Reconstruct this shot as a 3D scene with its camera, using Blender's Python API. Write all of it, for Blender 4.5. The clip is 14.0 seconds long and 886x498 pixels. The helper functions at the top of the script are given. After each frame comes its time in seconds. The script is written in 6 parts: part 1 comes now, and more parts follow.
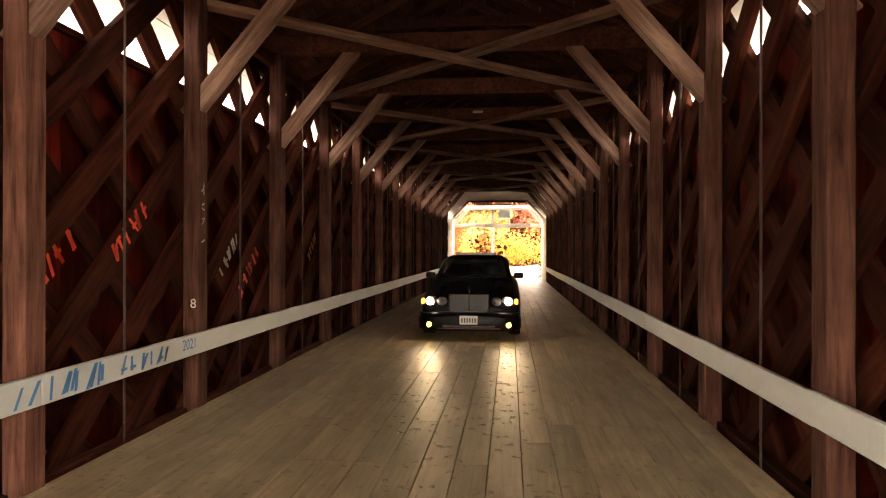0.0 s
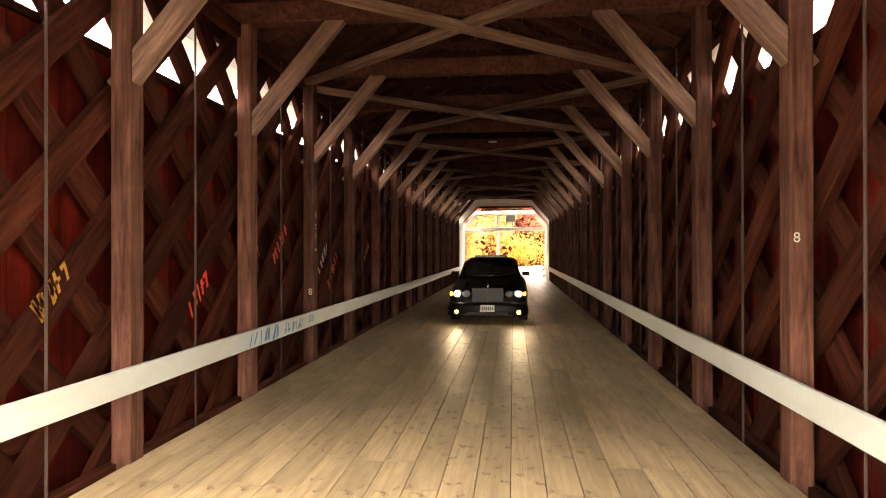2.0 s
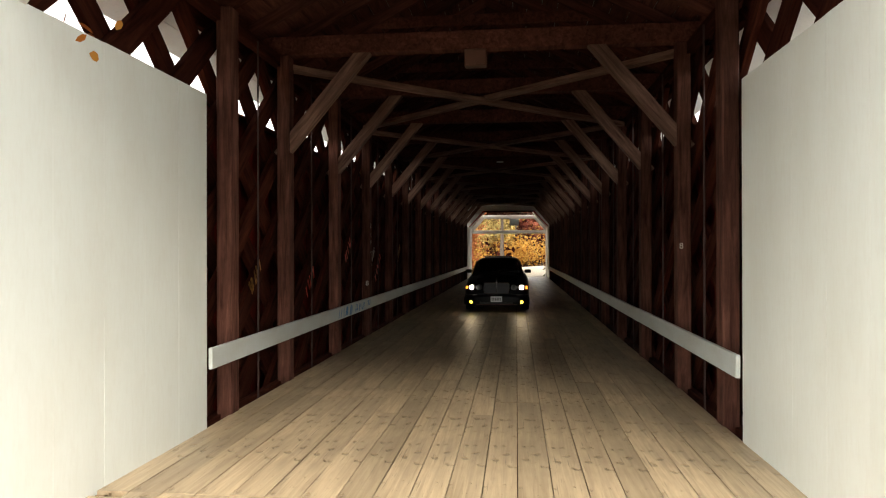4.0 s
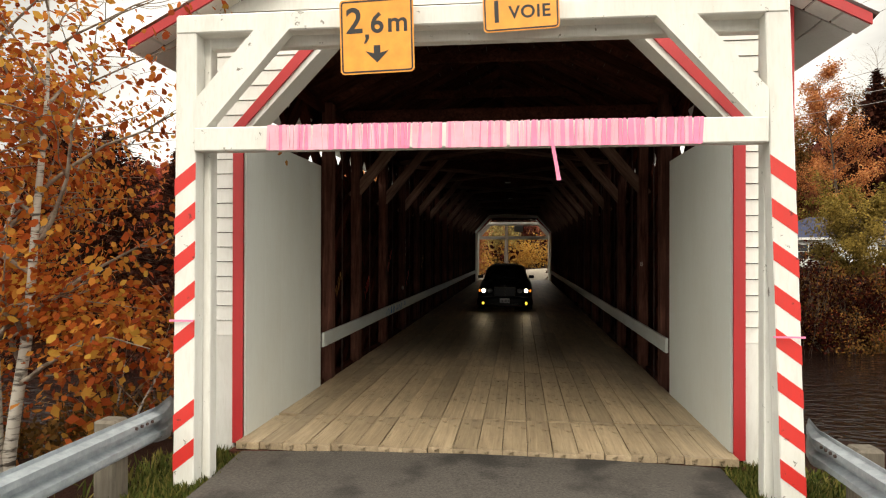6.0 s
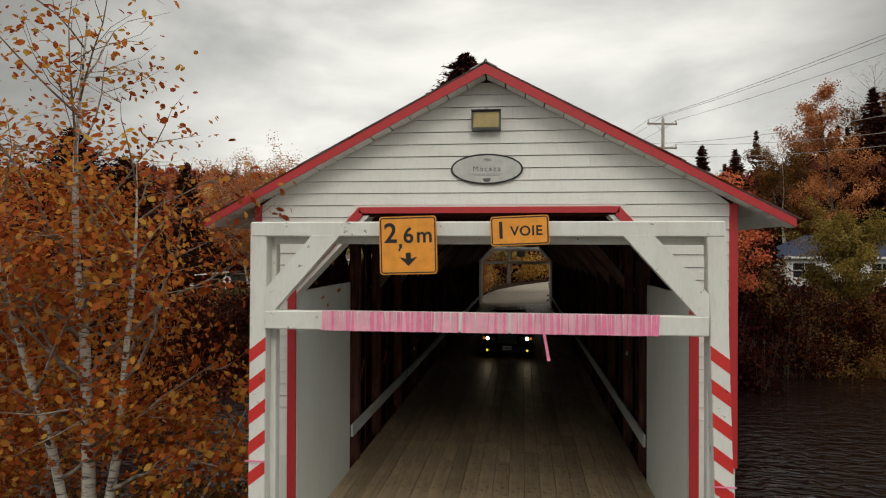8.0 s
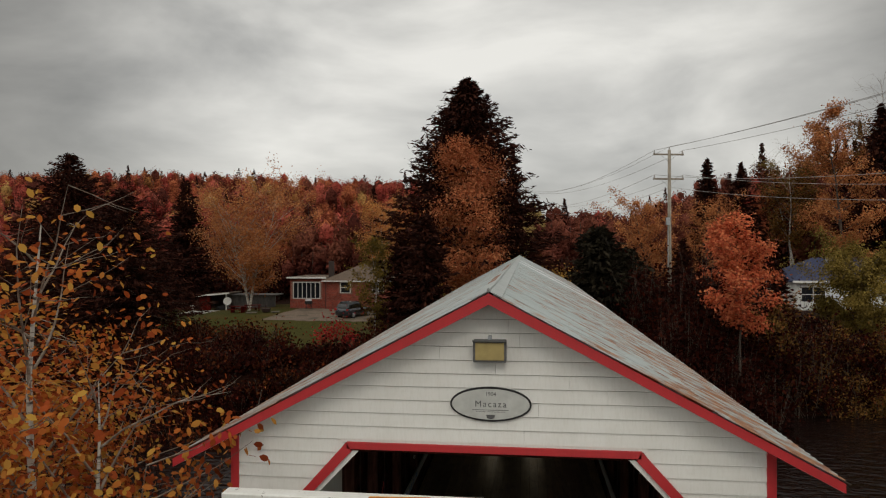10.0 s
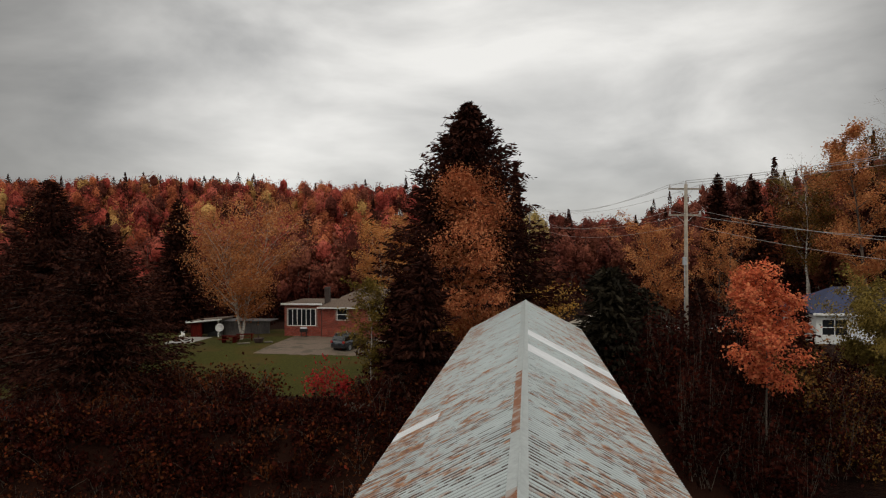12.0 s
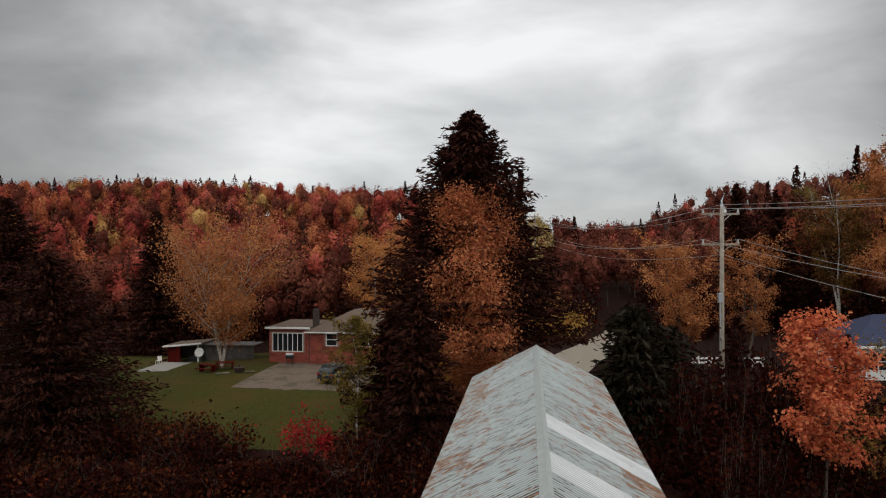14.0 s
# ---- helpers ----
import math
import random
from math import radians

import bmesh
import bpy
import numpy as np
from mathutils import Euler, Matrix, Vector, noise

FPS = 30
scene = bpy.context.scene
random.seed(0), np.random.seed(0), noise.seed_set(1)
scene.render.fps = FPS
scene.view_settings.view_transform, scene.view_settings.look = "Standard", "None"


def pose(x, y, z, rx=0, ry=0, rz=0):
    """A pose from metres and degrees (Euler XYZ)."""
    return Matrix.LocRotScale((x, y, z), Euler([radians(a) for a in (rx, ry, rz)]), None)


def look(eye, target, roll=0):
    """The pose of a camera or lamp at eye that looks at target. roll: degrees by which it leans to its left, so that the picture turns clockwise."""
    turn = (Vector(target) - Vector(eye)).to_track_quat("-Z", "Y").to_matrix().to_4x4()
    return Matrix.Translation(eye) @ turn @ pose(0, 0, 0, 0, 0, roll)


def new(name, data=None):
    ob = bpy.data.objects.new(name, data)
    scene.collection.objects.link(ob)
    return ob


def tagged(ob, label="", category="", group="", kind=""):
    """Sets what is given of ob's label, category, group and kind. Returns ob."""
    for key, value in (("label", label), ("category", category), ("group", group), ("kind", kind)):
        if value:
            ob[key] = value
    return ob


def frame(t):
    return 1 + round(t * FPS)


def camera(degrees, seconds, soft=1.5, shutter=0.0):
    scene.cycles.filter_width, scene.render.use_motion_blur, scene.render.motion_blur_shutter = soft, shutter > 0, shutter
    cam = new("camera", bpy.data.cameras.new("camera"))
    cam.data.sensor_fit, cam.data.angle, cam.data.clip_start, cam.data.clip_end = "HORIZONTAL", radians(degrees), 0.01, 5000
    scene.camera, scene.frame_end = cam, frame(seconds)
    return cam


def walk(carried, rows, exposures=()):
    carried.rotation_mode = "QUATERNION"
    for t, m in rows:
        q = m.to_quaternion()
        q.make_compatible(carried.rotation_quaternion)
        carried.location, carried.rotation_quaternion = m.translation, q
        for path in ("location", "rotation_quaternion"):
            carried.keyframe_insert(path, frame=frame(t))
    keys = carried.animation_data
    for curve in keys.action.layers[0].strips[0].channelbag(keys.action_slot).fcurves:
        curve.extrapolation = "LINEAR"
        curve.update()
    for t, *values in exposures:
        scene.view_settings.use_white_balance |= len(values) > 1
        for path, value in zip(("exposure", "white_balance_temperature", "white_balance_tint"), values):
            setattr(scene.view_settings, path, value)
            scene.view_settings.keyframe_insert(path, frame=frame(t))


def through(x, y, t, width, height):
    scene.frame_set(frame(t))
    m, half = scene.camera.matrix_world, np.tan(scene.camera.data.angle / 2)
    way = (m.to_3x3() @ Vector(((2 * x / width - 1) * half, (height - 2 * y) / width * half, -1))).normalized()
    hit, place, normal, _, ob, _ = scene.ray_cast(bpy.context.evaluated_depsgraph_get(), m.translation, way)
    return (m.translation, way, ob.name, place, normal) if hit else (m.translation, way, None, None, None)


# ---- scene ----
cam = camera(67.0, 14.0, soft=1.15)
PATH = [
    (0, (0.638, 3.355, 1.559), (0.44, 5.345, 1.561), 0.1),
    (0.5, (0.563, 2.565, 1.571), (0.366, 4.555, 1.576), 0.1),
    (1, (0.542, 1.769, 1.588), (0.339, 3.759, 1.593), 0.0),
    (1.5, (0.511, 0.923, 1.607), (0.306, 2.913, 1.612), -0.1),
    (2, (0.508, 0.091, 1.628), (0.299, 2.08, 1.632), -0.1),
    (2.5, (0.497, -0.754, 1.628), (0.286, 1.235, 1.635), -0.2),
    (3, (0.52, -1.608, 1.642), (0.306, 0.38, 1.648), -0.3),
    (5.5, (0.406, -5.903, 1.689), (0.182, -3.915, 1.696), 0.2),
    (6, (0.407, -6.662, 1.914), (0.18, -4.675, 1.922), 0.1),
    (6.5, (0.436, -7.36, 2.262), (0.206, -5.373, 2.27), 0.2),
    (7.5, (0.442, -8.199, 3.123), (0.211, -6.213, 3.136), 0.1),
    (8, (0.443, -8.311, 3.657), (0.208, -6.325, 3.665), 0.2),
    (9, (0.42, -8.127, 4.858), (0.181, -6.141, 4.862), 0.0),
    (11.5, (0.238, -5.124, 8.734), (-0.011, -3.14, 8.729), -0.18),
    (12, (0.133, -4.052, 9.372), (-0.117, -2.068, 9.367), -0.24),
    (12.5, (-0.021, -2.651, 9.917), (-0.271, -0.667, 9.912), -0.1),
    (13, (-0.149, -1.161, 10.483), (-0.399, 0.823, 10.477), -0.25),
    (13.5, (-0.297, 0.48, 10.976), (-0.547, 2.464, 10.969), -0.21),
    (14, (-0.42, 2.172, 11.434), (-0.673, 4.156, 11.426), -0.16),
]
walk(cam, [(t, look(eye, target, roll)) for t, eye, target, roll in PATH],
     exposures=[(0, 4.7, 8900, 18), (1.5, 4.75, 8800, 17), (2.5, 4.4, 7900, 11), (3.0, 3.85, 7200, 10), (4.2, 2.2, 7100, 10), (5.5, 1.3, 7400, 9.5), (6.5, 0.85, 7300, 9.5),
                (7.5, 0.2, 7000, 9), (9.0, -0.36, 6850, 9), (11.5, -0.27, 6800, 11), (12.5, -0.24, 6650, 11), (14.0, -0.17, 6450, 11)])

# ---- sky and sun ----
world = bpy.data.worlds.new("overcast_sky")
scene.world = world
world.use_nodes = True
wn, wl = world.node_tree.nodes, world.node_tree.links
for n in list(wn):
    wn.remove(n)
w_out = wn.new("ShaderNodeOutputWorld")
w_bg = wn.new("ShaderNodeBackground")
w_sky = wn.new("ShaderNodeTexSky")
w_sky.sky_type, w_sky.sun_disc = "NISHITA", False
w_sky.sun_elevation, w_sky.sun_rotation = radians(41), radians(170)
w_tc = wn.new("ShaderNodeTexCoord")
w_map = wn.new("ShaderNodeMapping")
w_map.inputs["Scale"].default_value = (1.0, 1.0, 2.6)
w_noise = wn.new("ShaderNodeTexNoise")
w_noise.inputs["Scale"].default_value = 2.3
w_noise.inputs["Detail"].default_value = 6
w_noise.inputs["Roughness"].default_value = 0.5
w_noise.inputs["Distortion"].default_value = 0.35
w_ramp = wn.new("ShaderNodeValToRGB")
w_ramp.color_ramp.elements[0].position, w_ramp.color_ramp.elements[0].color = 0.34, (5.0, 5.1, 5.1, 1)
w_ramp.color_ramp.elements[1].position, w_ramp.color_ramp.elements[1].color = 0.64, (11.0, 11.1, 10.9, 1)
w_mix = wn.new("ShaderNodeMix")
w_mix.data_type = "RGBA"
w_mix.inputs["Factor"].default_value = 0.93
wl.new(w_tc.outputs["Generated"], w_map.inputs["Vector"])
wl.new(w_map.outputs["Vector"], w_noise.inputs["Vector"])
wl.new(w_noise.outputs["Fac"], w_ramp.inputs["Fac"])
wl.new(w_sky.outputs["Color"], w_mix.inputs["A"])
wl.new(w_ramp.outputs["Color"], w_mix.inputs["B"])
# brightest low ahead, dimmed round that as lens falloff, sides raised for the eaves
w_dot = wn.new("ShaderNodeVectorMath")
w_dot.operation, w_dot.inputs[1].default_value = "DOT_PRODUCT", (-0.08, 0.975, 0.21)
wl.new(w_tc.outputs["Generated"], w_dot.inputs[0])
w_falloff = wn.new("ShaderNodeValToRGB")
w_falloff.color_ramp.interpolation = "EASE"
while len(w_falloff.color_ramp.elements) < 5:
    w_falloff.color_ramp.elements.new(0.5)
for el, (p, v) in zip(w_falloff.color_ramp.elements, ((0.0, 0.8), (0.5, 1.45), (0.72, 1.1), (0.895, 0.41), (0.992, 0.92))):
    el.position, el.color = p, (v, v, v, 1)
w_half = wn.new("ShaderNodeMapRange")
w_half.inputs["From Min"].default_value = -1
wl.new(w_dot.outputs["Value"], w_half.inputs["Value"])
wl.new(w_half.outputs["Result"], w_falloff.inputs["Fac"])
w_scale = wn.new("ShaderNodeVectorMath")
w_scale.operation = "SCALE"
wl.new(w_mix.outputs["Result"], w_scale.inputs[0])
wl.new(w_falloff.outputs["Color"], w_scale.inputs["Scale"])
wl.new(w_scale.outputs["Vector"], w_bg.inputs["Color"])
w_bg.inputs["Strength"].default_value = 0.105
wl.new(w_bg.outputs["Background"], w_out.inputs["Surface"])

sun = new("sun", bpy.data.lights.new("sun", "SUN"))
sun.data.energy, sun.data.angle, sun.data.color = 0.7, radians(25), (1.0, 0.95, 0.88)
sun.matrix_world = look((5, -30, 27), (0, 0, 0))


# ---- materials ----
def mat_base(name):
    m = bpy.data.materials.new(name)
    m.use_nodes = True
    return m, m.node_tree.nodes, m.node_tree.links, m.node_tree.nodes["Principled BSDF"]


def mapped(nodes, links, scale=(1, 1, 1), source="Object"):
    tc, mp = nodes.new("ShaderNodeTexCoord"), nodes.new("ShaderNodeMapping")
    mp.inputs["Scale"].default_value = scale
    links.new(tc.outputs[source], mp.inputs["Vector"])
    return mp.outputs["Vector"]


def noise_node(nodes, links, vec, scale, detail=4, rough=0.55, distortion=0.0):
    n = nodes.new("ShaderNodeTexNoise")
    n.inputs["Scale"].default_value, n.inputs["Detail"].default_value = scale, detail
    n.inputs["Roughness"].default_value, n.inputs["Distortion"].default_value = rough, distortion
    links.new(vec, n.inputs["Vector"])
    return n.outputs["Fac"]


def ramp(nodes, links, fac, *stops):
    r = nodes.new("ShaderNodeValToRGB")
    e = r.color_ramp.elements
    while len(e) < len(stops):
        e.new(0.5)
    for el, (p, c) in zip(e, stops):
        el.position, el.color = p, (*c, 1)
    links.new(fac, r.inputs["Fac"])
    return r.outputs["Color"]


def mix(nodes, links, fac, a, b, mode="MIX"):
    m = nodes.new("ShaderNodeMix")
    m.data_type, m.blend_type = "RGBA", mode
    for value, slot in ((fac, "Factor"), (a, "A"), (b, "B")):
        if isinstance(value, (int, float)):
            m.inputs[slot].default_value = value
        elif isinstance(value, tuple):
            m.inputs[slot].default_value = (*value, 1)
        else:
            links.new(value, m.inputs[slot])
    return m.outputs["Result"]


def bump(nodes, links, height, bsdf, strength=0.3, distance=0.01):
    b = nodes.new("ShaderNodeBump")
    b.inputs["Strength"].default_value, b.inputs["Distance"].default_value = strength, distance
    links.new(height, b.inputs["Height"])
    links.new(b.outputs["Normal"], bsdf.inputs["Normal"])


def random_of(nodes, per_island=False):
    if per_island:
        return nodes.new("ShaderNodeNewGeometry").outputs["Random Per Island"]
    return nodes.new("ShaderNodeObjectInfo").outputs["Random"]


def wood(name, dark, light, grain=(30, 2, 30), rough=0.75, vary=0.35, stain=None, island=False, scale=1.0, dents=False, gloss=0.5):
    """Sawn timber: grain along local y, stains at a larger scale, a tone of its own for each piece."""
    m, n, l, b = mat_base(name)
    vec = mapped(n, l, grain)
    if not island:
        shift = n.new("ShaderNodeVectorMath")
        shift.operation = "ADD"
        far_off = n.new("ShaderNodeMath")
        far_off.operation, far_off.inputs[1].default_value = "MULTIPLY", 300
        l.new(random_of(n), far_off.inputs[0])
        l.new(vec, shift.inputs[0])
        l.new(far_off.outputs[0], shift.inputs[1])
        vec = shift.outputs[0]
    g = noise_node(n, l, vec, 1.0 * scale, 6, 0.65, 0.6)
    big = noise_node(n, l, mapped(n, l, (1.2, 0.5, 1.2)), 1.3, 5, 0.6)
    col = ramp(n, l, g, (0.3, dark), (0.7, light))
    col = mix(n, l, ramp(n, l, big, (0.4, (0, 0, 0)), (0.7, (0.6, 0.6, 0.6))), col, stain or tuple(c * 0.45 for c in dark))
    hsv = n.new("ShaderNodeHueSaturation")
    mr = n.new("ShaderNodeMapRange")
    mr.inputs["To Min"].default_value, mr.inputs["To Max"].default_value = 1 - vary, 1 + vary
    l.new(random_of(n, island), mr.inputs["Value"])
    l.new(mr.outputs["Result"], hsv.inputs["Value"])
    l.new(col, hsv.inputs["Color"])
    if dents:
        swell = noise_node(n, l, mapped(n, l, (4, 1.6, 4)), 1.0, 2, 0.5)
        pits = noise_node(n, l, mapped(n, l, (10, 7, 10)), 1.0, 3, 0.5)
        pit = ramp(n, l, pits, (0.61, (0, 0, 0)), (0.68, (1, 1, 1)))
        worn = noise_node(n, l, mapped(n, l, (3.0, 0.7, 3.0)), 1.0, 5, 0.65)
        crack = noise_node(n, l, mapped(n, l, (70, 1.6, 70)), 1.0, 3, 0.6)
        out = mix(n, l, ramp(n, l, worn, (0.45, (0, 0, 0)), (0.7, (0.35, 0.35, 0.35))), hsv.outputs["Color"], tuple(c * 0.55 for c in dark))
        out = mix(n, l, ramp(n, l, pits, (0.61, (0, 0, 0)), (0.7, (0.3, 0.3, 0.3))), out, tuple(c * 0.5 for c in dark))
        out = mix(n, l, ramp(n, l, crack, (0.64, (0, 0, 0)), (0.69, (0.8, 0.8, 0.8))), out, tuple(c * 0.3 for c in dark))
        l.new(out, b.inputs["Base Color"])
        h = mix(n, l, 0.55, swell, mix(n, l, 1.0, (1.0, 1.0, 1.0), pit, "SUBTRACT"))
        bump(n, l, mix(n, l, 0.95, g, h), b, 1.0, 0.034)
    else:
        l.new(hsv.outputs["Color"], b.inputs["Base Color"])
        bump(n, l, g, b, 0.35, 0.004)
    b.inputs["Roughness"].default_value, b.inputs["Specular IOR Level"].default_value = rough, gloss
    return m


def paint(name, color, dirt, rough=0.55, amount=0.5, grain=(6, 6, 1.2), chips=0.0):
    """Painted boards: streaky dirt at two scales, faint brush grain, chips that show the dirt colour."""
    m, n, l, b = mat_base(name)
    a = noise_node(n, l, mapped(n, l, grain), 1.0, 6, 0.6)
    fine = noise_node(n, l, mapped(n, l, (40, 40, 8)), 1.0, 4, 0.6)
    f = ramp(n, l, a, (0.42, (0, 0, 0)), (0.78, (amount, amount, amount)))
    col = mix(n, l, f, color, dirt)
    col = mix(n, l, ramp(n, l, fine, (0.45, (0, 0, 0)), (0.8, (0.22, 0.22, 0.22))), col, dirt)
    if chips:
        chip = noise_node(n, l, mapped(n, l, (9, 9, 9)), 1.0, 8, 0.7)
        col = mix(n, l, ramp(n, l, chip, (0.66 - chips, (0, 0, 0)), (0.68 - chips, (1, 1, 1))), col, tuple(c * 0.45 for c in dirt))
    l.new(col, b.inputs["Base Color"])
    b.inputs["Roughness"].default_value = rough
    bump(n, l, fine, b, 0.15, 0.003)
    return m


def plain(name, color, rough=0.5, metal=0.0, emit=0.0, coat=0.0, speck=0.12):
    m, n, l, b = mat_base(name)
    f = noise_node(n, l, mapped(n, l, (5, 5, 5)), 1.5, 5)
    l.new(ramp(n, l, f, (0.3, tuple(c * (1 - speck) for c in color)), (0.7, tuple(min(1, c * (1 + speck)) for c in color))), b.inputs["Base Color"])
    b.inputs["Roughness"].default_value, b.inputs["Metallic"].default_value = rough, metal
    b.inputs["Coat Weight"].default_value = coat
    if emit:
        b.inputs["Emission Color"].default_value, b.inputs["Emission Strength"].default_value = (*color, 1), emit
    return m


def leafy(name, stops, rough=0.6, through=0.35):
    """Leaves: each leaf takes its own tone between the stops; some light passes through."""
    m, n, l, b = mat_base(name)
    col = ramp(n, l, random_of(n, True), *stops)
    big = noise_node(n, l, mapped(n, l, (0.35, 0.35, 0.35)), 1.0, 3)
    col = mix(n, l, ramp(n, l, big, (0.35, (0.4, 0.4, 0.4)), (0.6, (0, 0, 0))), col, tuple(c * 0.5 for c in stops[0][1]))
    l.new(col, b.inputs["Base Color"])
    b.inputs["Roughness"].default_value, b.inputs["Specular IOR Level"].default_value = rough, 0.06
    t, s, out = n.new("ShaderNodeBsdfTranslucent"), n.new("ShaderNodeMixShader"), n["Material Output"]
    l.new(col, t.inputs["Color"])
    s.inputs["Fac"].default_value = through
    l.new(b.outputs["BSDF"], s.inputs[1])
    l.new(t.outputs["BSDF"], s.inputs[2])
    l.new(s.outputs["Shader"], out.inputs["Surface"])
    return m


def bark(name, base, mark, scale=(3, 3, 18), cut=0.6):
    m, n, l, b = mat_base(name)
    f = noise_node(n, l, mapped(n, l, scale), 1.0, 5, 0.6)
    l.new(ramp(n, l, f, (cut - 0.12, base), (cut, mark)), b.inputs["Base Color"])
    b.inputs["Roughness"].default_value = 0.85
    bump(n, l, f, b, 0.5, 0.01)
    return m


# shade put into the lattice tone, eaves light into the post and brace tones
TIMBER_SHADED = wood("shaded_old_timber", (0.017, 0.004, 0.0026), (0.085, 0.023, 0.013), (18, 1.5, 18), 0.85, 0.35, gloss=0.06)
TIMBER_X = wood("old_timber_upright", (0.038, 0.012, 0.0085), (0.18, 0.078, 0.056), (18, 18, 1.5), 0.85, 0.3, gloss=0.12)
TIMBER_LIT = wood("lit_old_timber", (0.075, 0.034, 0.024), (0.3, 0.18, 0.132), (18, 1.5, 18), 0.8, 0.25, gloss=0.2)
ROOF_TIMBER = wood("roof_timber", (0.04, 0.012, 0.008), (0.145, 0.055, 0.038), (18, 2, 18), 0.85, 0.3, gloss=0.1)
DECK = wood("deck_plank", (0.3, 0.22, 0.135), (0.52, 0.41, 0.265), (26, 1.1, 26), 0.44, 0.2, (0.12, 0.08, 0.048), dents=True, gloss=0.7)
REDBOARD = wood("red_siding_board", (0.035, 0.003, 0.002), (0.14, 0.0115, 0.006), (8, 8, 1), 0.85, 0.3, island=True, gloss=0.08)
WHITE = paint("white_paint", (0.8, 0.8, 0.76), (0.5, 0.48, 0.4), 0.5, 0.28, (1.6, 1.6, 0.7))
WHITE_CHIP = paint("chipped_white_paint", (0.77, 0.77, 0.73), (0.46, 0.43, 0.35), 0.55, 0.35, (3, 3, 0.9), chips=0.01)
LINING = paint("lining_white_paint", (0.66, 0.69, 0.65), (0.52, 0.5, 0.42), 0.5, 0.3, (1.6, 1.6, 0.7))
RAILPAINT = paint("rail_white_paint", (0.53, 0.57, 0.55), (0.4, 0.38, 0.31), 0.5, 0.4, (1.5, 1.5, 6))
RED = paint("red_paint", (0.5, 0.03, 0.035), (0.28, 0.03, 0.03), 0.45, 0.35)
STRIPE = paint("red_stripe_paint", (0.66, 0.035, 0.03), (0.42, 0.05, 0.04), 0.45, 0.35, chips=0.02)
IRON = plain("rusty_iron", (0.06, 0.035, 0.03), 0.7, 0.3)
CONCRETE = plain("concrete", (0.32, 0.3, 0.27), 0.9)
GALV = plain("galvanised_steel", (0.42, 0.44, 0.46), 0.5, 0.7)
BLACK = plain("black_print", (0.012, 0.012, 0.012), 0.5)
SIGN = plain("yellow_sign_sheet", (0.86, 0.34, 0.043), 0.4)
PLAQUE = plain("grey_plaque", (0.5, 0.51, 0.48), 0.45)
GREYPRINT = plain("grey_print", (0.1, 0.1, 0.1), 0.5)


# ---- building helpers ----
def box(bm, x0, x1, y0, y1, z0, z1):
    vs = [bm.verts.new(p) for p in ((x0, y0, z0), (x1, y0, z0), (x1, y1, z0), (x0, y1, z0), (x0, y0, z1), (x1, y0, z1), (x1, y1, z1), (x0, y1, z1))]
    for f in ((3, 2, 1, 0), (4, 5, 6, 7), (0, 1, 5, 4), (1, 2, 6, 5), (2, 3, 7, 6), (3, 0, 4, 7)):
        bm.faces.new([vs[i] for i in f])
    return vs


def bevelled(bm, w=0.01, seg=1):
    bmesh.ops.bevel(bm, geom=list(bm.edges), offset=w, segments=seg, affect="EDGES", profile=0.6)
    return bm


def box_bm(x0, x1, y0, y1, z0, z1, w=0.0, seg=1):
    bm = bmesh.new()
    box(bm, x0, x1, y0, y1, z0, z1)
    return bevelled(bm, w, seg) if w else bm


def prism(bm, pts, axis, a, b):
    """A flat outline pushed from a to b along an axis: pts are the two other coordinates, in order."""
    def at(p, v):
        return {"x": (v, p[0], p[1]), "y": (p[0], v, p[1]), "z": (p[0], p[1], v)}[axis]
    lo, hi = [bm.verts.new(at(p, a)) for p in pts], [bm.verts.new(at(p, b)) for p in pts]
    bm.faces.new(lo)
    bm.faces.new(hi[::-1])
    for i in range(len(pts)):
        j = (i + 1) % len(pts)
        bm.faces.new((lo[j], lo[i], hi[i], hi[j]))
    bmesh.ops.recalc_face_normals(bm, faces=bm.faces)
    return bm


def cyl(bm, p0, p1, r0, r1=None, n=12):
    p0, p1 = Vector(p0), Vector(p1)
    q = (p1 - p0).to_track_quat("Z", "Y").to_matrix()
    r1 = r0 if r1 is None else r1
    rings = [[bm.verts.new(p + q @ Vector((r * math.cos(a), r * math.sin(a), 0))) for a in (2 * math.pi * i / n for i in range(n))] for p, r in ((p0, r0), (p1, r1))]
    for i in range(n):
        j = (i + 1) % n
        bm.faces.new((rings[0][i], rings[0][j], rings[1][j], rings[1][i]))
    bm.faces.new(rings[0][::-1])
    bm.faces.new(rings[1])
    return bm


def mesh_of(bm, name, mat, smooth=False):
    me = bpy.data.meshes.new(name)
    bmesh.ops.recalc_face_normals(bm, faces=bm.faces)
    bm.to_mesh(me)
    bm.free()
    me.materials.append(mat)
    if smooth:
        me.shade_smooth()
    return me


def part(name, bm, mat, parent=None, label="", smooth=False, m=None):
    ob = new(name, bm if isinstance(bm, bpy.types.Mesh) else mesh_of(bm, name, mat, smooth))
    ob.parent = parent
    if m is not None:
        ob.matrix_basis = m
    return tagged(ob, label)


def thing(name, label, category, group="", kind="", m=None, mesh=None):
    ob = new(name, mesh)
    if m is not None:
        ob.matrix_basis = m
    return tagged(ob, label, category, group, kind)


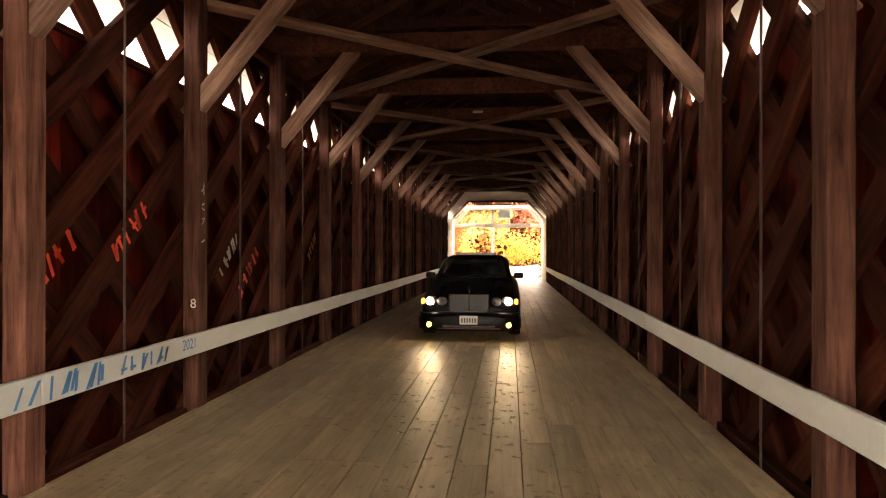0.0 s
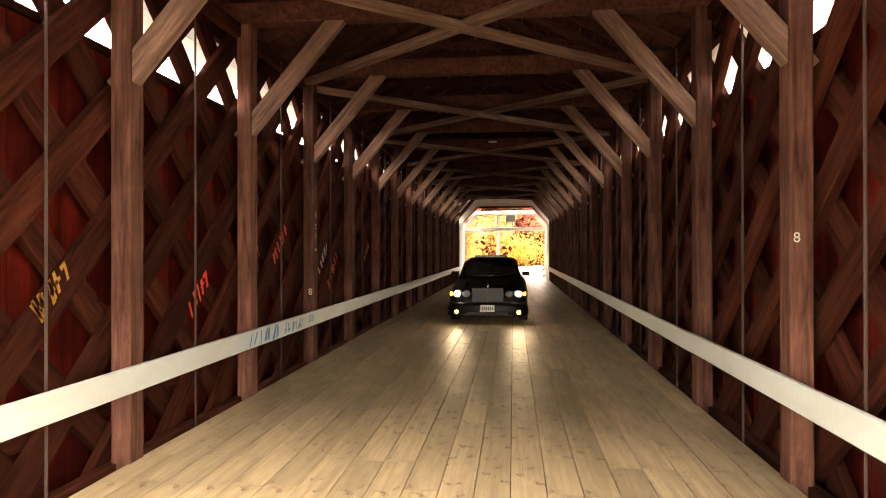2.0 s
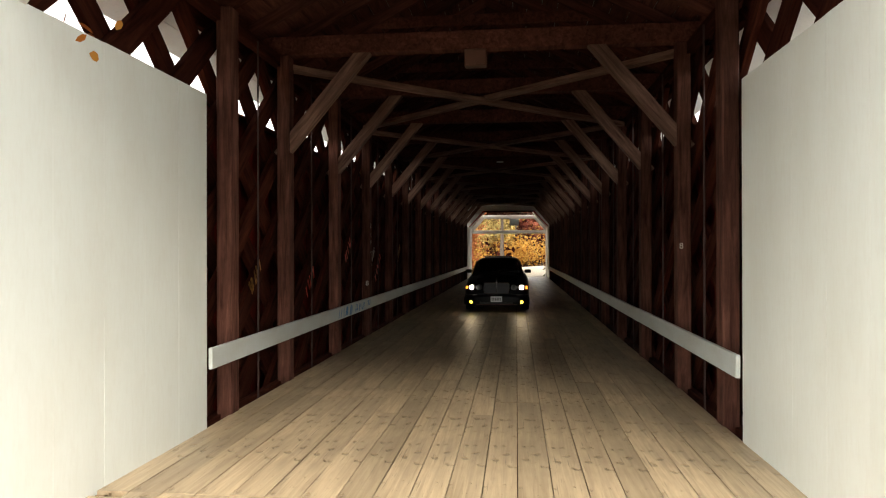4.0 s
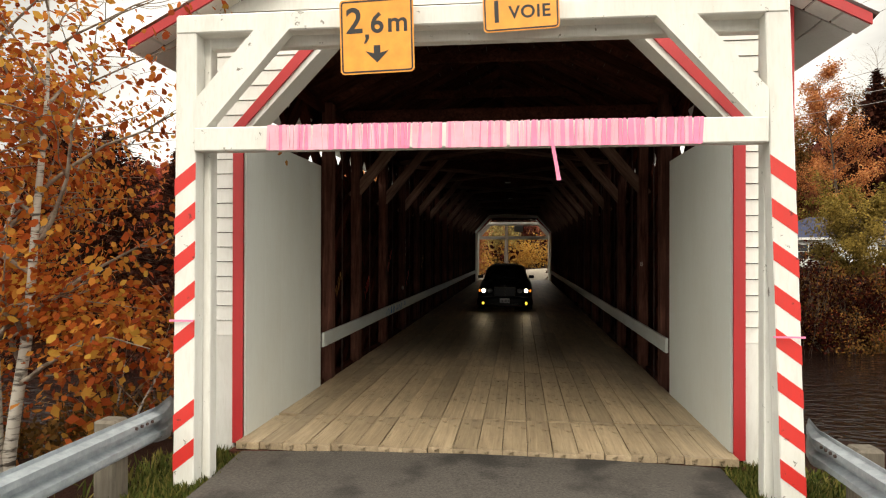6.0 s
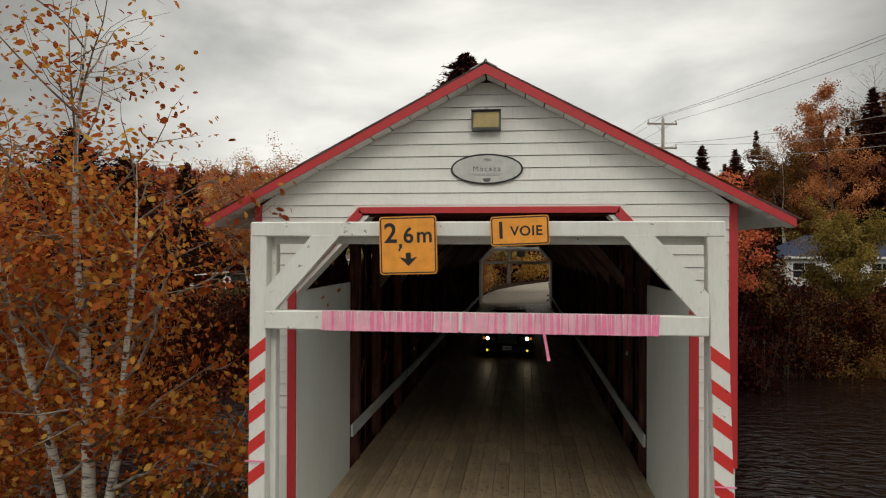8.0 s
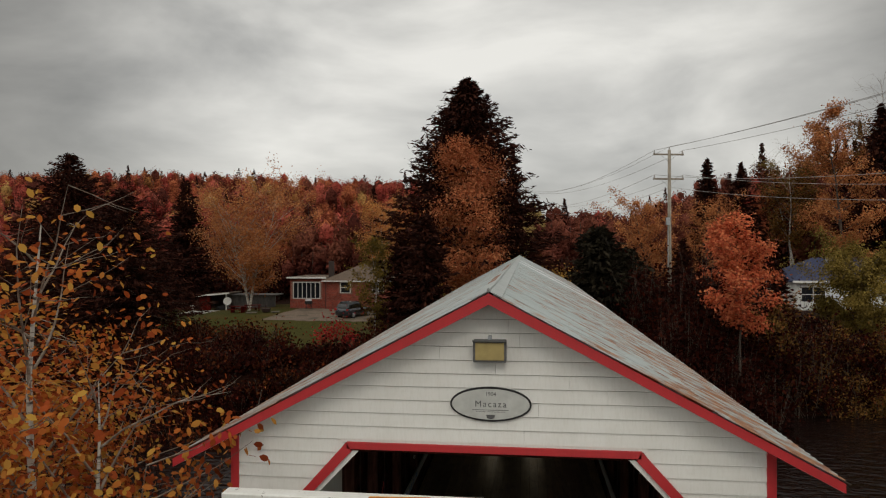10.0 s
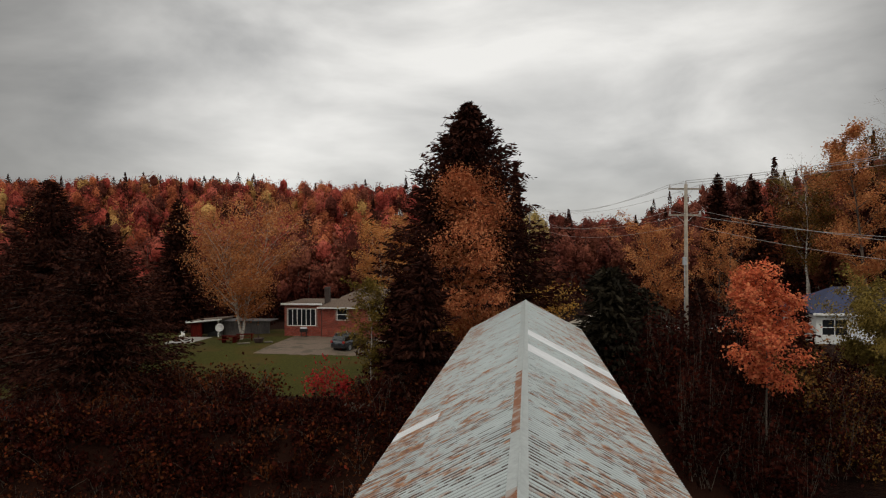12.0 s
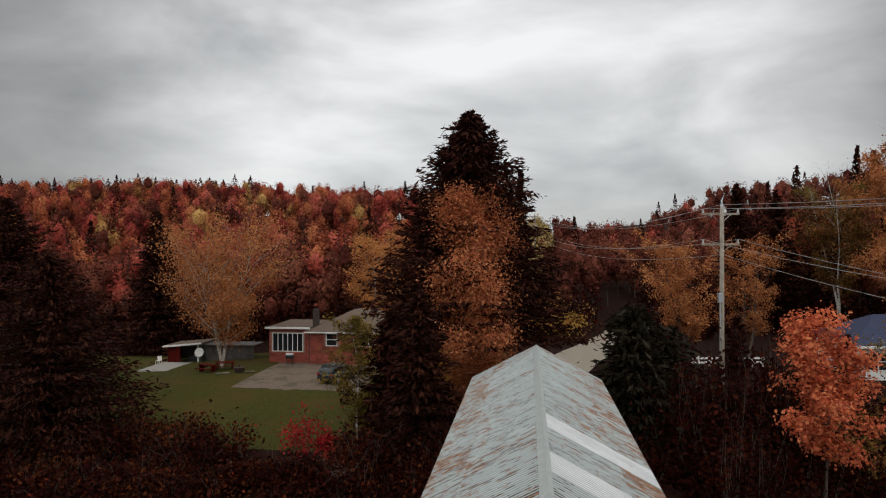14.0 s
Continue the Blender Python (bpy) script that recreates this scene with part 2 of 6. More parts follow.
def beam_pose(p0, p1):
    """The pose of a beam whose local y runs from p0 to p1, with its local z as upright as can be."""
    p0, p1 = Vector(p0), Vector(p1)
    y = (p1 - p0).normalized()
    x = y.cross(Vector((0, 0, 1)))
    x = Vector((1, 0, 0)) if x.length < 1e-4 else x.normalized()
    z = x.cross(y)
    return Matrix.Translation(p0) @ Matrix((x, y, z)).transposed().to_4x4()


def beam(name, p0, p1, w, h, mat, parent, label="", bev=0.008):
    length = (Vector(p1) - Vector(p0)).length
    return part(name, box_bm(-w / 2, w / 2, 0, length, -h / 2, h / 2, bev), mat, parent, label, m=beam_pose(p0, p1))


# ---- the covered bridge: deck ----
LENGTH, HALF, EAVE_X, EAVE_Z, RIDGE_Z = 39.4, 2.97, 3.53, 4.045, 5.89
SLOPE = (RIDGE_Z - EAVE_Z) / EAVE_X
rng = random.Random(4)

deck = thing("floor", "worn longitudinal plank deck with gaps and dents", "deck", kind="structure",
             mesh=mesh_of(box_bm(-2.895, 2.895, 0.0, LENGTH, -0.42, -0.3), "deck_joists", ROOF_TIMBER))
plank_w = 0.243
plank_meshes = {}


def plank_mesh(length, bend):
    key = (round(length, 2), bend)
    if key not in plank_meshes:
        bm = bmesh.new()
        r = random.Random(hash(key) % 1000)
        n = 5
        w = plank_w / 2 - 0.0036
        rows = []
        for i in range(n + 1):
            y = length * i / n
            c = (0.003 * bend + r.uniform(-0.003, 0.003)) * (0 < i < n)
            rows.append([bm.verts.new(p) for p in ((-w, y, -0.07), (-w, y, -0.0006 + c), (-w + 0.001, y, c), (w - 0.001, y, c + r.uniform(-0.002, 0.002) * (0 < i < n)), (w, y, -0.0006 + c), (w, y, -0.07))])
        for a, b in zip(rows, rows[1:]):
            for j in range(5):
                bm.faces.new((a[j], a[j + 1], b[j + 1], b[j]))
        bm.faces.new(rows[0])
        bm.faces.new(rows[-1])
        plank_meshes[key] = mesh_of(bm, "plank", DECK)
    return plank_meshes[key]


for i in range(20):
    x = -2.43 + plank_w * (i + 0.5)
    part("plank", plank_mesh(rng.choice((1.16, 1.1, 1.2, 1.24)), i % 3 - 1), None, deck, m=pose(x, -0.17 + rng.uniform(-0.05, 0.03), -0.003, 0, 0, rng.uniform(-0.2, 0.2)))
    y = 1.0
    step = rng.choice((2.4, 3.0, 3.6, 4.2, 4.8))
    while y < LENGTH - 0.01:
        step = min(step, LENGTH - y)
        part("plank", plank_mesh(step - 0.006, rng.randrange(-1, 2)), None, deck,
             m=pose(x, y, rng.uniform(-0.001, 0.001), 0, rng.uniform(-0.6, 0.6), 0))
        y += step
        step = rng.choice((3.0, 3.6, 4.2, 4.8))
part("joist_bed", box_bm(-2.5, 2.5, 0.0, LENGTH, -0.298, -0.075), ROOF_TIMBER, deck, "dark timber bed under the planks")
part("nosing", box_bm(-2.5, 2.5, -0.2, -0.02, -0.2, -0.085, 0.01), ROOF_TIMBER, deck, "splintered end timber under the deck planks")

# ---- side walls: posts, lattice, chords, siding ----
POSTS = [3.28] + [5.03 + 2.37 * k for k in range(13)] + [36.1]
for side, name in ((-1, "wall_left"), (1, "wall_right")):
    bm = bmesh.new()
    y = 0.02
    while y < LENGTH - 0.03:
        w = min(rng.uniform(0.19, 0.24), LENGTH - 0.02 - y)
        xo = side * (2.9 + rng.uniform(0, 0.012))
        box(bm, min(xo, xo + side * 0.025), max(xo, xo + side * 0.025), y, y + w - 0.001, -0.75 + rng.uniform(-0.04, 0.04), 3.3)
        y += w
    wall = thing(name, "lattice truss wall with red vertical siding boards outside", "wall", kind="structure", mesh=mesh_of(bm, "siding", REDBOARD))
    for z0, z1, x0 in ((-0.28, 0.0, 2.52), (0.28, 0.5, 2.79), (3.27, 3.335, 2.86), (4.02, 4.17, 2.52), (4.02, 4.17, 2.8)):
        part("chord", box_bm(-0.045, 0.045, 0.05, LENGTH - 0.05, z0, z1, 0.006), TIMBER_SHADED, wall, "long horizontal chord timber", m=pose(side * (x0 + 0.045), 0, 0))
    for y in POSTS:
        part("post", box_bm(-0.08, 0.08, -0.1, 0.1, -0.25, 4.17, 0.012), TIMBER_X, wall, "upright square post, scraped and scratched", m=pose(side * 2.488, y, 0, 0, 0, rng.uniform(-1.5, 1.5)))
    # lattice of flat planks in two crossing layers
    tan, z0, z1 = 0.9, -0.25, 4.1
    run = (z1 - z0) / tan
    for layer, x in ((0, 2.665), (1, 2.75)):
        up = (layer == 0) == (side < 0)
        k = -5
        while k < 41:
            ya = k + 0.98
            p, q = (ya - 0.28, z0), (ya - 0.28 + run, z1)
            lo, hi = 0.15, LENGTH - 0.15
            if not up:
                p, q = (p[0], z1), (q[0], z0)
            f0, f1 = max(0, (lo - p[0]) / run), min(1, (hi - p[0]) / run)
            if f1 - f0 > 0.08:
                a = (side * x, p[0] + f0 * run, p[1] + f0 * (q[1] - p[1]))
                b = (side * x, p[0] + f1 * run, p[1] + f1 * (q[1] - p[1]))
                beam("lattice_plank", a, b, 0.075, 0.225, TIMBER_SHADED, wall, bev=0.006)
            k += 1.0
    # unseen white painted boarding outside, added to bounce light onto the soffit
    for k in range(18):
        z0 = -0.85 + 0.23 * k
        part("clapboard", box_bm(-0.012, 0.012, 0.02, LENGTH - 0.02, z0, z0 + 0.226), WHITE, wall, m=pose(side * 2.952, 0, 0))
    # iron rods between the posts
    for y in (POSTS[0] + 0.85, *(v + 1.15 for v in POSTS[1:-2])):
        part("iron_rod", cyl(bmesh.new(), (side * 2.5, y, -0.2), (side * 2.5, y, 4.1), 0.011, n=6), IRON, wall, "thin rusty iron hanger rod")
    # white guard timbers along the posts
    rail = thing("guard_timber", "white painted timber guard along the truss posts", "rail", "guard timbers", "structure")
    y = 2.66
    cuts = [7.4, 12.2, 16.9, 21.7, 26.4, 31.2, LENGTH - 2.6]
    for c in cuts:
        part("rail_board", box_bm(-0.02, 0.02, y + 0.002, c - 0.002, -0.1, 0.1, 0.006), RAILPAINT, rail, m=pose(side * (2.386 + rng.uniform(-0.004, 0.004)), 0, 0.645 + rng.uniform(-0.006, 0.006)))
        y = c
    # white boarding at both mouths
    for y0, y1, tag in ((0.03, 2.66, "entry"), (LENGTH - 2.6, LENGTH - 0.03, "exit")):
        lining = thing("mouth_lining", "white painted vertical boards lining the bridge mouth", "wall lining", "mouth linings", "structure")
        n = 5
        for i in range(n):
            a, b = y0 + (y1 - y0) * i / n, y0 + (y1 - y0) * (i + 1) / n
            part("board", box_bm(-0.012, 0.012, a + 0.0006, b - 0.0006, -0.03, 3.14 + rng.uniform(-0.004, 0.004), 0.001), LINING, lining, m=pose(side * (2.43 + rng.uniform(-0.0006, 0.0006)), 0, 0))

def text_mesh(body, size, depth=0.002, bold=0.0, space=1.0):
    cu = bpy.data.curves.new("lettering", "FONT")
    cu.body, cu.size, cu.extrude, cu.offset, cu.space_character = body, size, depth, bold, space
    cu.align_x, cu.align_y = "CENTER", "CENTER"
    ob = bpy.data.objects.new("lettering", cu)
    me = bpy.data.meshes.new_from_object(ob)
    bpy.data.objects.remove(ob)
    return me


# ---- marks painted on the timbers ----
BLUEPAINT = plain("blue_spray_paint", (0.05, 0.2, 0.42), 0.6)
REDSPRAY = plain("red_spray_paint", (0.7, 0.05, 0.025), 0.6)
CHALK = plain("pale_chalk_mark", (0.45, 0.42, 0.38), 0.8)
OCHRE = plain("ochre_spray_paint", (0.35, 0.16, 0.03), 0.6)
gr = random.Random(3)


def strokes(name, label, mat, m, n, w, h, lean=0.25, thick=0.014):
    """A row of hand-drawn bars standing for scrawled letters, on the local x-z plane."""
    bm = bmesh.new()
    for i in range(n):
        x = w * (i + 0.5) / n - w / 2 + gr.uniform(-0.2, 0.2) * w / n
        for _ in range(gr.choice((1, 2))):
            x0, x1 = x + gr.uniform(-0.3, 0.3) * w / n, x + gr.uniform(-0.3, 0.3) * w / n
            z0, z1 = -h / 2 * gr.uniform(0.6, 1), h / 2 * gr.uniform(0.6, 1)
            d = lean * h * 0.5
            t = thick * gr.uniform(0.7, 1.2) / 2
            prism(bm, [(x0 - d - t, z0), (x0 - d + t, z0), (x1 + d + t, z1), (x1 + d - t, z1)], "y", -0.0012, 0.0006)
        if gr.random() < 0.5:
            z0 = gr.uniform(-0.3, 0.3) * h
            prism(bm, [(x - 0.3 * w / n, z0), (x + 0.35 * w / n, z0 + 0.01), (x + 0.35 * w / n, z0 + thick), (x - 0.3 * w / n, z0 + thick)], "y", -0.0012, 0.0006)
    ob = thing(name, label, "graffiti", "painted marks", "structure", m=m, mesh=mesh_of(bm, name, mat))
    return ob


on_left = lambda x, y, z, tilt=0: Matrix.Translation((x, y, z)) @ Matrix.Rotation(radians(90), 4, "Z") @ Matrix.Rotation(radians(-tilt), 4, "Y")
strokes("blue_scrawl", "blue sprayed bars on the white guard timber", BLUEPAINT, on_left(-2.358, 7.62, 0.645), 7, 0.98, 0.175, thick=0.034)
strokes("blue_scrawl", "blue sprayed bars on the white guard timber", BLUEPAINT, on_left(-2.358, 8.65, 0.645), 6, 0.75, 0.16, thick=0.03)
me = text_mesh("2021", 0.14, 0.001)
me.materials.append(BLUEPAINT)
thing("blue_scrawl", "blue sprayed year on the white guard timber", "graffiti", "painted marks", "structure", m=on_left(-2.361, 9.4, 0.66) @ Matrix.Rotation(radians(90), 4, "X"), mesh=me)
for y, z, n, w, mat in ((7.85, 1.45, 5, 0.6, REDSPRAY), (8.85, 1.72, 6, 0.7, REDSPRAY), (10.9, 1.5, 5, 0.7, CHALK), (11.5, 1.3, 6, 0.8, REDSPRAY), (6.5, 1.2, 5, 0.6, REDSPRAY), (4.35, 1.35, 5, 0.5, OCHRE), (14.2, 1.6, 5, 0.6, OCHRE)):
    strokes("sprayed_scrawl", "sprayed bars along a lattice plank", mat, on_left(-2.6262, y, z, 42), n, w, 0.19, 0.1, 0.036)
strokes("chalk_scrawl", "pale chalk bars down a truss post", CHALK, on_left(-2.4072, POSTS[3], 1.9, 90), 4, 0.75, 0.07, 0, 0.014)
me = text_mesh("8", 0.13, 0.001)
me.materials.append(CHALK)
thing("chalk_scrawl", "pale chalk figure on a truss post", "graffiti", "painted marks", "structure", m=Matrix.Translation((-2.46, POSTS[3] - 0.1012, 1.02)) @ Matrix.Rotation(radians(90), 4, "X"), mesh=me)
me = text_mesh("8", 0.1, 0.001)
me.materials.append(CHALK)
thing("chalk_scrawl", "pale chalk heart-like mark on a post", "graffiti", "painted marks", "structure", m=Matrix.Translation((2.45, POSTS[1] - 0.1012, 1.71)) @ Matrix.Rotation(radians(90), 4, "X"), mesh=me)

# ---- overhead timbers ----
over = thing("overhead_bracing", "dark overhead tie beams, knee braces and cross braces", "bracing", kind="structure")
for y in POSTS[1:-1]:
    part("tie_beam", box_bm(-2.85, 2.85, -0.09, 0.09, 4.18, 4.42, 0.012), ROOF_TIMBER, over, m=pose(0, y + 0.02, 0))
    for s in (-1, 1):
        beam("knee_brace", (s * 2.56, y, 2.88), (s * 1.36, y + 0.01, 4.31), 0.14, 0.17, TIMBER_LIT, over, bev=0.01)
for k in range(0, 12, 2):
    y0, y1 = POSTS[1 + k] + 0.1, POSTS[3 + k] - 0.1
    for s in (-1, 1):
        beam("cross_brace", (s * 2.5, y0, 4.08 + 0.02 * s), (-s * 2.5, y1, 4.08 + 0.02 * s), 0.17, 0.075, TIMBER_LIT, over, bev=0.008)
for y in [0.5 + 0.79 * i for i in range(49)]:
    for s in (-1, 1):
        beam("rafter", (s * 2.98, y, RIDGE_Z - 0.15 - 2.98 * SLOPE), (s * 0.0, y, RIDGE_Z - 0.15), 0.06, 0.14, ROOF_TIMBER, over, bev=0.0)
for y in [1.29 + 2.375 * i for i in range(16)]:
    part("collar_beam", box_bm(-1.6, 1.6, -0.04, 0.04, 4.86, 5.0, 0.006), ROOF_TIMBER, over, m=pose(0, y + 0.06, 0))
bm = bmesh.new()
for s in (-1, 1):
    n = 16
    for i in range(n):
        a, b = i / n, (i + 1) / n - 0.004
        pts = [(s * EAVE_X * a, RIDGE_Z - 0.035 - (RIDGE_Z - EAVE_Z) * a), (s * EAVE_X * b, RIDGE_Z - 0.035 - (RIDGE_Z - EAVE_Z) * b),
               (s * EAVE_X * b, RIDGE_Z - 0.06 - (RIDGE_Z - EAVE_Z) * b), (s * EAVE_X * a, RIDGE_Z - 0.06 - (RIDGE_Z - EAVE_Z) * a)]
        prism(bm, pts, "y", -0.28, LENGTH + 0.28)
bms = bmesh.new()
for s in (-1, 1):
    for a, b in ((0.85, 0.92), (0.923, 0.998)):
        pts = [(s * EAVE_X * a, RIDGE_Z - 0.062 - (RIDGE_Z - EAVE_Z) * a), (s * EAVE_X * b, RIDGE_Z - 0.062 - (RIDGE_Z - EAVE_Z) * b),
               (s * EAVE_X * b, RIDGE_Z - 0.075 - (RIDGE_Z - EAVE_Z) * b), (s * EAVE_X * a, RIDGE_Z - 0.075 - (RIDGE_Z - EAVE_Z) * a)]
        prism(bms, pts, "y", 0.04, LENGTH - 0.04)
thing("eaves_soffit", "white painted boards under the eaves", "soffit", kind="structure", mesh=mesh_of(bms, "soffit", WHITE))
thing("ceiling", "dark roof boarding under the metal roof", "ceiling", kind="structure", mesh=mesh_of(bm, "ceiling", ROOF_TIMBER))


# small fixtures on the tie beams
BROWNBOX = plain("brown_box", (0.12, 0.05, 0.03), 0.6)
jb = thing("junction_box", "small brown box fixed under a tie beam", "box", m=pose(-0.02, 5.04, 4.07))
part("case", box_bm(-0.14, 0.14, -0.08, 0.08, -0.1, 0.11, 0.012), BROWNBOX, jb)
part("lid", box_bm(-0.125, 0.125, -0.092, -0.08, -0.085, 0.09, 0.004), BROWNBOX, jb)
PALEPLATE = plain("pale_plate", (0.6, 0.58, 0.52), 0.5)
for k in (5, 8):
    thing("label_plate", "small pale plate on a tie beam", "plate", "tie beam plates", m=pose(0.0, POSTS[1 + k] - 0.074, 4.33), mesh=mesh_of(box_bm(-0.1, 0.1, -0.006, 0.006, -0.025, 0.025, 0.002), "label_plate", PALEPLATE))


# ---- gable walls ----
def opening_half(z):
    """Half the width of the chamfered opening at a height, with its trim."""
    return 2.53 if z < 3.2 else (2.53 - (z - 3.2) * 0.915 if z < 4.215 else 0.0)


def gable_half(z):
    return min(HALF - 0.08, (RIDGE_Z - 0.09 - z) / SLOPE)


def gable_wall(name, y0, face):
    wall = thing(name, "white clapboard gable wall with red corner boards and trim", "wall", kind="structure")
    t = 0.152

    def course(x0a, x1a, x0b, x1b, z0, z1):
        bm = bmesh.new()
        yb, yt = y0 + face * 0.022, y0 + face * 0.006
        v = [bm.verts.new(p) for p in ((x0a, yb, z0), (x1a, yb, z0), (x1b, yt, z1), (x0b, yt, z1),
                                       (x0a, y0 - face * 0.02, z0), (x1a, y0 - face * 0.02, z0), (x1b, y0 - face * 0.02, z1), (x0b, y0 - face * 0.02, z1))]
        for f in ((0, 1, 2, 3), (7, 6, 5, 4), (4, 5, 1, 0), (5, 6, 2, 1), (6, 7, 3, 2), (7, 4, 0, 3)):
            bm.faces.new([v[i] for i in f])
        part("clapboard", bm, WHITE, wall)

    z = 1.05
    while z < RIDGE_Z - 0.25:
        za, zb = z, z + t - 0.0065
        ga, gb = gable_half(za), max(gable_half(zb), 0.02)
        if za < 4.2:
            oa, ob = opening_half(za), opening_half(min(zb, 4.21))
            course(oa, ga, ob, gb, za, zb)
            course(-ga, -oa, -gb, -ob, za, zb)
        elif za > 4.0:
            cut = rng.uniform(-ga * 0.7, ga * 0.7)
            course(-ga, cut - 0.001, -gb, cut - 0.001, za, zb)
            course(cut + 0.001, ga, cut + 0.001, gb, za, zb)
        z += t
    # upright boards below the clapboards
    for s in (-1, 1):
        for a, b in ((2.53, 2.74), (2.745, HALF - 0.08)):
            x0, x1 = sorted((s * a, s * b))
            part("board", box_bm(x0, x1, y0 - 0.015, y0 + 0.015, -0.2, 1.05, 0.002), WHITE_CHIP, wall)
        x0, x1 = sorted((s * (HALF - 0.085), s * (HALF + 0.01)))
        part("corner_board", box_bm(x0, x1, y0 - 0.03, y0 + 0.03, 1.1 if s > 0 else 0.6, 4.24, 0.004), RED, wall, "red painted corner board")
        # opening trim: upright, sloping shoulder
        x0, x1 = sorted((s * 2.426, s * 2.535))
        part("trim", box_bm(x0, x1, y0 + face * 0.032 - 0.014, y0 + face * 0.032 + 0.014, -0.06, 3.2, 0.003), RED, wall, "red opening trim")
        pts = [(s * 2.426, 3.19), (s * 2.535, 3.2), (s * 1.61, 4.215), (s * 1.56, 4.11)]
        part("trim", prism(bmesh.new(), pts, "y", y0 + face * 0.018, y0 + face * 0.046), RED, wall, "red opening trim")
        # white jamb and shoulder lining set back behind the trim
        pts = [(s * 2.445, 3.1), (s * 2.445, 3.19), (s * 1.555, 4.11), (s * 1.48, 4.11)]
        part("shoulder", prism(bmesh.new(), pts, "y", y0 - face * 0.32, y0 + face * 0.012), WHITE, wall)
        # barge board under the roof edge
        z0, z1 = EAVE_Z - 0.02, RIDGE_Z + 0.0
        pts = [(s * EAVE_X, z0 - 0.075), (s * EAVE_X, z0 + 0.02), (0, z1 + 0.02), (0, z1 - 0.1)]
        part("barge_board", prism(bmesh.new(), pts, "y", y0 + face * 0.29, y0 + face * 0.315), RED, wall, "red barge board along the roof edge")
        # soffit pieces showing under the verge
        for i in range(15):
            a, b = (i + rng.uniform(0.01, 0.06)) / 15, (i + rng.uniform(0.95, 0.99)) / 15
            pts = [(s * EAVE_X * a, RIDGE_Z - 0.1 - (RIDGE_Z - EAVE_Z) * a), (s * EAVE_X * b, RIDGE_Z - 0.1 - (RIDGE_Z - EAVE_Z) * b),
                   (s * EAVE_X * b, RIDGE_Z - 0.075 - (RIDGE_Z - EAVE_Z) * b), (s * EAVE_X * a, RIDGE_Z - 0.075 - (RIDGE_Z - EAVE_Z) * a)]
            part("soffit_board", prism(bmesh.new(), pts, "y", y0 + face * 0.03, y0 + face * 0.285), WHITE_CHIP, wall)
    part("trim", box_bm(-1.61, 1.61, y0 + face * 0.018 if face > 0 else y0 - 0.046, y0 + face * 0.046 if face > 0 else y0 - 0.018, 4.135, 4.215, 0.003), RED, wall, "red opening trim")
    part("clapboard", box_bm(-1.68, 1.68, y0 - 0.014, y0 + 0.014, 4.2, 4.2425), WHITE, wall)
    part("lintel", box_bm(-1.56, 1.56, min(y0 - face * 0.1, y0), max(y0 - face * 0.1, y0), 4.1, 4.2, 0.003), TIMBER_SHADED, wall)
    return wall


gable_wall("wall_entry", 0.0, -1)
gable_wall("wall_exit", LENGTH, 1)

def speckled(name, lo, hi, scale, rough=0.9, patch=None, bump_s=0.4, bump_d=0.01):
    m, n, l, b = mat_base(name)
    v = mapped(n, l, (1, 1, 1))
    fine, mid = noise_node(n, l, v, scale, 6, 0.7), noise_node(n, l, v, scale * 0.03, 5)
    col = ramp(n, l, fine, (0.3, lo), (0.7, hi))
    if patch:
        col = mix(n, l, ramp(n, l, mid, (0.5, (0, 0, 0)), (0.62, (0.8, 0.8, 0.8))), col, patch)
    l.new(col, b.inputs["Base Color"])
    b.inputs["Roughness"].default_value, b.inputs["Specular IOR Level"].default_value = rough, 0.5 if rough < 0.88 else 0.1
    bump(n, l, fine, b, bump_s, bump_d)
    return m


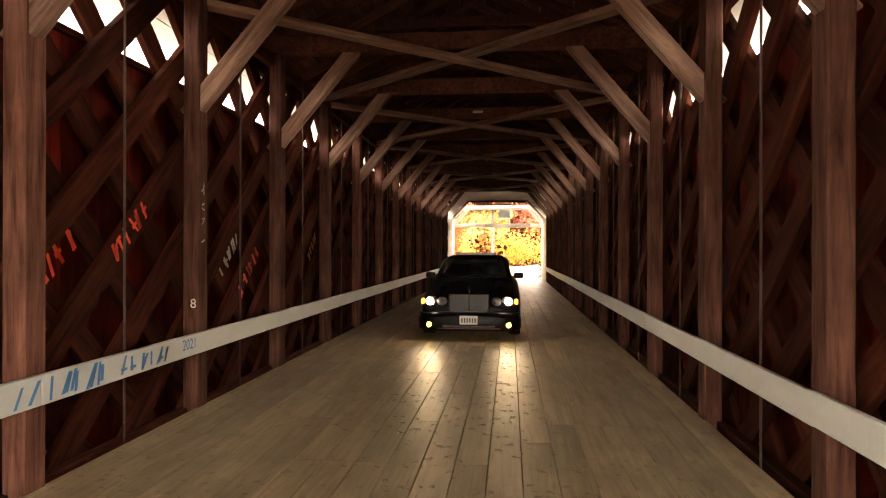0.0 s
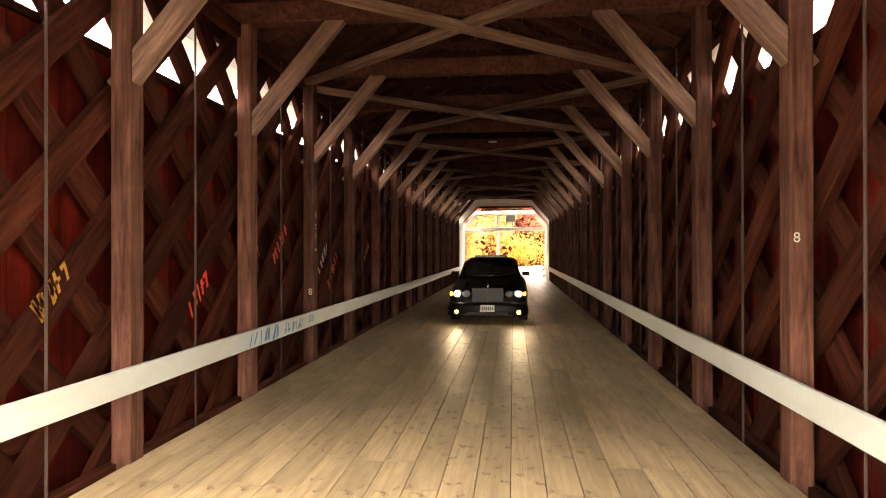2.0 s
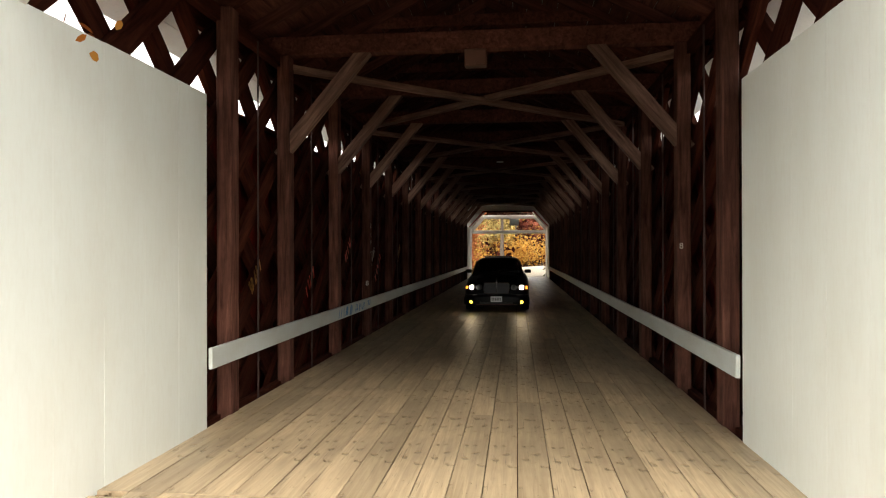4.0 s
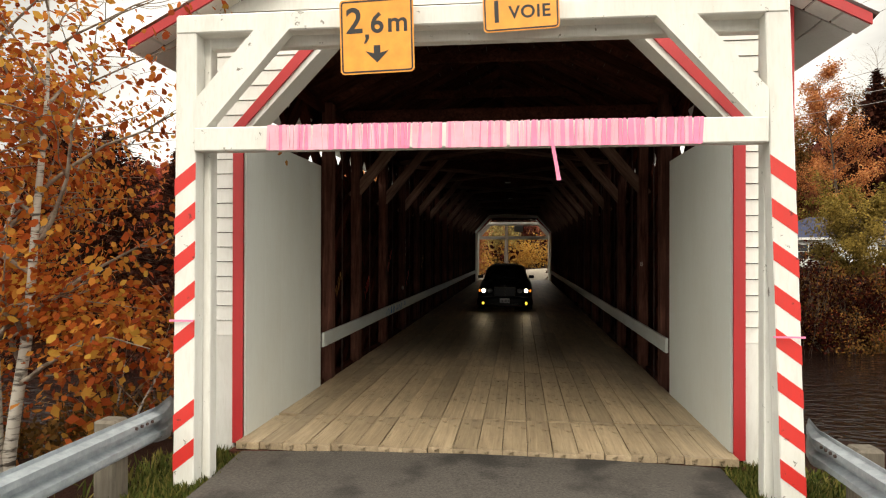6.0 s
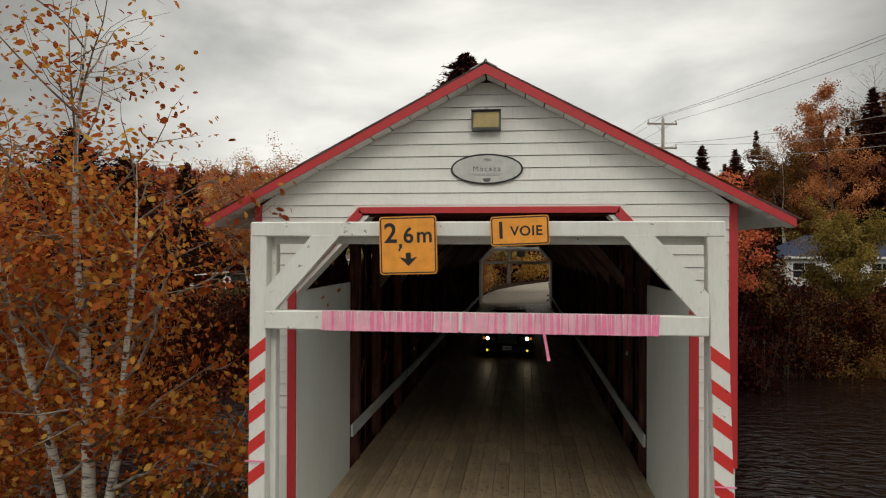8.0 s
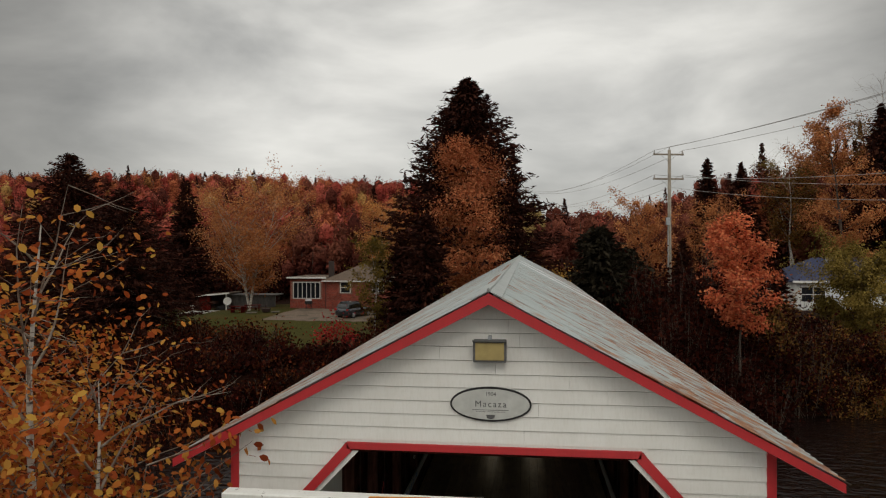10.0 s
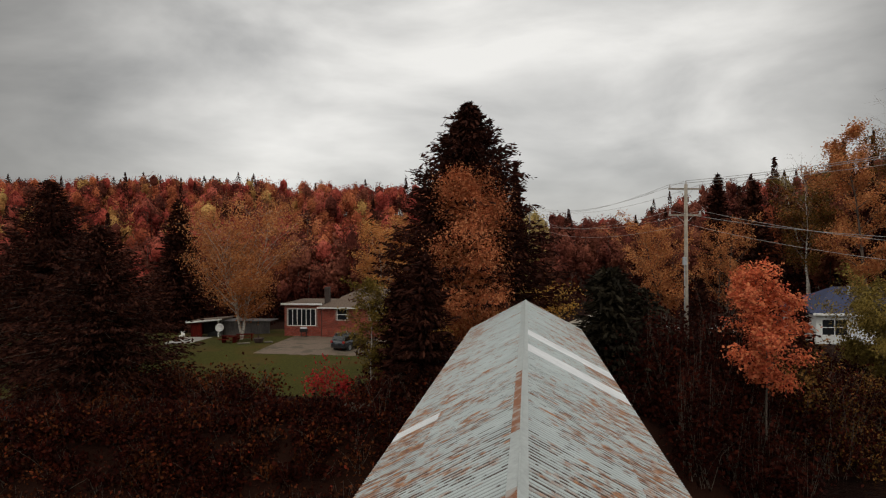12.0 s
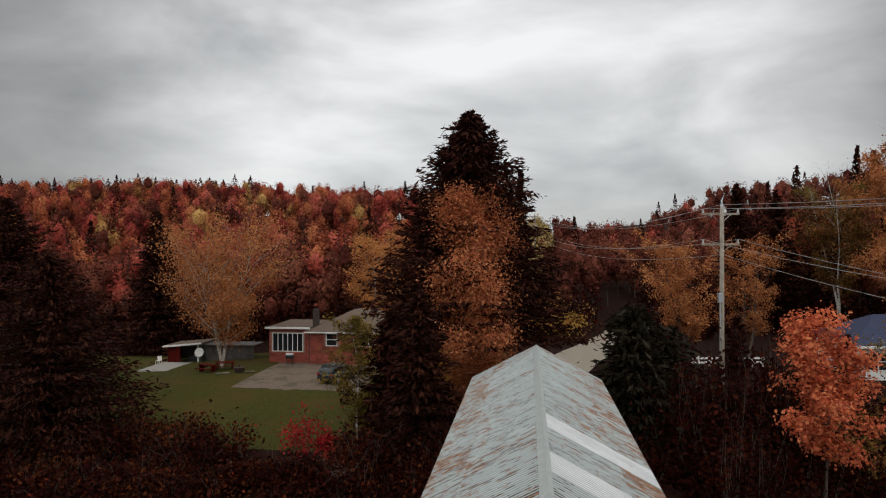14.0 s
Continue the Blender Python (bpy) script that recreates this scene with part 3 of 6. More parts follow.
# ---- roof: corrugated sheets in two courses each side ----
def roof_metal(name, base, rust_a, rust_b, amount):
    m, n, l, b = mat_base(name)
    rnd = random_of(n)
    tc, mp, add = n.new("ShaderNodeTexCoord"), n.new("ShaderNodeMapping"), n.new("ShaderNodeVectorMath")
    comb = n.new("ShaderNodeCombineXYZ")
    mul = n.new("ShaderNodeMath")
    mul.operation, mul.inputs[1].default_value = "MULTIPLY", 60
    l.new(rnd, mul.inputs[0])
    l.new(mul.outputs[0], comb.inputs["X"])
    l.new(mul.outputs[0], comb.inputs["Y"])
    l.new(tc.outputs["Object"], add.inputs[0])
    l.new(comb.outputs[0], add.inputs[1])
    # each wave of the sheet rusts on its own, in runs down the slope
    sep, row, cell = n.new("ShaderNodeSeparateXYZ"), n.new("ShaderNodeMath"), n.new("ShaderNodeMath")
    l.new(tc.outputs["Object"], sep.inputs[0])
    row.operation, row.inputs[1].default_value = "DIVIDE", 0.1672
    l.new(sep.outputs["Y"], row.inputs[0])
    cell.operation = "FLOOR"
    l.new(row.outputs[0], cell.inputs[0])
    far_apart, runs = n.new("ShaderNodeMath"), n.new("ShaderNodeCombineXYZ")
    far_apart.operation, far_apart.inputs[1].default_value = "MULTIPLY", 5.37
    l.new(cell.outputs[0], far_apart.inputs[0])
    l.new(sep.outputs["X"], runs.inputs["X"])
    l.new(far_apart.outputs[0], runs.inputs["Y"])
    l.new(mul.outputs[0], runs.inputs["Z"])
    # blotches that spread over two or three waves, drawn out down the slope, more of them low down
    drawn = n.new("ShaderNodeVectorMath")
    drawn.operation, drawn.inputs[1].default_value = "MULTIPLY", (1.0, 2.3, 1.0)
    l.new(add.outputs[0], drawn.inputs[0])
    blotch = noise_node(n, l, drawn.outputs[0], 2.3, 3, 0.55)
    per_wave = noise_node(n, l, runs.outputs[0], 2.4, 3, 0.55)
    cluster = noise_node(n, l, add.outputs[0], 0.6, 2)
    patch = mix(n, l, 0.4, blotch, per_wave)
    patch = mix(n, l, 0.25, patch, cluster)
    patch = mix(n, l, 0.08, patch, noise_node(n, l, add.outputs[0], 30, 3))
    low_down = n.new("ShaderNodeMapRange")
    low_down.inputs["From Min"].default_value, low_down.inputs["From Max"].default_value = 0.0, 3.2
    low_down.inputs["To Min"].default_value, low_down.inputs["To Max"].default_value = -0.03, 0.03
    l.new(sep.outputs["X"], low_down.inputs["Value"])
    more = n.new("ShaderNodeMath")
    l.new(patch, more.inputs[0])
    l.new(low_down.outputs["Result"], more.inputs[1])
    grey = ramp(n, l, noise_node(n, l, add.outputs[0], 0.8, 4), (0.3, tuple(c * 0.78 for c in base)), (0.7, base))
    rust = ramp(n, l, noise_node(n, l, add.outputs[0], 7, 5), (0.35, rust_a), (0.64, rust_b))
    f = ramp(n, l, more.outputs[0], (0.535 - amount, (0, 0, 0)), (0.62 - amount, (0.95, 0.95, 0.95)))
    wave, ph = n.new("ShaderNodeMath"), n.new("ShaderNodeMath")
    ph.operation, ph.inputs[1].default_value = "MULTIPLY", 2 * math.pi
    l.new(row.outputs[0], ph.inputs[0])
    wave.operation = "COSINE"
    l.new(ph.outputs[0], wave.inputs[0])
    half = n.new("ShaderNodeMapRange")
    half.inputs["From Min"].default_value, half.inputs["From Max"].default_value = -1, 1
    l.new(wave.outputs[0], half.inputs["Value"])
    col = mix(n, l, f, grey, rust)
    # grime and wave shade put into the valley colour, black in long runs
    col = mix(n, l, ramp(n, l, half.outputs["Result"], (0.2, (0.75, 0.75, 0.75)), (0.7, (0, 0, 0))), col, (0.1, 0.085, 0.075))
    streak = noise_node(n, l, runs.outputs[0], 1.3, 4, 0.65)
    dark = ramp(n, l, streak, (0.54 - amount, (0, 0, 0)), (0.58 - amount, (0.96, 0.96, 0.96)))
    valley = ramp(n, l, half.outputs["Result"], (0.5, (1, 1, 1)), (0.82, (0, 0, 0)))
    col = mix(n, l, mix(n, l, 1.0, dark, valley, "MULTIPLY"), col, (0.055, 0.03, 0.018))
    l.new(col, b.inputs["Base Color"])
    b.inputs["Roughness"].default_value = 0.5
    b.inputs["Metallic"].default_value = 0.25
    return m


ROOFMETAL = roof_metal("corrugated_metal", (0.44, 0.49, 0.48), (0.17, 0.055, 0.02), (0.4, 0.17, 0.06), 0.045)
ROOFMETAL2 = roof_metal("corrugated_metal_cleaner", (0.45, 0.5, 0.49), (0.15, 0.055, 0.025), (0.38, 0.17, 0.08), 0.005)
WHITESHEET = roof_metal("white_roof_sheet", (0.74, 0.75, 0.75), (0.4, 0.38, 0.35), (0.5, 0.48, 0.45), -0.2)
roof = thing("roof", "grey corrugated metal roof with rust patches", "roof", kind="structure")
SHEET, PITCH = 0.836, 0.1672


def sheet_mesh(name, s0, s1, mat, waves=5):
    """One sheet: waves across local y, from s0 to s1 down the slope along local x."""
    per = 8
    vs, fs = [], []
    for i in range(waves * per + 1):
        y = PITCH * i / per
        h = 0.021 * math.cos(2 * math.pi * i / per)
        vs += [(s0, y, h), (s1, y, h)]
    fs = [(2 * i, 2 * i + 1, 2 * i + 3, 2 * i + 2) for i in range(waves * per)]
    me = bpy.data.meshes.new(name)
    me.from_pydata(vs, [], fs)
    me.materials.append(mat)
    me.shade_smooth()
    return me


slope_len = math.hypot(EAVE_X, RIDGE_Z - EAVE_Z) + 0.05
lap = slope_len * 0.632
upper = {m: sheet_mesh("sheet", 0.05, lap + 0.06, m) for m in (ROOFMETAL, ROOFMETAL2, WHITESHEET)}
lower = {m: sheet_mesh("sheet", lap, slope_len, m) for m in (ROOFMETAL, ROOFMETAL2, WHITESHEET)}
n_sheets = 48
pitch_angle = math.degrees(math.atan(SLOPE))
for s in (-1, 1):
    for i in range(n_sheets):
        y = -0.33 + i * SHEET
        for course, meshes in ((0, upper), (1, lower)):
            mat = ROOFMETAL if rng.random() < (0.92 if y < 16 else 0.4) else ROOFMETAL2
            if s > 0 and i in (23, 24, 28, 29) or s < 0 and i == 17 and course:
                mat = WHITESHEET
            turn = Matrix.Rotation(math.pi, 4, "Z") if s < 0 else Matrix()
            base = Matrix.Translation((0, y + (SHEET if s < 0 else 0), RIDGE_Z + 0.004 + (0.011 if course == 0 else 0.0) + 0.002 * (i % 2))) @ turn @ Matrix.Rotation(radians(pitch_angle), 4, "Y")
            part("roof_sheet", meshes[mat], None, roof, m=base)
# ridge capping in lengths, its left wing rusted in places
RIDGERUST = speckled("ridge_rust", (0.13, 0.045, 0.02), (0.33, 0.13, 0.055), 80, 0.8, (0.36, 0.36, 0.33), 0.2, 0.003)
CAPMETAL = speckled("ridge_cap_metal", (0.3, 0.32, 0.31), (0.42, 0.45, 0.43), 5, 0.55, None, 0.1, 0.002)
for i in range(14):
    y0 = -0.48 + i * 3.045
    y0, y1 = max(y0, -0.325), min(y0 + 3.06, LENGTH + 0.325)
    for s in (-1, 1):
        z = RIDGE_Z + 0.055
        w = 0.19 if s < 0 else 0.14
        pts = [(0.0, z), (s * w, z - w * SLOPE), (s * w, z - w * SLOPE - 0.012), (0.0, z - 0.012)]
        part("ridge_cap", prism(bmesh.new(), pts, "y", y0, y1), RIDGERUST if s < 0 and i in (1, 3, 4) else CAPMETAL, roof, "ridge capping, rusted on one wing")
    part("ridge_roll", cyl(bmesh.new(), (0, y0, RIDGE_Z + 0.055), (0, y1, RIDGE_Z + 0.055), 0.022, n=8), CAPMETAL, roof)


# ---- ground, river, roads ----
def smooth(a, b, v):
    t = min(1.0, max(0.0, (v - a) / (b - a)))
    return t * t * (3 - 2 * t)


WATER_Z = -4.6


def ground_z(x, y):
    wob = noise.noise((x * 0.07, y * 0.07, 0.3))
    near = -0.22 - 0.16 * max(0.0, min(12.0, abs(x) - 3.1)) - 0.02 * max(0.0, -y - 20)
    near = max(near, -2.2)
    left = -0.62 - 0.8 * (1 - smooth(40, 62, y)) - 0.7 * smooth(-28, -42, x)
    right = -0.8 + 1.3 * smooth(44, 62, y)
    far = left + (right - left) * smooth(-4, 16, x)
    # embankment of the road beyond the bridge
    road_x = road_line(y)
    far = far + (-0.28 - far) * (1 - smooth(3.2, 8.5, abs(x - road_x))) * (1 - smooth(95, 130, y))
    # hills
    rise = 24 * smooth(92, 270, y) * (0.25 + 0.75 * smooth(40, -60, x) + 0.16 * smooth(-60, -170, x))
    rise += 13 * smooth(30, 80, x) * smooth(58, 110, y) + 9 * smooth(30, 130, x) * smooth(110, 330, y)
    rise += 7 * smooth(300, 900, y)
    far += rise
    bed = -6.2
    t0 = smooth(1.5 + 2 * wob, 8 + 2 * wob, y)
    shore = 32.5 + 0.2 * max(-25.0, min(25.0, x)) + 2.0 * wob - 4.0 * (1 - smooth(9, 18, x)) * smooth(2, 6, x)
    t1 = smooth(shore, shore + 6.5, y)
    z = near + (bed - near) * t0
    z = z + (far - z) * t1 if y > 20 else z
    return z + 0.12 * wob


def road_line(y):
    return 0.0 if y < 46 else 0.0 + 14 * smooth(46, 105, y) ** 1.3


def axis(spans):
    out = []
    for a, b, step in spans:
        n = max(1, round((b - a) / step))
        out += [a + (b - a) * i / n for i in range(n)]
    return out + [spans[-1][1]]


gx = axis(((-2400, -500, 190), (-500, -140, 30), (-140, -50, 7), (-50, -14, 2), (-14, 14, 0.7), (14, 50, 2), (50, 140, 7), (140, 500, 30), (500, 2400, 190)))
gy = axis(((-2400, -300, 210), (-300, -40, 26), (-40, -14, 3), (-14, 10, 0.7), (10, 34, 3), (34, 60, 1), (60, 110, 2.5), (110, 330, 11), (330, 900, 57), (900, 2600, 170)))
verts = [(x, y, ground_z(x, y)) for y in gy for x in gx]
nx = len(gx)
faces = [(j * nx + i, j * nx + i + 1, (j + 1) * nx + i + 1, (j + 1) * nx + i) for j in range(len(gy) - 1) for i in range(nx - 1)]
me = bpy.data.meshes.new("ground")
me.from_pydata(verts, [], faces)
me.shade_smooth()


def ground_material():
    m, n, l, b = mat_base("ground_cover")
    v = mapped(n, l, (1, 1, 1))
    big, mid, fine = noise_node(n, l, v, 0.12, 5), noise_node(n, l, v, 0.9, 5), noise_node(n, l, v, 14, 5, 0.7)
    grass = ramp(n, l, fine, (0.3, (0.028, 0.042, 0.012)), (0.72, (0.085, 0.11, 0.035)))
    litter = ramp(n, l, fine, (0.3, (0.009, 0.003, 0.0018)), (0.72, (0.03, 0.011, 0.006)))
    f = ramp(n, l, mix(n, l, 0.5, big, mid), (0.26, (0, 0, 0)), (0.36, (1, 1, 1)))
    col = mix(n, l, f, grass, litter)
    l.new(col, b.inputs["Base Color"])
    b.inputs["Roughness"].default_value, b.inputs["Specular IOR Level"].default_value = 0.95, 0.08
    bump(n, l, fine, b, 0.6, 0.04)
    return m


me.materials.append(ground_material())
thing("ground", "river banks and hills covered in dry grass and leaf litter", "ground", kind="structure", mesh=me)

# river
def water_material():
    m, n, l, b = mat_base("river_water")
    v = mapped(n, l, (0.8, 1.7, 1))
    h = noise_node(n, l, v, 1.5, 2, 0.45, 0.6)
    big = noise_node(n, l, mapped(n, l, (0.08, 0.2, 1)), 1.0, 3)
    b.inputs["Base Color"].default_value = (0.01, 0.005, 0.004, 1)
    b.inputs["IOR"].default_value, b.inputs["Specular IOR Level"].default_value = 1.33, 0.3
    l.new(ramp(n, l, big, (0.35, (0.015, 0.015, 0.015)), (0.7, (0.04, 0.04, 0.04))), b.inputs["Roughness"])
    bump(n, l, h, b, 0.9, 0.16)
    return m


me = bpy.data.meshes.new("water")
me.from_pydata([(-700, 0, WATER_Z), (700, 0, WATER_Z), (700, 48, WATER_Z), (-700, 48, WATER_Z)], [], [(0, 1, 2, 3)])
me.materials.append(water_material())
thing("water", "dark rippled river under the bridge", "river", kind="structure", mesh=me)


def strip(line, half, y0, y1, step, lift, name):
    """A road surface with thickness, draped over the ground along a line."""
    vs, fs = [], []
    ys = axis(((y0, y1, step),))
    across = (-1, -0.5, 0, 0.5, 1)
    for y in ys:
        for k in across:
            w = half + 0.18 * noise.noise((y * 0.9, k * 3, 1.7)) * abs(k)
            x = line(y) + k * w
            vs.append((x, y, ground_z(x, y) * 0.15 + lift * 1.0 - 0.05 * k * k))
    m = len(across)
    fs = [(j * m + i, j * m + i + 1, (j + 1) * m + i + 1, (j + 1) * m + i) for j in range(len(ys) - 1) for i in range(m - 1)]
    me = bpy.data.meshes.new(name)
    me.from_pydata(vs, [], fs)
    me.shade_smooth()
    return me


ASPHALT = speckled("asphalt", (0.03, 0.0265, 0.023), (0.125, 0.11, 0.095), 42, 0.75, (0.013, 0.011, 0.01))
YARD = speckled("yard_gravel", (0.1, 0.072, 0.054), (0.25, 0.19, 0.145), 25, 0.95, (0.1, 0.085, 0.06))
GRAVEL = speckled("gravel", (0.2, 0.17, 0.13), (0.42, 0.37, 0.3), 25, 0.95)
me = strip(lambda y: 0.0, 2.3, -30, -0.2, 0.8, -0.005, "road")
me.materials.append(ASPHALT)
thing("road", "patched dark asphalt approach to the bridge deck", "road", kind="structure", mesh=me)
me = strip(road_line, 2.9, LENGTH + 0.1, 112, 1.5, -0.05, "gravel_road")
me.materials.append(GRAVEL)
thing("road_far", "pale gravel road curving away beyond the bridge", "road", kind="structure", mesh=me)

# abutments under both ends
for y0, y1 in ((-0.1, 2.2), (LENGTH - 2.4, LENGTH + 0.1)):
    thing("abutment", "weathered concrete abutment under the bridge end", "abutment", "abutments", "structure",
          mesh=mesh_of(box_bm(-3.0, 3.0, y0 + 0.02, y1, -6.4, -0.44, 0.04), "abutment", CONCRETE))

# ---- the portal gauge frame with its signs ----
PINK = plain("pink_tape", (0.88, 0.25, 0.42), 0.35)


def rounded_plate(w, h, r, t):
    pts = []
    for cx, cz, a0 in ((w / 2 - r, h / 2 - r, 0), (-w / 2 + r, h / 2 - r, 90), (-w / 2 + r, -h / 2 + r, 180), (w / 2 - r, -h / 2 + r, 270)):
        pts += [(cx + r * math.cos(radians(a0 + k * 22.5)), cz + r * math.sin(radians(a0 + k * 22.5))) for k in range(5)]
    return prism(bmesh.new(), pts, "y", -t / 2, t / 2)


def outline_plate(w, h, r, band, y0, y1):
    """A rounded rectangular band."""
    bm = bmesh.new()
    rings = []
    for inset in (0, band):
        pts = []
        rr = max(r - inset, 0.004)
        for cx, cz, a0 in ((w / 2 - r, h / 2 - r, 0), (-w / 2 + r, h / 2 - r, 90), (-w / 2 + r, -h / 2 + r, 180), (w / 2 - r, -h / 2 + r, 270)):
            pts += [(cx + rr * math.cos(radians(a0 + k * 22.5)), cz + rr * math.sin(radians(a0 + k * 22.5))) for k in range(5)]
        rings.append(pts)
    vs = [[[bm.verts.new((p[0], y, p[1])) for p in ring] for y in (y0, y1)] for ring in rings]
    n = len(rings[0])
    for i in range(n):
        j = (i + 1) % n
        for y in (0, 1):
            bm.faces.new((vs[0][y][i], vs[0][y][j], vs[1][y][j], vs[1][y][i]))
        for k in (0, 1):
            bm.faces.new((vs[k][0][i], vs[k][0][j], vs[k][1][j], vs[k][1][i]))
    return bm


def letters(parent, body, size, x, z, y, mat, bold=0.0, space=1.0, name="lettering"):
    me = text_mesh(body, size, 0.0015, bold, space)
    me.materials.append(mat)
    return part(name, me, mat, parent, m=pose(x, y, z, 90, 0, 0))


def gauge_frame(y0, face):
    fr = thing("height_gauge_frame", "white timber height gauge frame with red striped posts before the bridge", "gauge frame", "height gauge frames", m=pose(0, y0, 0, 0, 0, 0 if face < 0 else 180))
    for s in (-1, 1):
        lean = 1.75 if s > 0 else 0.25
        top = pose(2.44 if s > 0 else -2.5, 0.03, 3.98, 0, 0, 0) @ Matrix.Rotation(radians(-s * lean), 4, "Y")
        post = part("post", box_bm(-0.095, 0.095, -0.06, 0.1, -4.35, 0, 0.01), WHITE_CHIP, fr, "white post with red diagonal stripes", m=top)
        for k in range(8):
            if s < 0 and k == 5:
                continue
            z = -1.36 - 0.345 * k
            d, h = 0.075, 0.15
            pts = [(-0.0955, z - (d if s < 0 else -d)), (0.0955, z + (d if s < 0 else -d)), (0.0955, z - h + (d if s < 0 else -d)), (-0.0955, z - h - (d if s < 0 else -d))]
            part("stripe", prism(bmesh.new(), pts, "y", -0.063, -0.0585), STRIPE, post, "red paint stripe")
        part("back_post", box_bm(-0.07, 0.07, -0.07, 0.07, -0.35, 3.9, 0.01), WHITE_CHIP, fr, m=pose(2.47 if s > 0 else -2.43, 0.22, 0))
        o = -0.06 if s > 0 else 0
        pts = [(s * 2.43 + o, 2.86), (s * 2.43 + o, 3.22), (s * 1.88 + o, 3.83), (s * 1.56 + o, 3.83)]
        part("brace", prism(bmesh.new(), pts, "y", -0.045, 0.084), WHITE_CHIP, fr)
    part("head_beam", box_bm(-2.585, 2.525, -0.04, 0.13, 3.82, 3.985, 0.012), WHITE_CHIP, fr)
    part("back_beam", box_bm(-2.5, 2.54, 0.16, 0.29, 3.74, 3.9, 0.012), WHITE_CHIP, fr, "weathered beam on the rear posts")
    bar = part("gauge_bar", box_bm(-2.42, 2.37, -0.05, 0.09, 2.785, 2.995, 0.012), WHITE_CHIP, fr, "white gauge bar wound with pink tape")
    return fr, bar


frame_entry, bar = gauge_frame(-1.06, -1)
PINK_PALE = plain("pale_pink_tape", (0.86, 0.43, 0.53), 0.35)
r2 = random.Random(9)
x = -1.76
while x < 1.84:
    w = r2.uniform(0.012, 0.032)
    pale = r2.random() < (0.45 if abs(x) > 0.45 else 0.75)
    if r2.random() < 0.97:
        sk = r2.uniform(-0.012, 0.012)
        pts = [(x, 2.784 - r2.uniform(0, 0.006)), (x + w, 2.784), (x + w + sk, 2.998 + r2.uniform(0, 0.008)), (x + sk, 2.998)]
        part("tape_wrap", prism(bmesh.new(), pts, "y", -0.0555 - r2.uniform(0, 0.002), -0.051), PINK_PALE if pale else PINK, bar, "pink flagging tape")
    x += w + 0.001
pts = [(0.66, 2.80), (0.69, 2.80), (0.715, 2.66), (0.745, 2.5), (0.71, 2.5), (0.69, 2.63)]
part("tape_tail", prism(bmesh.new(), pts, "y", -0.062, -0.058), PINK, bar, "loose hanging end of pink tape")
part("tape_wrap", box_bm(-2.63, -2.41, -0.07, -0.062, 1.3, 1.318), PINK, frame_entry, "pink flagging tape")
part("tape_wrap", box_bm(2.39, 2.63, -0.085, -0.077, 1.24, 1.255), PINK, frame_entry, "pink flagging tape")

sign = thing("clearance_sign", "yellow clearance sign with black arrow and figures", "road sign", m=pose(-0.785, -1.15, 3.725, 0, -1.6, 0))
part("plate", rounded_plate(0.63, 0.63, 0.035, 0.006), SIGN, sign)
part("border", outline_plate(0.606, 0.606, 0.03, 0.013, -0.0055, -0.0035), BLACK, sign)
letters(sign, "2", 0.3, -0.19, 0.125, -0.0035, BLACK, 0.005)
part("comma", prism(bmesh.new(), [(-0.1, 0.015), (-0.065, 0.015), (-0.065, -0.02), (-0.095, -0.06), (-0.11, -0.06), (-0.095, -0.02)], "y", -0.0055, -0.0035), BLACK, sign)
letters(sign, "6", 0.235, 0.005, 0.1, -0.0035, BLACK, 0.005)
letters(sign, "m", 0.235, 0.18, 0.1, -0.0035, BLACK, 0.004)
pts = [(-0.028, -0.08), (0.028, -0.08), (0.028, -0.145), (0.1, -0.125), (0.0, -0.225), (-0.1, -0.125), (-0.028, -0.145)]
part("arrow", prism(bmesh.new(), [(a, b) for a, b in pts], "y", -0.0055, -0.0035), BLACK, sign)
sign2 = thing("lane_sign", "yellow single lane sign with black letters", "road sign", m=pose(0.417, -1.15, 3.885, 0, -2.3, 0))
part("plate", rounded_plate(0.62, 0.315, 0.035, 0.006), SIGN, sign2)
part("border", outline_plate(0.6, 0.295, 0.03, 0.012, -0.0055, -0.0035), BLACK, sign2)
letters(sign2, "1", 0.25, -0.2, 0.0, -0.0035, BLACK, 0.005)
letters(sign2, "VOIE", 0.145, 0.07, -0.01, -0.0035, BLACK, 0.003, 1.1)

frame_exit, bar = gauge_frame(LENGTH + 1.06, 1)
back = thing("sign_back", "grey back of a road sign hung on the gauge frame", "road sign", m=pose(0.35, LENGTH + 1.17, 3.62))
part("plate", rounded_plate(0.6, 0.6, 0.035, 0.006), GALV, back)

# plaque and lamp on the gable
plaque = thing("name_plaque", "oval grey plaque with dark rim on the white gable", "plaque", m=pose(0.005, -0.034, 4.68))
oval = lambda a, b, n=40: [(a * math.cos(2 * math.pi * i / n), b * math.sin(2 * math.pi * i / n)) for i in range(n)]
part("rim", prism(bmesh.new(), oval(0.446, 0.19), "y", -0.008, 0.01), BLACK, plaque)
part("face", prism(bmesh.new(), oval(0.424, 0.168), "y", -0.011, -0.006), PLAQUE, plaque)
letters(plaque, "Macaza", 0.098, 0, 0.0, -0.0125, GREYPRINT, 0.0, 1.25)
letters(plaque, "1904", 0.06, 0, 0.11, -0.0125, GREYPRINT)
part("rule_line", box_bm(-0.2, 0.2, -0.0125, -0.0105, -0.066, -0.06), GREYPRINT, plaque)
part("rule_line", box_bm(-0.16, 0.16, -0.0125, -0.0105, -0.084, -0.08), GREYPRINT, plaque)
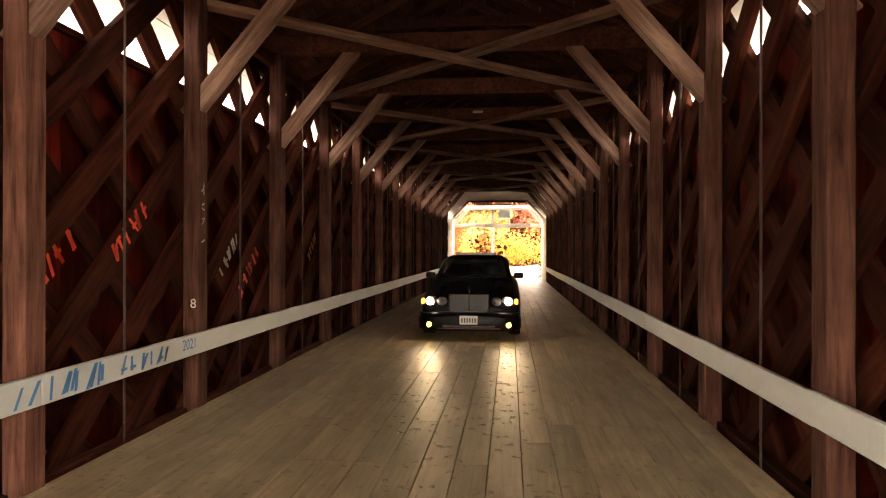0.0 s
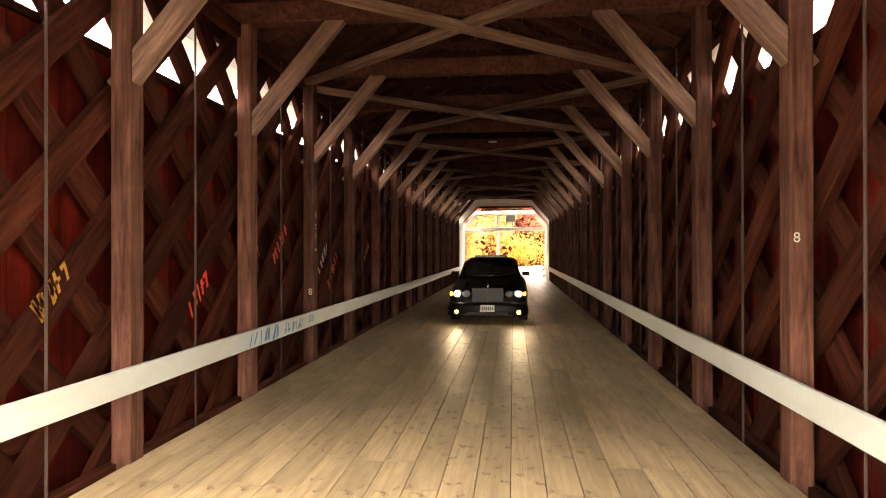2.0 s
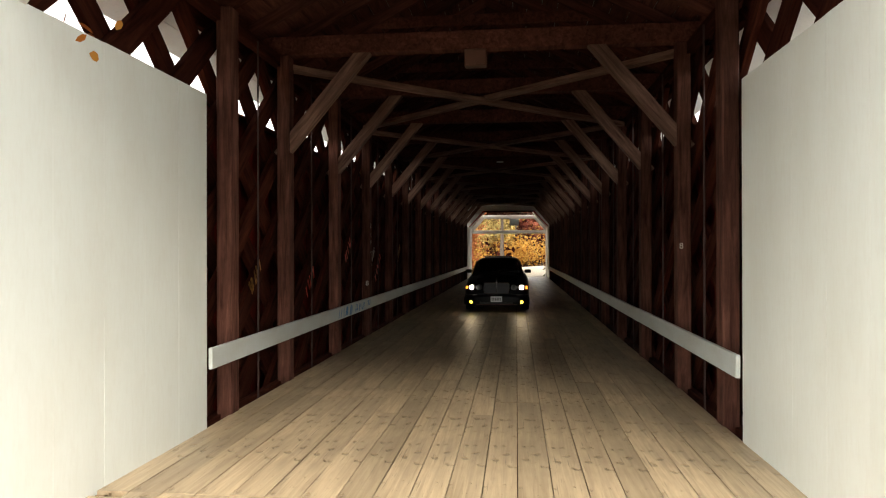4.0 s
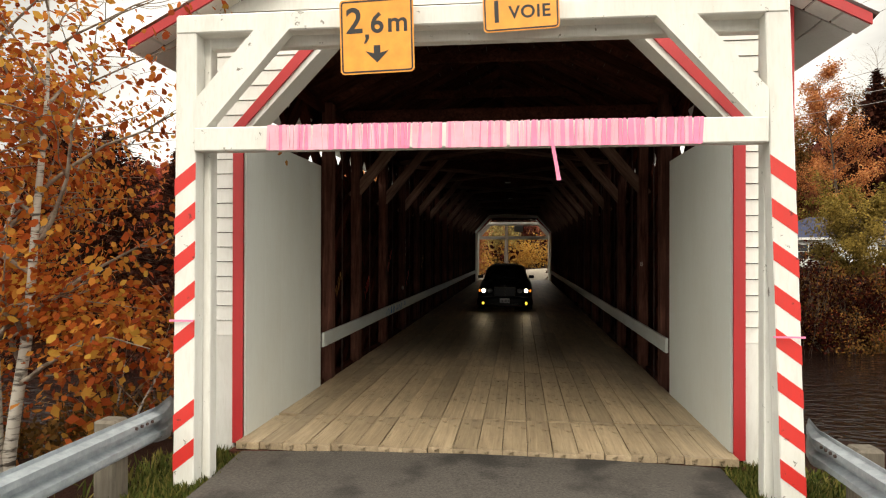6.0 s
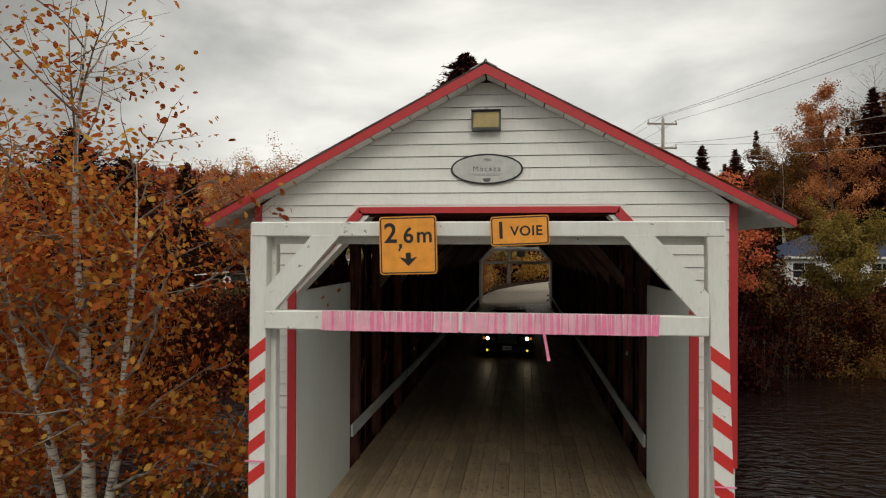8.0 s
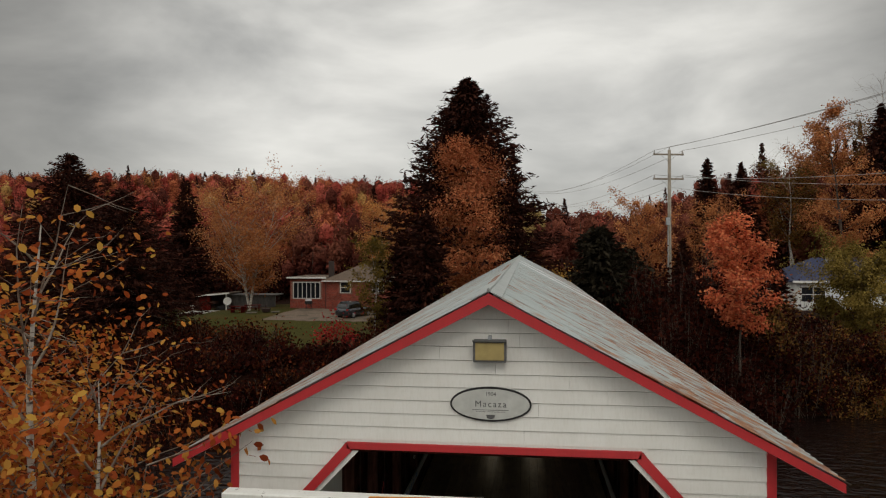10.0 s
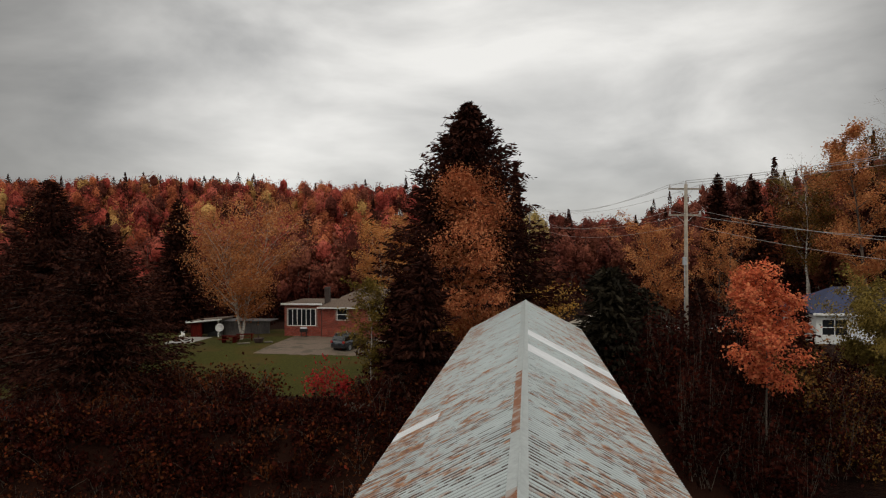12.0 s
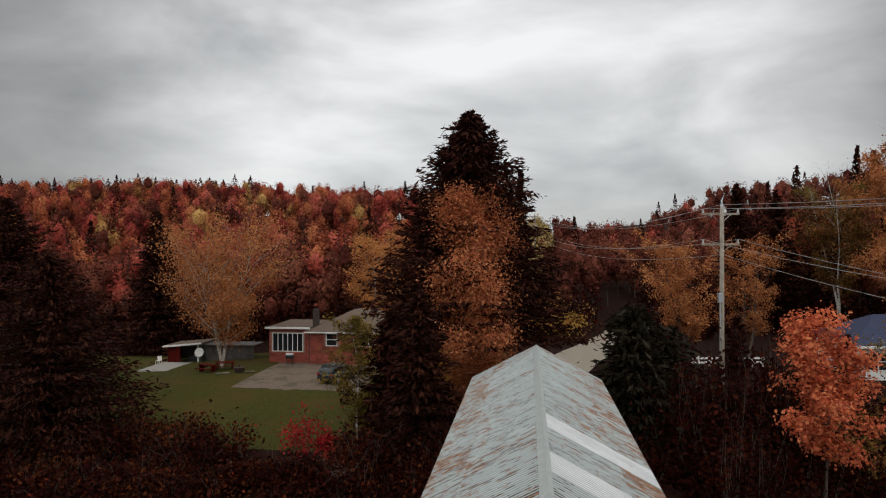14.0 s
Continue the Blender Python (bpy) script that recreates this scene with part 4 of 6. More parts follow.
part("crest", prism(bmesh.new(), [(-0.05, -0.115), (0.05, -0.115), (0.04, -0.15), (0, -0.165), (-0.04, -0.15)], "y", -0.0125, -0.0105), GREYPRINT, plaque)
lamp = thing("flood_lamp", "unlit yellowed floodlight on the gable", "lamp", m=pose(0.0, -0.04, 5.27))
part("housing", box_bm(-0.18, 0.18, -0.1, 0.03, -0.12, 0.12, 0.015, 2), GREYPRINT, lamp)
part("lens", box_bm(-0.155, 0.155, -0.108, -0.098, -0.095, 0.095, 0.004), plain("yellowed_lens", (0.42, 0.33, 0.14), 0.2), lamp, "yellowed lamp glass")
part("visor", box_bm(-0.185, 0.185, -0.15, -0.09, 0.112, 0.122, 0.003), GREYPRINT, lamp)
part("bracket", box_bm(-0.02, 0.02, -0.05, 0.04, 0.12, 0.16, 0.004), GALV, lamp)

# ---- the black saloon car in the bridge ----
CARPAINT = plain("black_car_paint", (0.004, 0.004, 0.005), 0.3)
CHROME = plain("chrome", (0.6, 0.6, 0.6), 0.22, 1.0)
CARPAINT.node_tree.nodes["Principled BSDF"].inputs["Specular IOR Level"].default_value = 0.06
TYRE = plain("tyre_rubber", (0.02, 0.02, 0.02), 0.85)
DARKGLASS = plain("dark_car_glass", (0.01, 0.012, 0.013), 0.06)
PLATE = plain("plate_sheet", (0.7, 0.7, 0.72), 0.5)
HEADLIGHT = plain("lit_headlight", (1.0, 0.93, 0.8), 0.2, emit=4)
FOGLIGHT = plain("lit_fog_lamp", (1.0, 0.74, 0.07), 0.2, emit=1.0)
LENS = plain("lamp_lens", (0.14, 0.145, 0.15), 0.12)
AMBER = plain("amber_lens", (0.8, 0.22, 0.03), 0.2, emit=0.6)


def loft(sections, caps=True):
    """A smooth hull through rings of equal count."""
    bm = bmesh.new()
    rings = [[bm.verts.new(p) for p in ring] for ring in sections]
    n = len(rings[0])
    for a, b in zip(rings, rings[1:]):
        for i in range(n):
            j = (i + 1) % n
            bm.faces.new((a[i], a[j], b[j], b[i]))
    if caps:
        bm.faces.new(rings[0][::-1])
        bm.faces.new(rings[-1])
    return bm


def hull_ring(y, hw, z0, z1, top=0.86, n=6, belly=0.92):
    """A rounded car section: half width hw at mid height, narrower above and below."""
    pts = [(-hw * belly, z0), (-hw, z0 + 0.18 * (z1 - z0)), (-hw, z0 + 0.62 * (z1 - z0)), (-hw * 0.97, z0 + 0.82 * (z1 - z0)), (-hw * top, z1 - 0.01), (-hw * 0.4, z1 + 0.012)]
    pts += [(-x, z) for x, z in reversed(pts)]
    return [(x, y, z) for x, z in pts]


def lens_bm(x, y, z, rx, rz, depth, n=20):
    """An upright oval lamp: a shallow dome facing -y over a rim of some depth."""
    rings = []
    for k, f in enumerate((1.0, 1.0, 0.8, 0.45, 0.12)):
        yy = y + depth if k == 0 else y - 0.028 * (1 - f * f)
        rings.append([(x + rx * f * math.cos(2 * math.pi * i / n), yy, z + rz * f * math.sin(2 * math.pi * i / n)) for i in range(n)])
    return loft(rings)


def ring_bm(x, y, z, rx, rz, band, depth, n=20):
    """A thin bright bezel round an oval lamp."""
    rings = []
    for k, yy in ((0.0, y), (0.0, y + depth), (band, y + depth), (band, y), (0.0, y)):
        rings.append([(x + (rx + k) * math.cos(2 * math.pi * i / n), yy, z + (rz + k) * math.sin(2 * math.pi * i / n)) for i in range(n)])
    return loft(rings, False)


def saloon_car(m):
    car = thing("saloon_car", "black saloon car with lit oval headlights and chrome-edged grille", "car", m=m)
    rows = ((-0.06, 0.66, 0.24, 0.55), (-0.02, 0.78, 0.18, 0.66), (0.1, 0.85, 0.17, 0.76), (0.35, 0.885, 0.17, 0.83), (0.8, 0.895, 0.18, 0.89), (1.35, 0.9, 0.18, 0.95), (1.6, 0.9, 0.18, 0.98),
            (2.6, 0.9, 0.18, 1.0), (3.6, 0.9, 0.18, 1.0), (4.0, 0.89, 0.2, 1.0), (4.5, 0.87, 0.22, 0.96), (4.72, 0.82, 0.24, 0.88), (4.78, 0.76, 0.3, 0.7))
    part("body", loft([hull_ring(*r) for r in rows]), CARPAINT, car, smooth=True)
    cab = ((1.2, 0.76, 0.86, 0.93, 0.97), (1.6, 0.73, 0.9, 1.19, 0.89), (1.95, 0.7, 0.9, 1.37, 0.83), (2.25, 0.69, 0.9, 1.435, 0.78), (3.0, 0.69, 0.9, 1.45, 0.78), (3.5, 0.69, 0.9, 1.41, 0.8), (4.15, 0.72, 0.9, 1.0, 0.94))
    part("cabin", loft([hull_ring(y, hw, z0, z1, t, belly=1.06) for y, hw, z0, z1, t in cab]), CARPAINT, car, smooth=True)
    # windscreen: a bowed pane a little proud of the cabin, with wipers at its foot
    rings = []
    for f in (0.0, 0.25, 0.5, 0.75, 1.0):
        y, z, hw = 1.33 + 0.66 * f, 0.985 + 0.395 * f - 0.03 * f * f, 0.665 - 0.115 * f
        ring = [(-hw + 2 * hw * i / 8, y - 0.05 * (1 - (i / 4 - 1) ** 2) - 0.012, z + 0.035) for i in range(9)]
        rings.append(ring + [(x, y2 + 0.012, z2 - 0.012) for x, y2, z2 in reversed(ring)])
    screen = part("windscreen", loft(rings), DARKGLASS, car, "dark windscreen glass", smooth=True)
    for x in (-0.3, 0.18):
        part("wiper", cyl(bmesh.new(), (x, 1.27, 1.015), (x + 0.42, 1.36, 1.09), 0.008, n=6), BLACK, screen)
    part("sunroof", box_bm(-0.42, 0.42, 2.3, 3.0, 1.44, 1.5, 0.014, 2), DARKGLASS, car, "raised tinted sunroof")
    # bonnet ridges that run back from the lamps
    for s in (-1, 1):
        part("bonnet_ridge", loft([hull_ring(y, w, z - 0.08, z, 0.7) for y, w, z in ((0.12, 0.05, 0.755), (0.5, 0.1, 0.875), (1.2, 0.13, 0.945))]), CARPAINT, car, smooth=True,
             m=Matrix.Translation((s * 0.5, 0, 0)))
    grille = part("grille", prism(bmesh.new(), [(-0.33, 0.775), (0.33, 0.775), (0.335, 0.56), (0.3, 0.5), (-0.3, 0.5), (-0.335, 0.56)], "y", -0.075, 0.03), BLACK, car, "black grille in a thin chrome frame")
    corners = [(-0.34, 0.785), (0.34, 0.785), (0.345, 0.555), (0.305, 0.49), (-0.305, 0.49), (-0.345, 0.555)]
    for a, b in zip(corners, corners[1:] + corners[:1]):
        part("chrome_frame", cyl(bmesh.new(), (a[0], -0.08, a[1]), (b[0], -0.08, b[1]), 0.009, n=8), CHROME, grille)
    part("chrome_frame", cyl(bmesh.new(), (0, -0.085, 0.49), (0, -0.085, 0.785), 0.008, n=8), CHROME, grille)
    for i in range(6):
        part("grille_bar", box_bm(-0.32, 0.32, -0.08, -0.074, 0.525 + 0.04 * i, 0.532 + 0.04 * i), BLACK, grille)
    star = part("ornament", cyl(bmesh.new(), (0, 0.02, 0.78), (0, 0.02, 0.85), 0.006, n=6), CHROME, car, "chrome bonnet ornament")
    part("ornament_ring", ring_bm(0, 0.015, 0.885, 0.03, 0.03, 0.005, 0.01, 16), GREYPRINT, star)
    bumper = part("bumper", loft([hull_ring(y, w, z0, z1, 0.97) for y, w, z0, z1 in ((-0.17, 0.6, 0.22, 0.4), (-0.15, 0.76, 0.17, 0.45), (-0.07, 0.86, 0.15, 0.475), (0.06, 0.9, 0.15, 0.48), (0.3, 0.905, 0.16, 0.47))]), CARPAINT, car, smooth=True)
    part("moulding", box_bm(-0.55, 0.55, -0.176, -0.15, 0.195, 0.212, 0.004), plain("red_bumper_line", (0.09, 0.012, 0.012), 0.35), bumper, "dull red lower edge")
    part("air_intake", box_bm(-0.45, 0.45, -0.178, -0.1, 0.222, 0.262, 0.006), BLACK, bumper)
    plate = part("number_plate", box_bm(-0.155, 0.155, -0.2, -0.18, 0.275, 0.425, 0.006), PLATE, car, "pale number plate with plain bars")
    for k in range(6):
        part("plate_bar", box_bm(-0.125 + 0.045 * k, -0.1 + 0.045 * k, -0.204, -0.199, 0.31, 0.385), GREYPRINT, plate)
    for s in (-1, 1):
        for x, rx, rz, mat, lit in ((0.665, 0.095, 0.085, HEADLIGHT, True), (0.475, 0.082, 0.07, LENS, False)):
            y = -0.015 if lit else -0.045
            lampo = part("headlight", lens_bm(s * x, y, 0.66, rx, rz, 0.16), LENS, car, "clear oval headlight glass", smooth=True)
            part("bezel", ring_bm(s * x, y - 0.004, 0.66, rx, rz, 0.005, 0.05), GREYPRINT, lampo)
            if lit:
                part("headlight_glass", lens_bm(s * (x + 0.015), y - 0.024, 0.66, 0.062, 0.062, 0.02), mat, lampo, "lit lamp glass")
            else:
                part("reflector", ring_bm(s * x, y - 0.03, 0.66, 0.026, 0.022, 0.006, 0.01, 14), GREYPRINT, lampo)
        part("indicator", box_bm(min(s * 0.785, s * 0.845), max(s * 0.785, s * 0.845), 0.0, 0.12, 0.615, 0.7, 0.014), AMBER, car, "amber corner lamp")
        fog = part("fog_lamp", cyl(bmesh.new(), (s * 0.68, -0.15, 0.27), (s * 0.68, -0.05, 0.27), 0.068, n=14), GREYPRINT, car)
        part("fog_glass", lens_bm(s * 0.68, -0.152, 0.27, 0.05, 0.05, 0.01, 14), FOGLIGHT, fog, "lit yellow fog lamp glass")
        mirror = part("mirror", box_bm(min(s * 0.78, s * 0.97), max(s * 0.78, s * 0.97), 1.62, 1.74, 1.0, 1.11, 0.035, 2), CARPAINT, car)
        part("mirror_glass", box_bm(min(s * 0.8, s * 0.95), max(s * 0.8, s * 0.95), 1.738, 1.745, 1.015, 1.095), DARKGLASS, mirror)
        for y in (0.85, 3.75):
            wheel = part("wheel", cyl(bmesh.new(), (s * 0.69, y, 0.32), (s * 0.89, y, 0.32), 0.32, n=24), TYRE, car, "black tyre on alloy rim")
            part("rim", cyl(bmesh.new(), (s * 0.885, y, 0.32), (s * 0.9, y, 0.32), 0.2, n=20), GALV, wheel)
    return car


CAR_Y = 15.0
car = saloon_car(pose(-0.06, CAR_Y, 0.0))
for s in (-1, 1):
    beam_l = new("headlight_beam", bpy.data.lights.new("headlight_beam", "SPOT"))
    beam_l.data.energy, beam_l.data.spot_size, beam_l.data.spot_blend = 1.5, radians(70), 1.0
    beam_l.data.color, beam_l.data.shadow_soft_size = (1.0, 0.8, 0.5), 0.16
    beam_l.matrix_world = look((-0.06 + s * 0.68, CAR_Y - 0.2, 0.66), (-0.06 + s * 0.75, CAR_Y - 8, 0.05))


# ---- trees and shrubs ----
def mesh_np(name, verts, quads, mat):
    me = bpy.data.meshes.new(name)
    verts, quads = np.asarray(verts, np.float32), np.asarray(quads, np.int32)
    me.vertices.add(len(verts))
    me.vertices.foreach_set("co", verts.ravel())
    me.loops.add(quads.size)
    me.loops.foreach_set("vertex_index", quads.ravel())
    me.polygons.add(len(quads))
    me.polygons.foreach_set("loop_start", np.arange(0, quads.size, quads.shape[1], dtype=np.int32))
    me.update(calc_edges=True)
    me.materials.append(mat)
    return me


def leaf_quads(centres, size, rs, long=1.5, lie=0.0, axis_dir=None, out=None, oval=False):
    """Pointed leaves: one four-sided blade at each centre, turned at random (lie flattens them, axis_dir points them,
    out gives the ways that they face)."""
    c = np.asarray(centres, float)
    n = len(c)
    size = size * rs.uniform(0.65, 1.35, n)[:, None]
    nrm = rs.normal(size=(n, 3))
    nrm[:, 2] = nrm[:, 2] * (1 - lie) + lie * np.sign(nrm[:, 2]) * 2
    if out is not None:
        nrm = nrm * 0.42 + np.asarray(out)
    nrm /= np.linalg.norm(nrm, axis=1)[:, None]
    d = rs.normal(size=(n, 3)) if axis_dir is None else np.asarray(axis_dir) + rs.normal(size=(n, 3)) * 0.25
    t = d - (d * nrm).sum(1)[:, None] * nrm
    t /= np.linalg.norm(t, axis=1)[:, None] + 1e-9
    b = np.cross(nrm, t)
    if oval:
        a, w, up = t * size * long * 0.5, b * size * 0.46, nrm * size * 0.1
        v = np.stack([c - a, c - a * 0.45 + w * 0.9 + up, c + a * 0.4 + w + up, c + a * 1.1, c + a * 0.4 - w + up, c - a * 0.45 - w * 0.9 + up], 1).reshape(-1, 3)
        return v, np.arange(6 * n).reshape(-1, 6)
    v = np.stack([c - t * size * long * 0.5, c + b * size * 0.5 + nrm * size * 0.12, c + t * size * long * 0.5, c - b * size * 0.5 + nrm * size * 0.12], 1).reshape(-1, 3)
    return v, np.arange(4 * n).reshape(-1, 4)


class Tubes:
    """Gathers tapered limbs into one mesh."""
    def __init__(self, sides=6):
        self.v, self.f, self.sides = [], [], sides

    def add(self, pts, radii):
        n, start = self.sides, len(self.v)
        for i, (p, r) in enumerate(zip(pts, radii)):
            a = Vector(pts[min(i + 1, len(pts) - 1)]) - Vector(pts[max(i - 1, 0)])
            q = a.to_track_quat("Z", "Y").to_matrix()
            self.v += [tuple(Vector(p) + q @ Vector((r * math.cos(k * 2 * math.pi / n), r * math.sin(k * 2 * math.pi / n), 0))) for k in range(n)]
        for i in range(len(pts) - 1):
            for k in range(n):
                a, b = start + i * n + k, start + i * n + (k + 1) % n
                self.f.append((a, b, b + n, a + n))

    def mesh(self, name, mat):
        me = mesh_np(name, self.v, self.f, mat)
        me.shade_smooth()
        return me


def limb(rs, p, d, length, steps, bend_up=0.1, wobble=0.12):
    pts, d = [np.array(p, float)], np.array(d, float) / np.linalg.norm(d)
    for _ in range(steps):
        d = d + rs.normal(size=3) * wobble + np.array((0, 0, bend_up))
        d /= np.linalg.norm(d)
        pts.append(pts[-1] + d * length / steps)
    return pts


def broadleaf(name, label, x, y, h, r, bark_mat, leaf_mat, seed, leaves=3500, leaf=0.28, trunk_r=None, stems=1, low=0.25, bare=0.0, group="", z=None, fine=1, long=1.3, up=0.5, narrow=1.0, lean=(0, 0), facing=0.7, fluff=0.06, white_limbs=False, oval=False):
    """A tree: one or more leaning stems, limbs, twigs, and leaves gathered round the twigs with gaps between."""
    rs = np.random.RandomState(seed)
    z = ground_z(x, y) - 0.15 if z is None else z
    tree = thing(name, label, "tree", group, m=pose(x, y, z))
    tubes, limbs, tips = Tubes(6), Tubes(5), []
    trunk_r = trunk_r or h * 0.016
    for s in range(stems):
        a = rs.uniform(0, 2 * math.pi)
        tilt = (0.05 if stems == 1 else rs.uniform(0.12, 0.3))
        hs = h * (1 if s == 0 else rs.uniform(0.72, 0.95))
        start = np.array((rs.normal() * 0.1 * (stems > 1), rs.normal() * 0.1 * (stems > 1), 0))
        pts = limb(rs, start, (math.cos(a) * tilt + lean[0], math.sin(a) * tilt + lean[1], 1), hs, 9, 0.06, 0.05)
        rad = [trunk_r * (1 - 0.93 * i / 9) * (1 if s == 0 else 0.8) for i in range(10)]
        tubes.add(pts, rad)
        n_limbs = int((16 + h * 0.7) * fine / (stems ** 0.5))
        for k in range(n_limbs):
            f = low + (0.97 - low) * (k + rs.uniform()) / n_limbs
            i = min(int(f * 9), 8)
            p = pts[i] + (pts[i + 1] - pts[i]) * (f * 9 - i)
            prof = math.sin(math.pi * min(1, max(0.06, (f - low * 0.6) / (1.08 - low * 0.6)))) ** 0.7
            length = r * narrow * prof * rs.uniform(0.55, 1.25)
            az = k * 2.4 + rs.uniform(-0.5, 0.5)
            lp = limb(rs, p, (math.cos(az), math.sin(az), up + f * 0.6), max(length, 0.3), 5, 0.05, 0.13)
            r0 = max(0.006, trunk_r * 0.42 * (1 - f * 0.75))
            (limbs if bark_mat == BARK_BIRCH and not white_limbs else tubes).add(lp, [r0 * (1 - 0.85 * j / 5) for j in range(6)])
            for j in range(int(5 * fine)):
                g = rs.randint(1, 6)
                q = lp[g]
                az2 = az + rs.choice((-1, 1)) * rs.uniform(0.4, 1.2)
                tw = limb(rs, q, (math.cos(az2), math.sin(az2), rs.uniform(-0.1, 0.7)), length * rs.uniform(0.25, 0.5) + 0.15, 3, 0.02, 0.2)
                (limbs if bark_mat == BARK_BIRCH else tubes).add(tw, [r0 * 0.35, r0 * 0.25, r0 * 0.18, r0 * 0.08])
                if f < 1 - bare:
                    tips += tw[1:]
            if f < 1 - bare:
                tips += lp[3:]
    part("trunk", tubes.mesh("trunk", bark_mat), None, tree, "trunk and branching limbs")
    if limbs.v:
        tagged(part("branchwork", limbs.mesh("branchwork", BARK_TWIG), None, tree), "thin grey-brown branches", kind="stuff")
    tips = np.array(tips)
    weight = rs.uniform(0.1, 1, len(tips)) ** 2
    pick = rs.choice(len(tips), leaves, p=weight / weight.sum())
    c = tips[pick] + rs.normal(size=(leaves, 3)) * (r * fluff + 0.05)
    c = c[c[:, 2] > 0.25]
    out = c - np.array((lean[0] * h * 0.5, lean[1] * h * 0.5, h * 0.45))
    out /= np.linalg.norm(out, axis=1)[:, None] + 1e-6
    v, q = leaf_quads(c, leaf, rs, long, out=out * facing, oval=oval)
    part("crown", mesh_np("crown", v, q, leaf_mat), None, tree, "autumn leaves with gaps")
    return tree


def conifer(name, label, x, y, h, r, leaf_mat, seed, spacing=0.42, card=0.42, low=0.04, group="", z=None, power=0.85, gap=0.0):
    """A spruce: straight trunk, whorls of drooping boughs, each a spray of needle tufts."""
    rs = np.random.RandomState(seed)
    z = ground_z(x, y) - 0.15 if z is None else z
    tree = thing(name, label, "tree", group, m=pose(x, y, z))
    tubes = Tubes(6)
    tubes.add([(0, 0, 0), (0.03, 0.02, h * 0.5), (0, 0, h)], [h * 0.015, h * 0.009, 0.01])
    cs, ds = [], []
    zc = h * low
    while zc < h - 0.1:
        f = zc / h
        blen = r * (1 - f) ** power * rs.uniform(0.75, 1.12) + 0.12
        nb = max(4, int(5 + 7 * (1 - f)))
        for k in range(nb):
            if rs.uniform() < gap:
                continue
            az = 2 * math.pi * (k + rs.uniform(-0.35, 0.35)) / nb
            L = blen * rs.uniform(0.7, 1.12)
            droop = -0.28 * (1 - f) + 0.25 * f
            n = max(4, int(L / (card * 0.1)))
            u = (np.arange(n) + rs.uniform(0, 1, n)) / n
            px, py = np.cos(az) * u * L, np.sin(az) * u * L
            pz = zc + droop * u * L + 0.14 * (u ** 2) * L
            spread = rs.normal(size=n) * 0.2 * L * (0.3 + u * 0.6)
            cs.append(np.stack([px - np.sin(az) * spread, py + np.cos(az) * spread, pz + rs.normal(size=n) * 0.06], 1))
            ds.append(np.tile((math.cos(az), math.sin(az), droop - 0.25), (n, 1)) + np.stack([-np.sin(az) * spread, np.cos(az) * spread, 0 * u], 1) * 0.9)
            if L > 0.9:
                tubes.add([(0, 0, zc), (math.cos(az) * L * 0.8, math.sin(az) * L * 0.8, zc + droop * 0.8 * L)], [0.012 + 0.006 * L, 0.004])
        zc += spacing * rs.uniform(0.75, 1.25) * (0.45 + 0.75 * (1 - f))
    part("trunk", tubes.mesh("trunk", BARK_DARK), None, tree, "dark straight trunk with boughs")
    c, d = np.concatenate(cs), np.concatenate(ds)
    v, q = leaf_quads(c, card * 0.36, rs, 3.4, 0.4, d)
    part("crown", mesh_np("crown", v, q, leaf_mat), None, tree, "dark green needle boughs")
    return tree


def shrubs(name, label, mat, spots, seed, size=0.2, per=120):
    """Undergrowth nobody could count: one mesh of leafy, twiggy mounds at the spots (x, y, height, spread)."""
    rs = np.random.RandomState(seed)
    cs, tubes = [], Tubes(4)
    for x, y, h, w in spots:
        z = ground_z(x, y)
        n = int(per * rs.uniform(0.7, 1.3))
        u = rs.normal(size=(n, 3)) * (w * 0.42, w * 0.42, h * 0.3) + (x, y, z + h * 0.55)
        cs.append(u[u[:, 2] > z - 0.1])
        for _ in range(5):
            e = (x + rs.normal() * w * 0.5, y + rs.normal() * w * 0.5, z + h * rs.uniform(0.8, 1.35))
            m = ((x + e[0]) / 2 + rs.normal() * 0.1, (y + e[1]) / 2, z + h * 0.5)
            tubes.add([(x + rs.normal() * 0.15, y + rs.normal() * 0.15, z - 0.1), m, e], [0.022, 0.014, 0.004])
    v, q = leaf_quads(np.concatenate(cs), size, rs, 1.5)
    ob = thing(name, label, "undergrowth", kind="stuff", mesh=mesh_np(name, v, q, mat))
    part("twigs", tubes.mesh("twigs", BARK_DARK), None, ob, "bare twigs")
    return ob


BARK_BIRCH = bark("birch_bark", (0.5, 0.46, 0.4), (0.07, 0.055, 0.045), (4, 4, 22), 0.62)
BARK_TWIG = bark("twig_bark", (0.16, 0.115, 0.085), (0.3, 0.25, 0.2), (5, 5, 9), 0.6)
BARK_DARK = bark("dark_bark", (0.05, 0.034, 0.024), (0.1, 0.075, 0.055), (6, 6, 2), 0.5)
LEAF_NEAR = leafy("birch_leaf_orange", ((0.0, (0.2, 0.036, 0.011)), (0.25, (0.445, 0.092, 0.024)), (0.55, (0.585, 0.175, 0.036)), (1.0, (0.65, 0.38, 0.074))), 0.55, 0.45)
LEAF_TALL = leafy("pale_copper_leaf", ((0.0, (0.34, 0.085, 0.036)), (0.5, (0.6, 0.2, 0.085)), (1.0, (0.74, 0.33, 0.15))))
LEAF_GOLD = leafy("gold_leaf", ((0.0, (0.34, 0.11, 0.035)), (0.5, (0.64, 0.27, 0.08)), (1.0, (0.74, 0.42, 0.15))))
LEAF_AMBER = leafy("amber_leaf", ((0.0, (0.32, 0.095, 0.038)), (0.5, (0.56, 0.22, 0.08)), (1.0, (0.7, 0.35, 0.14))))
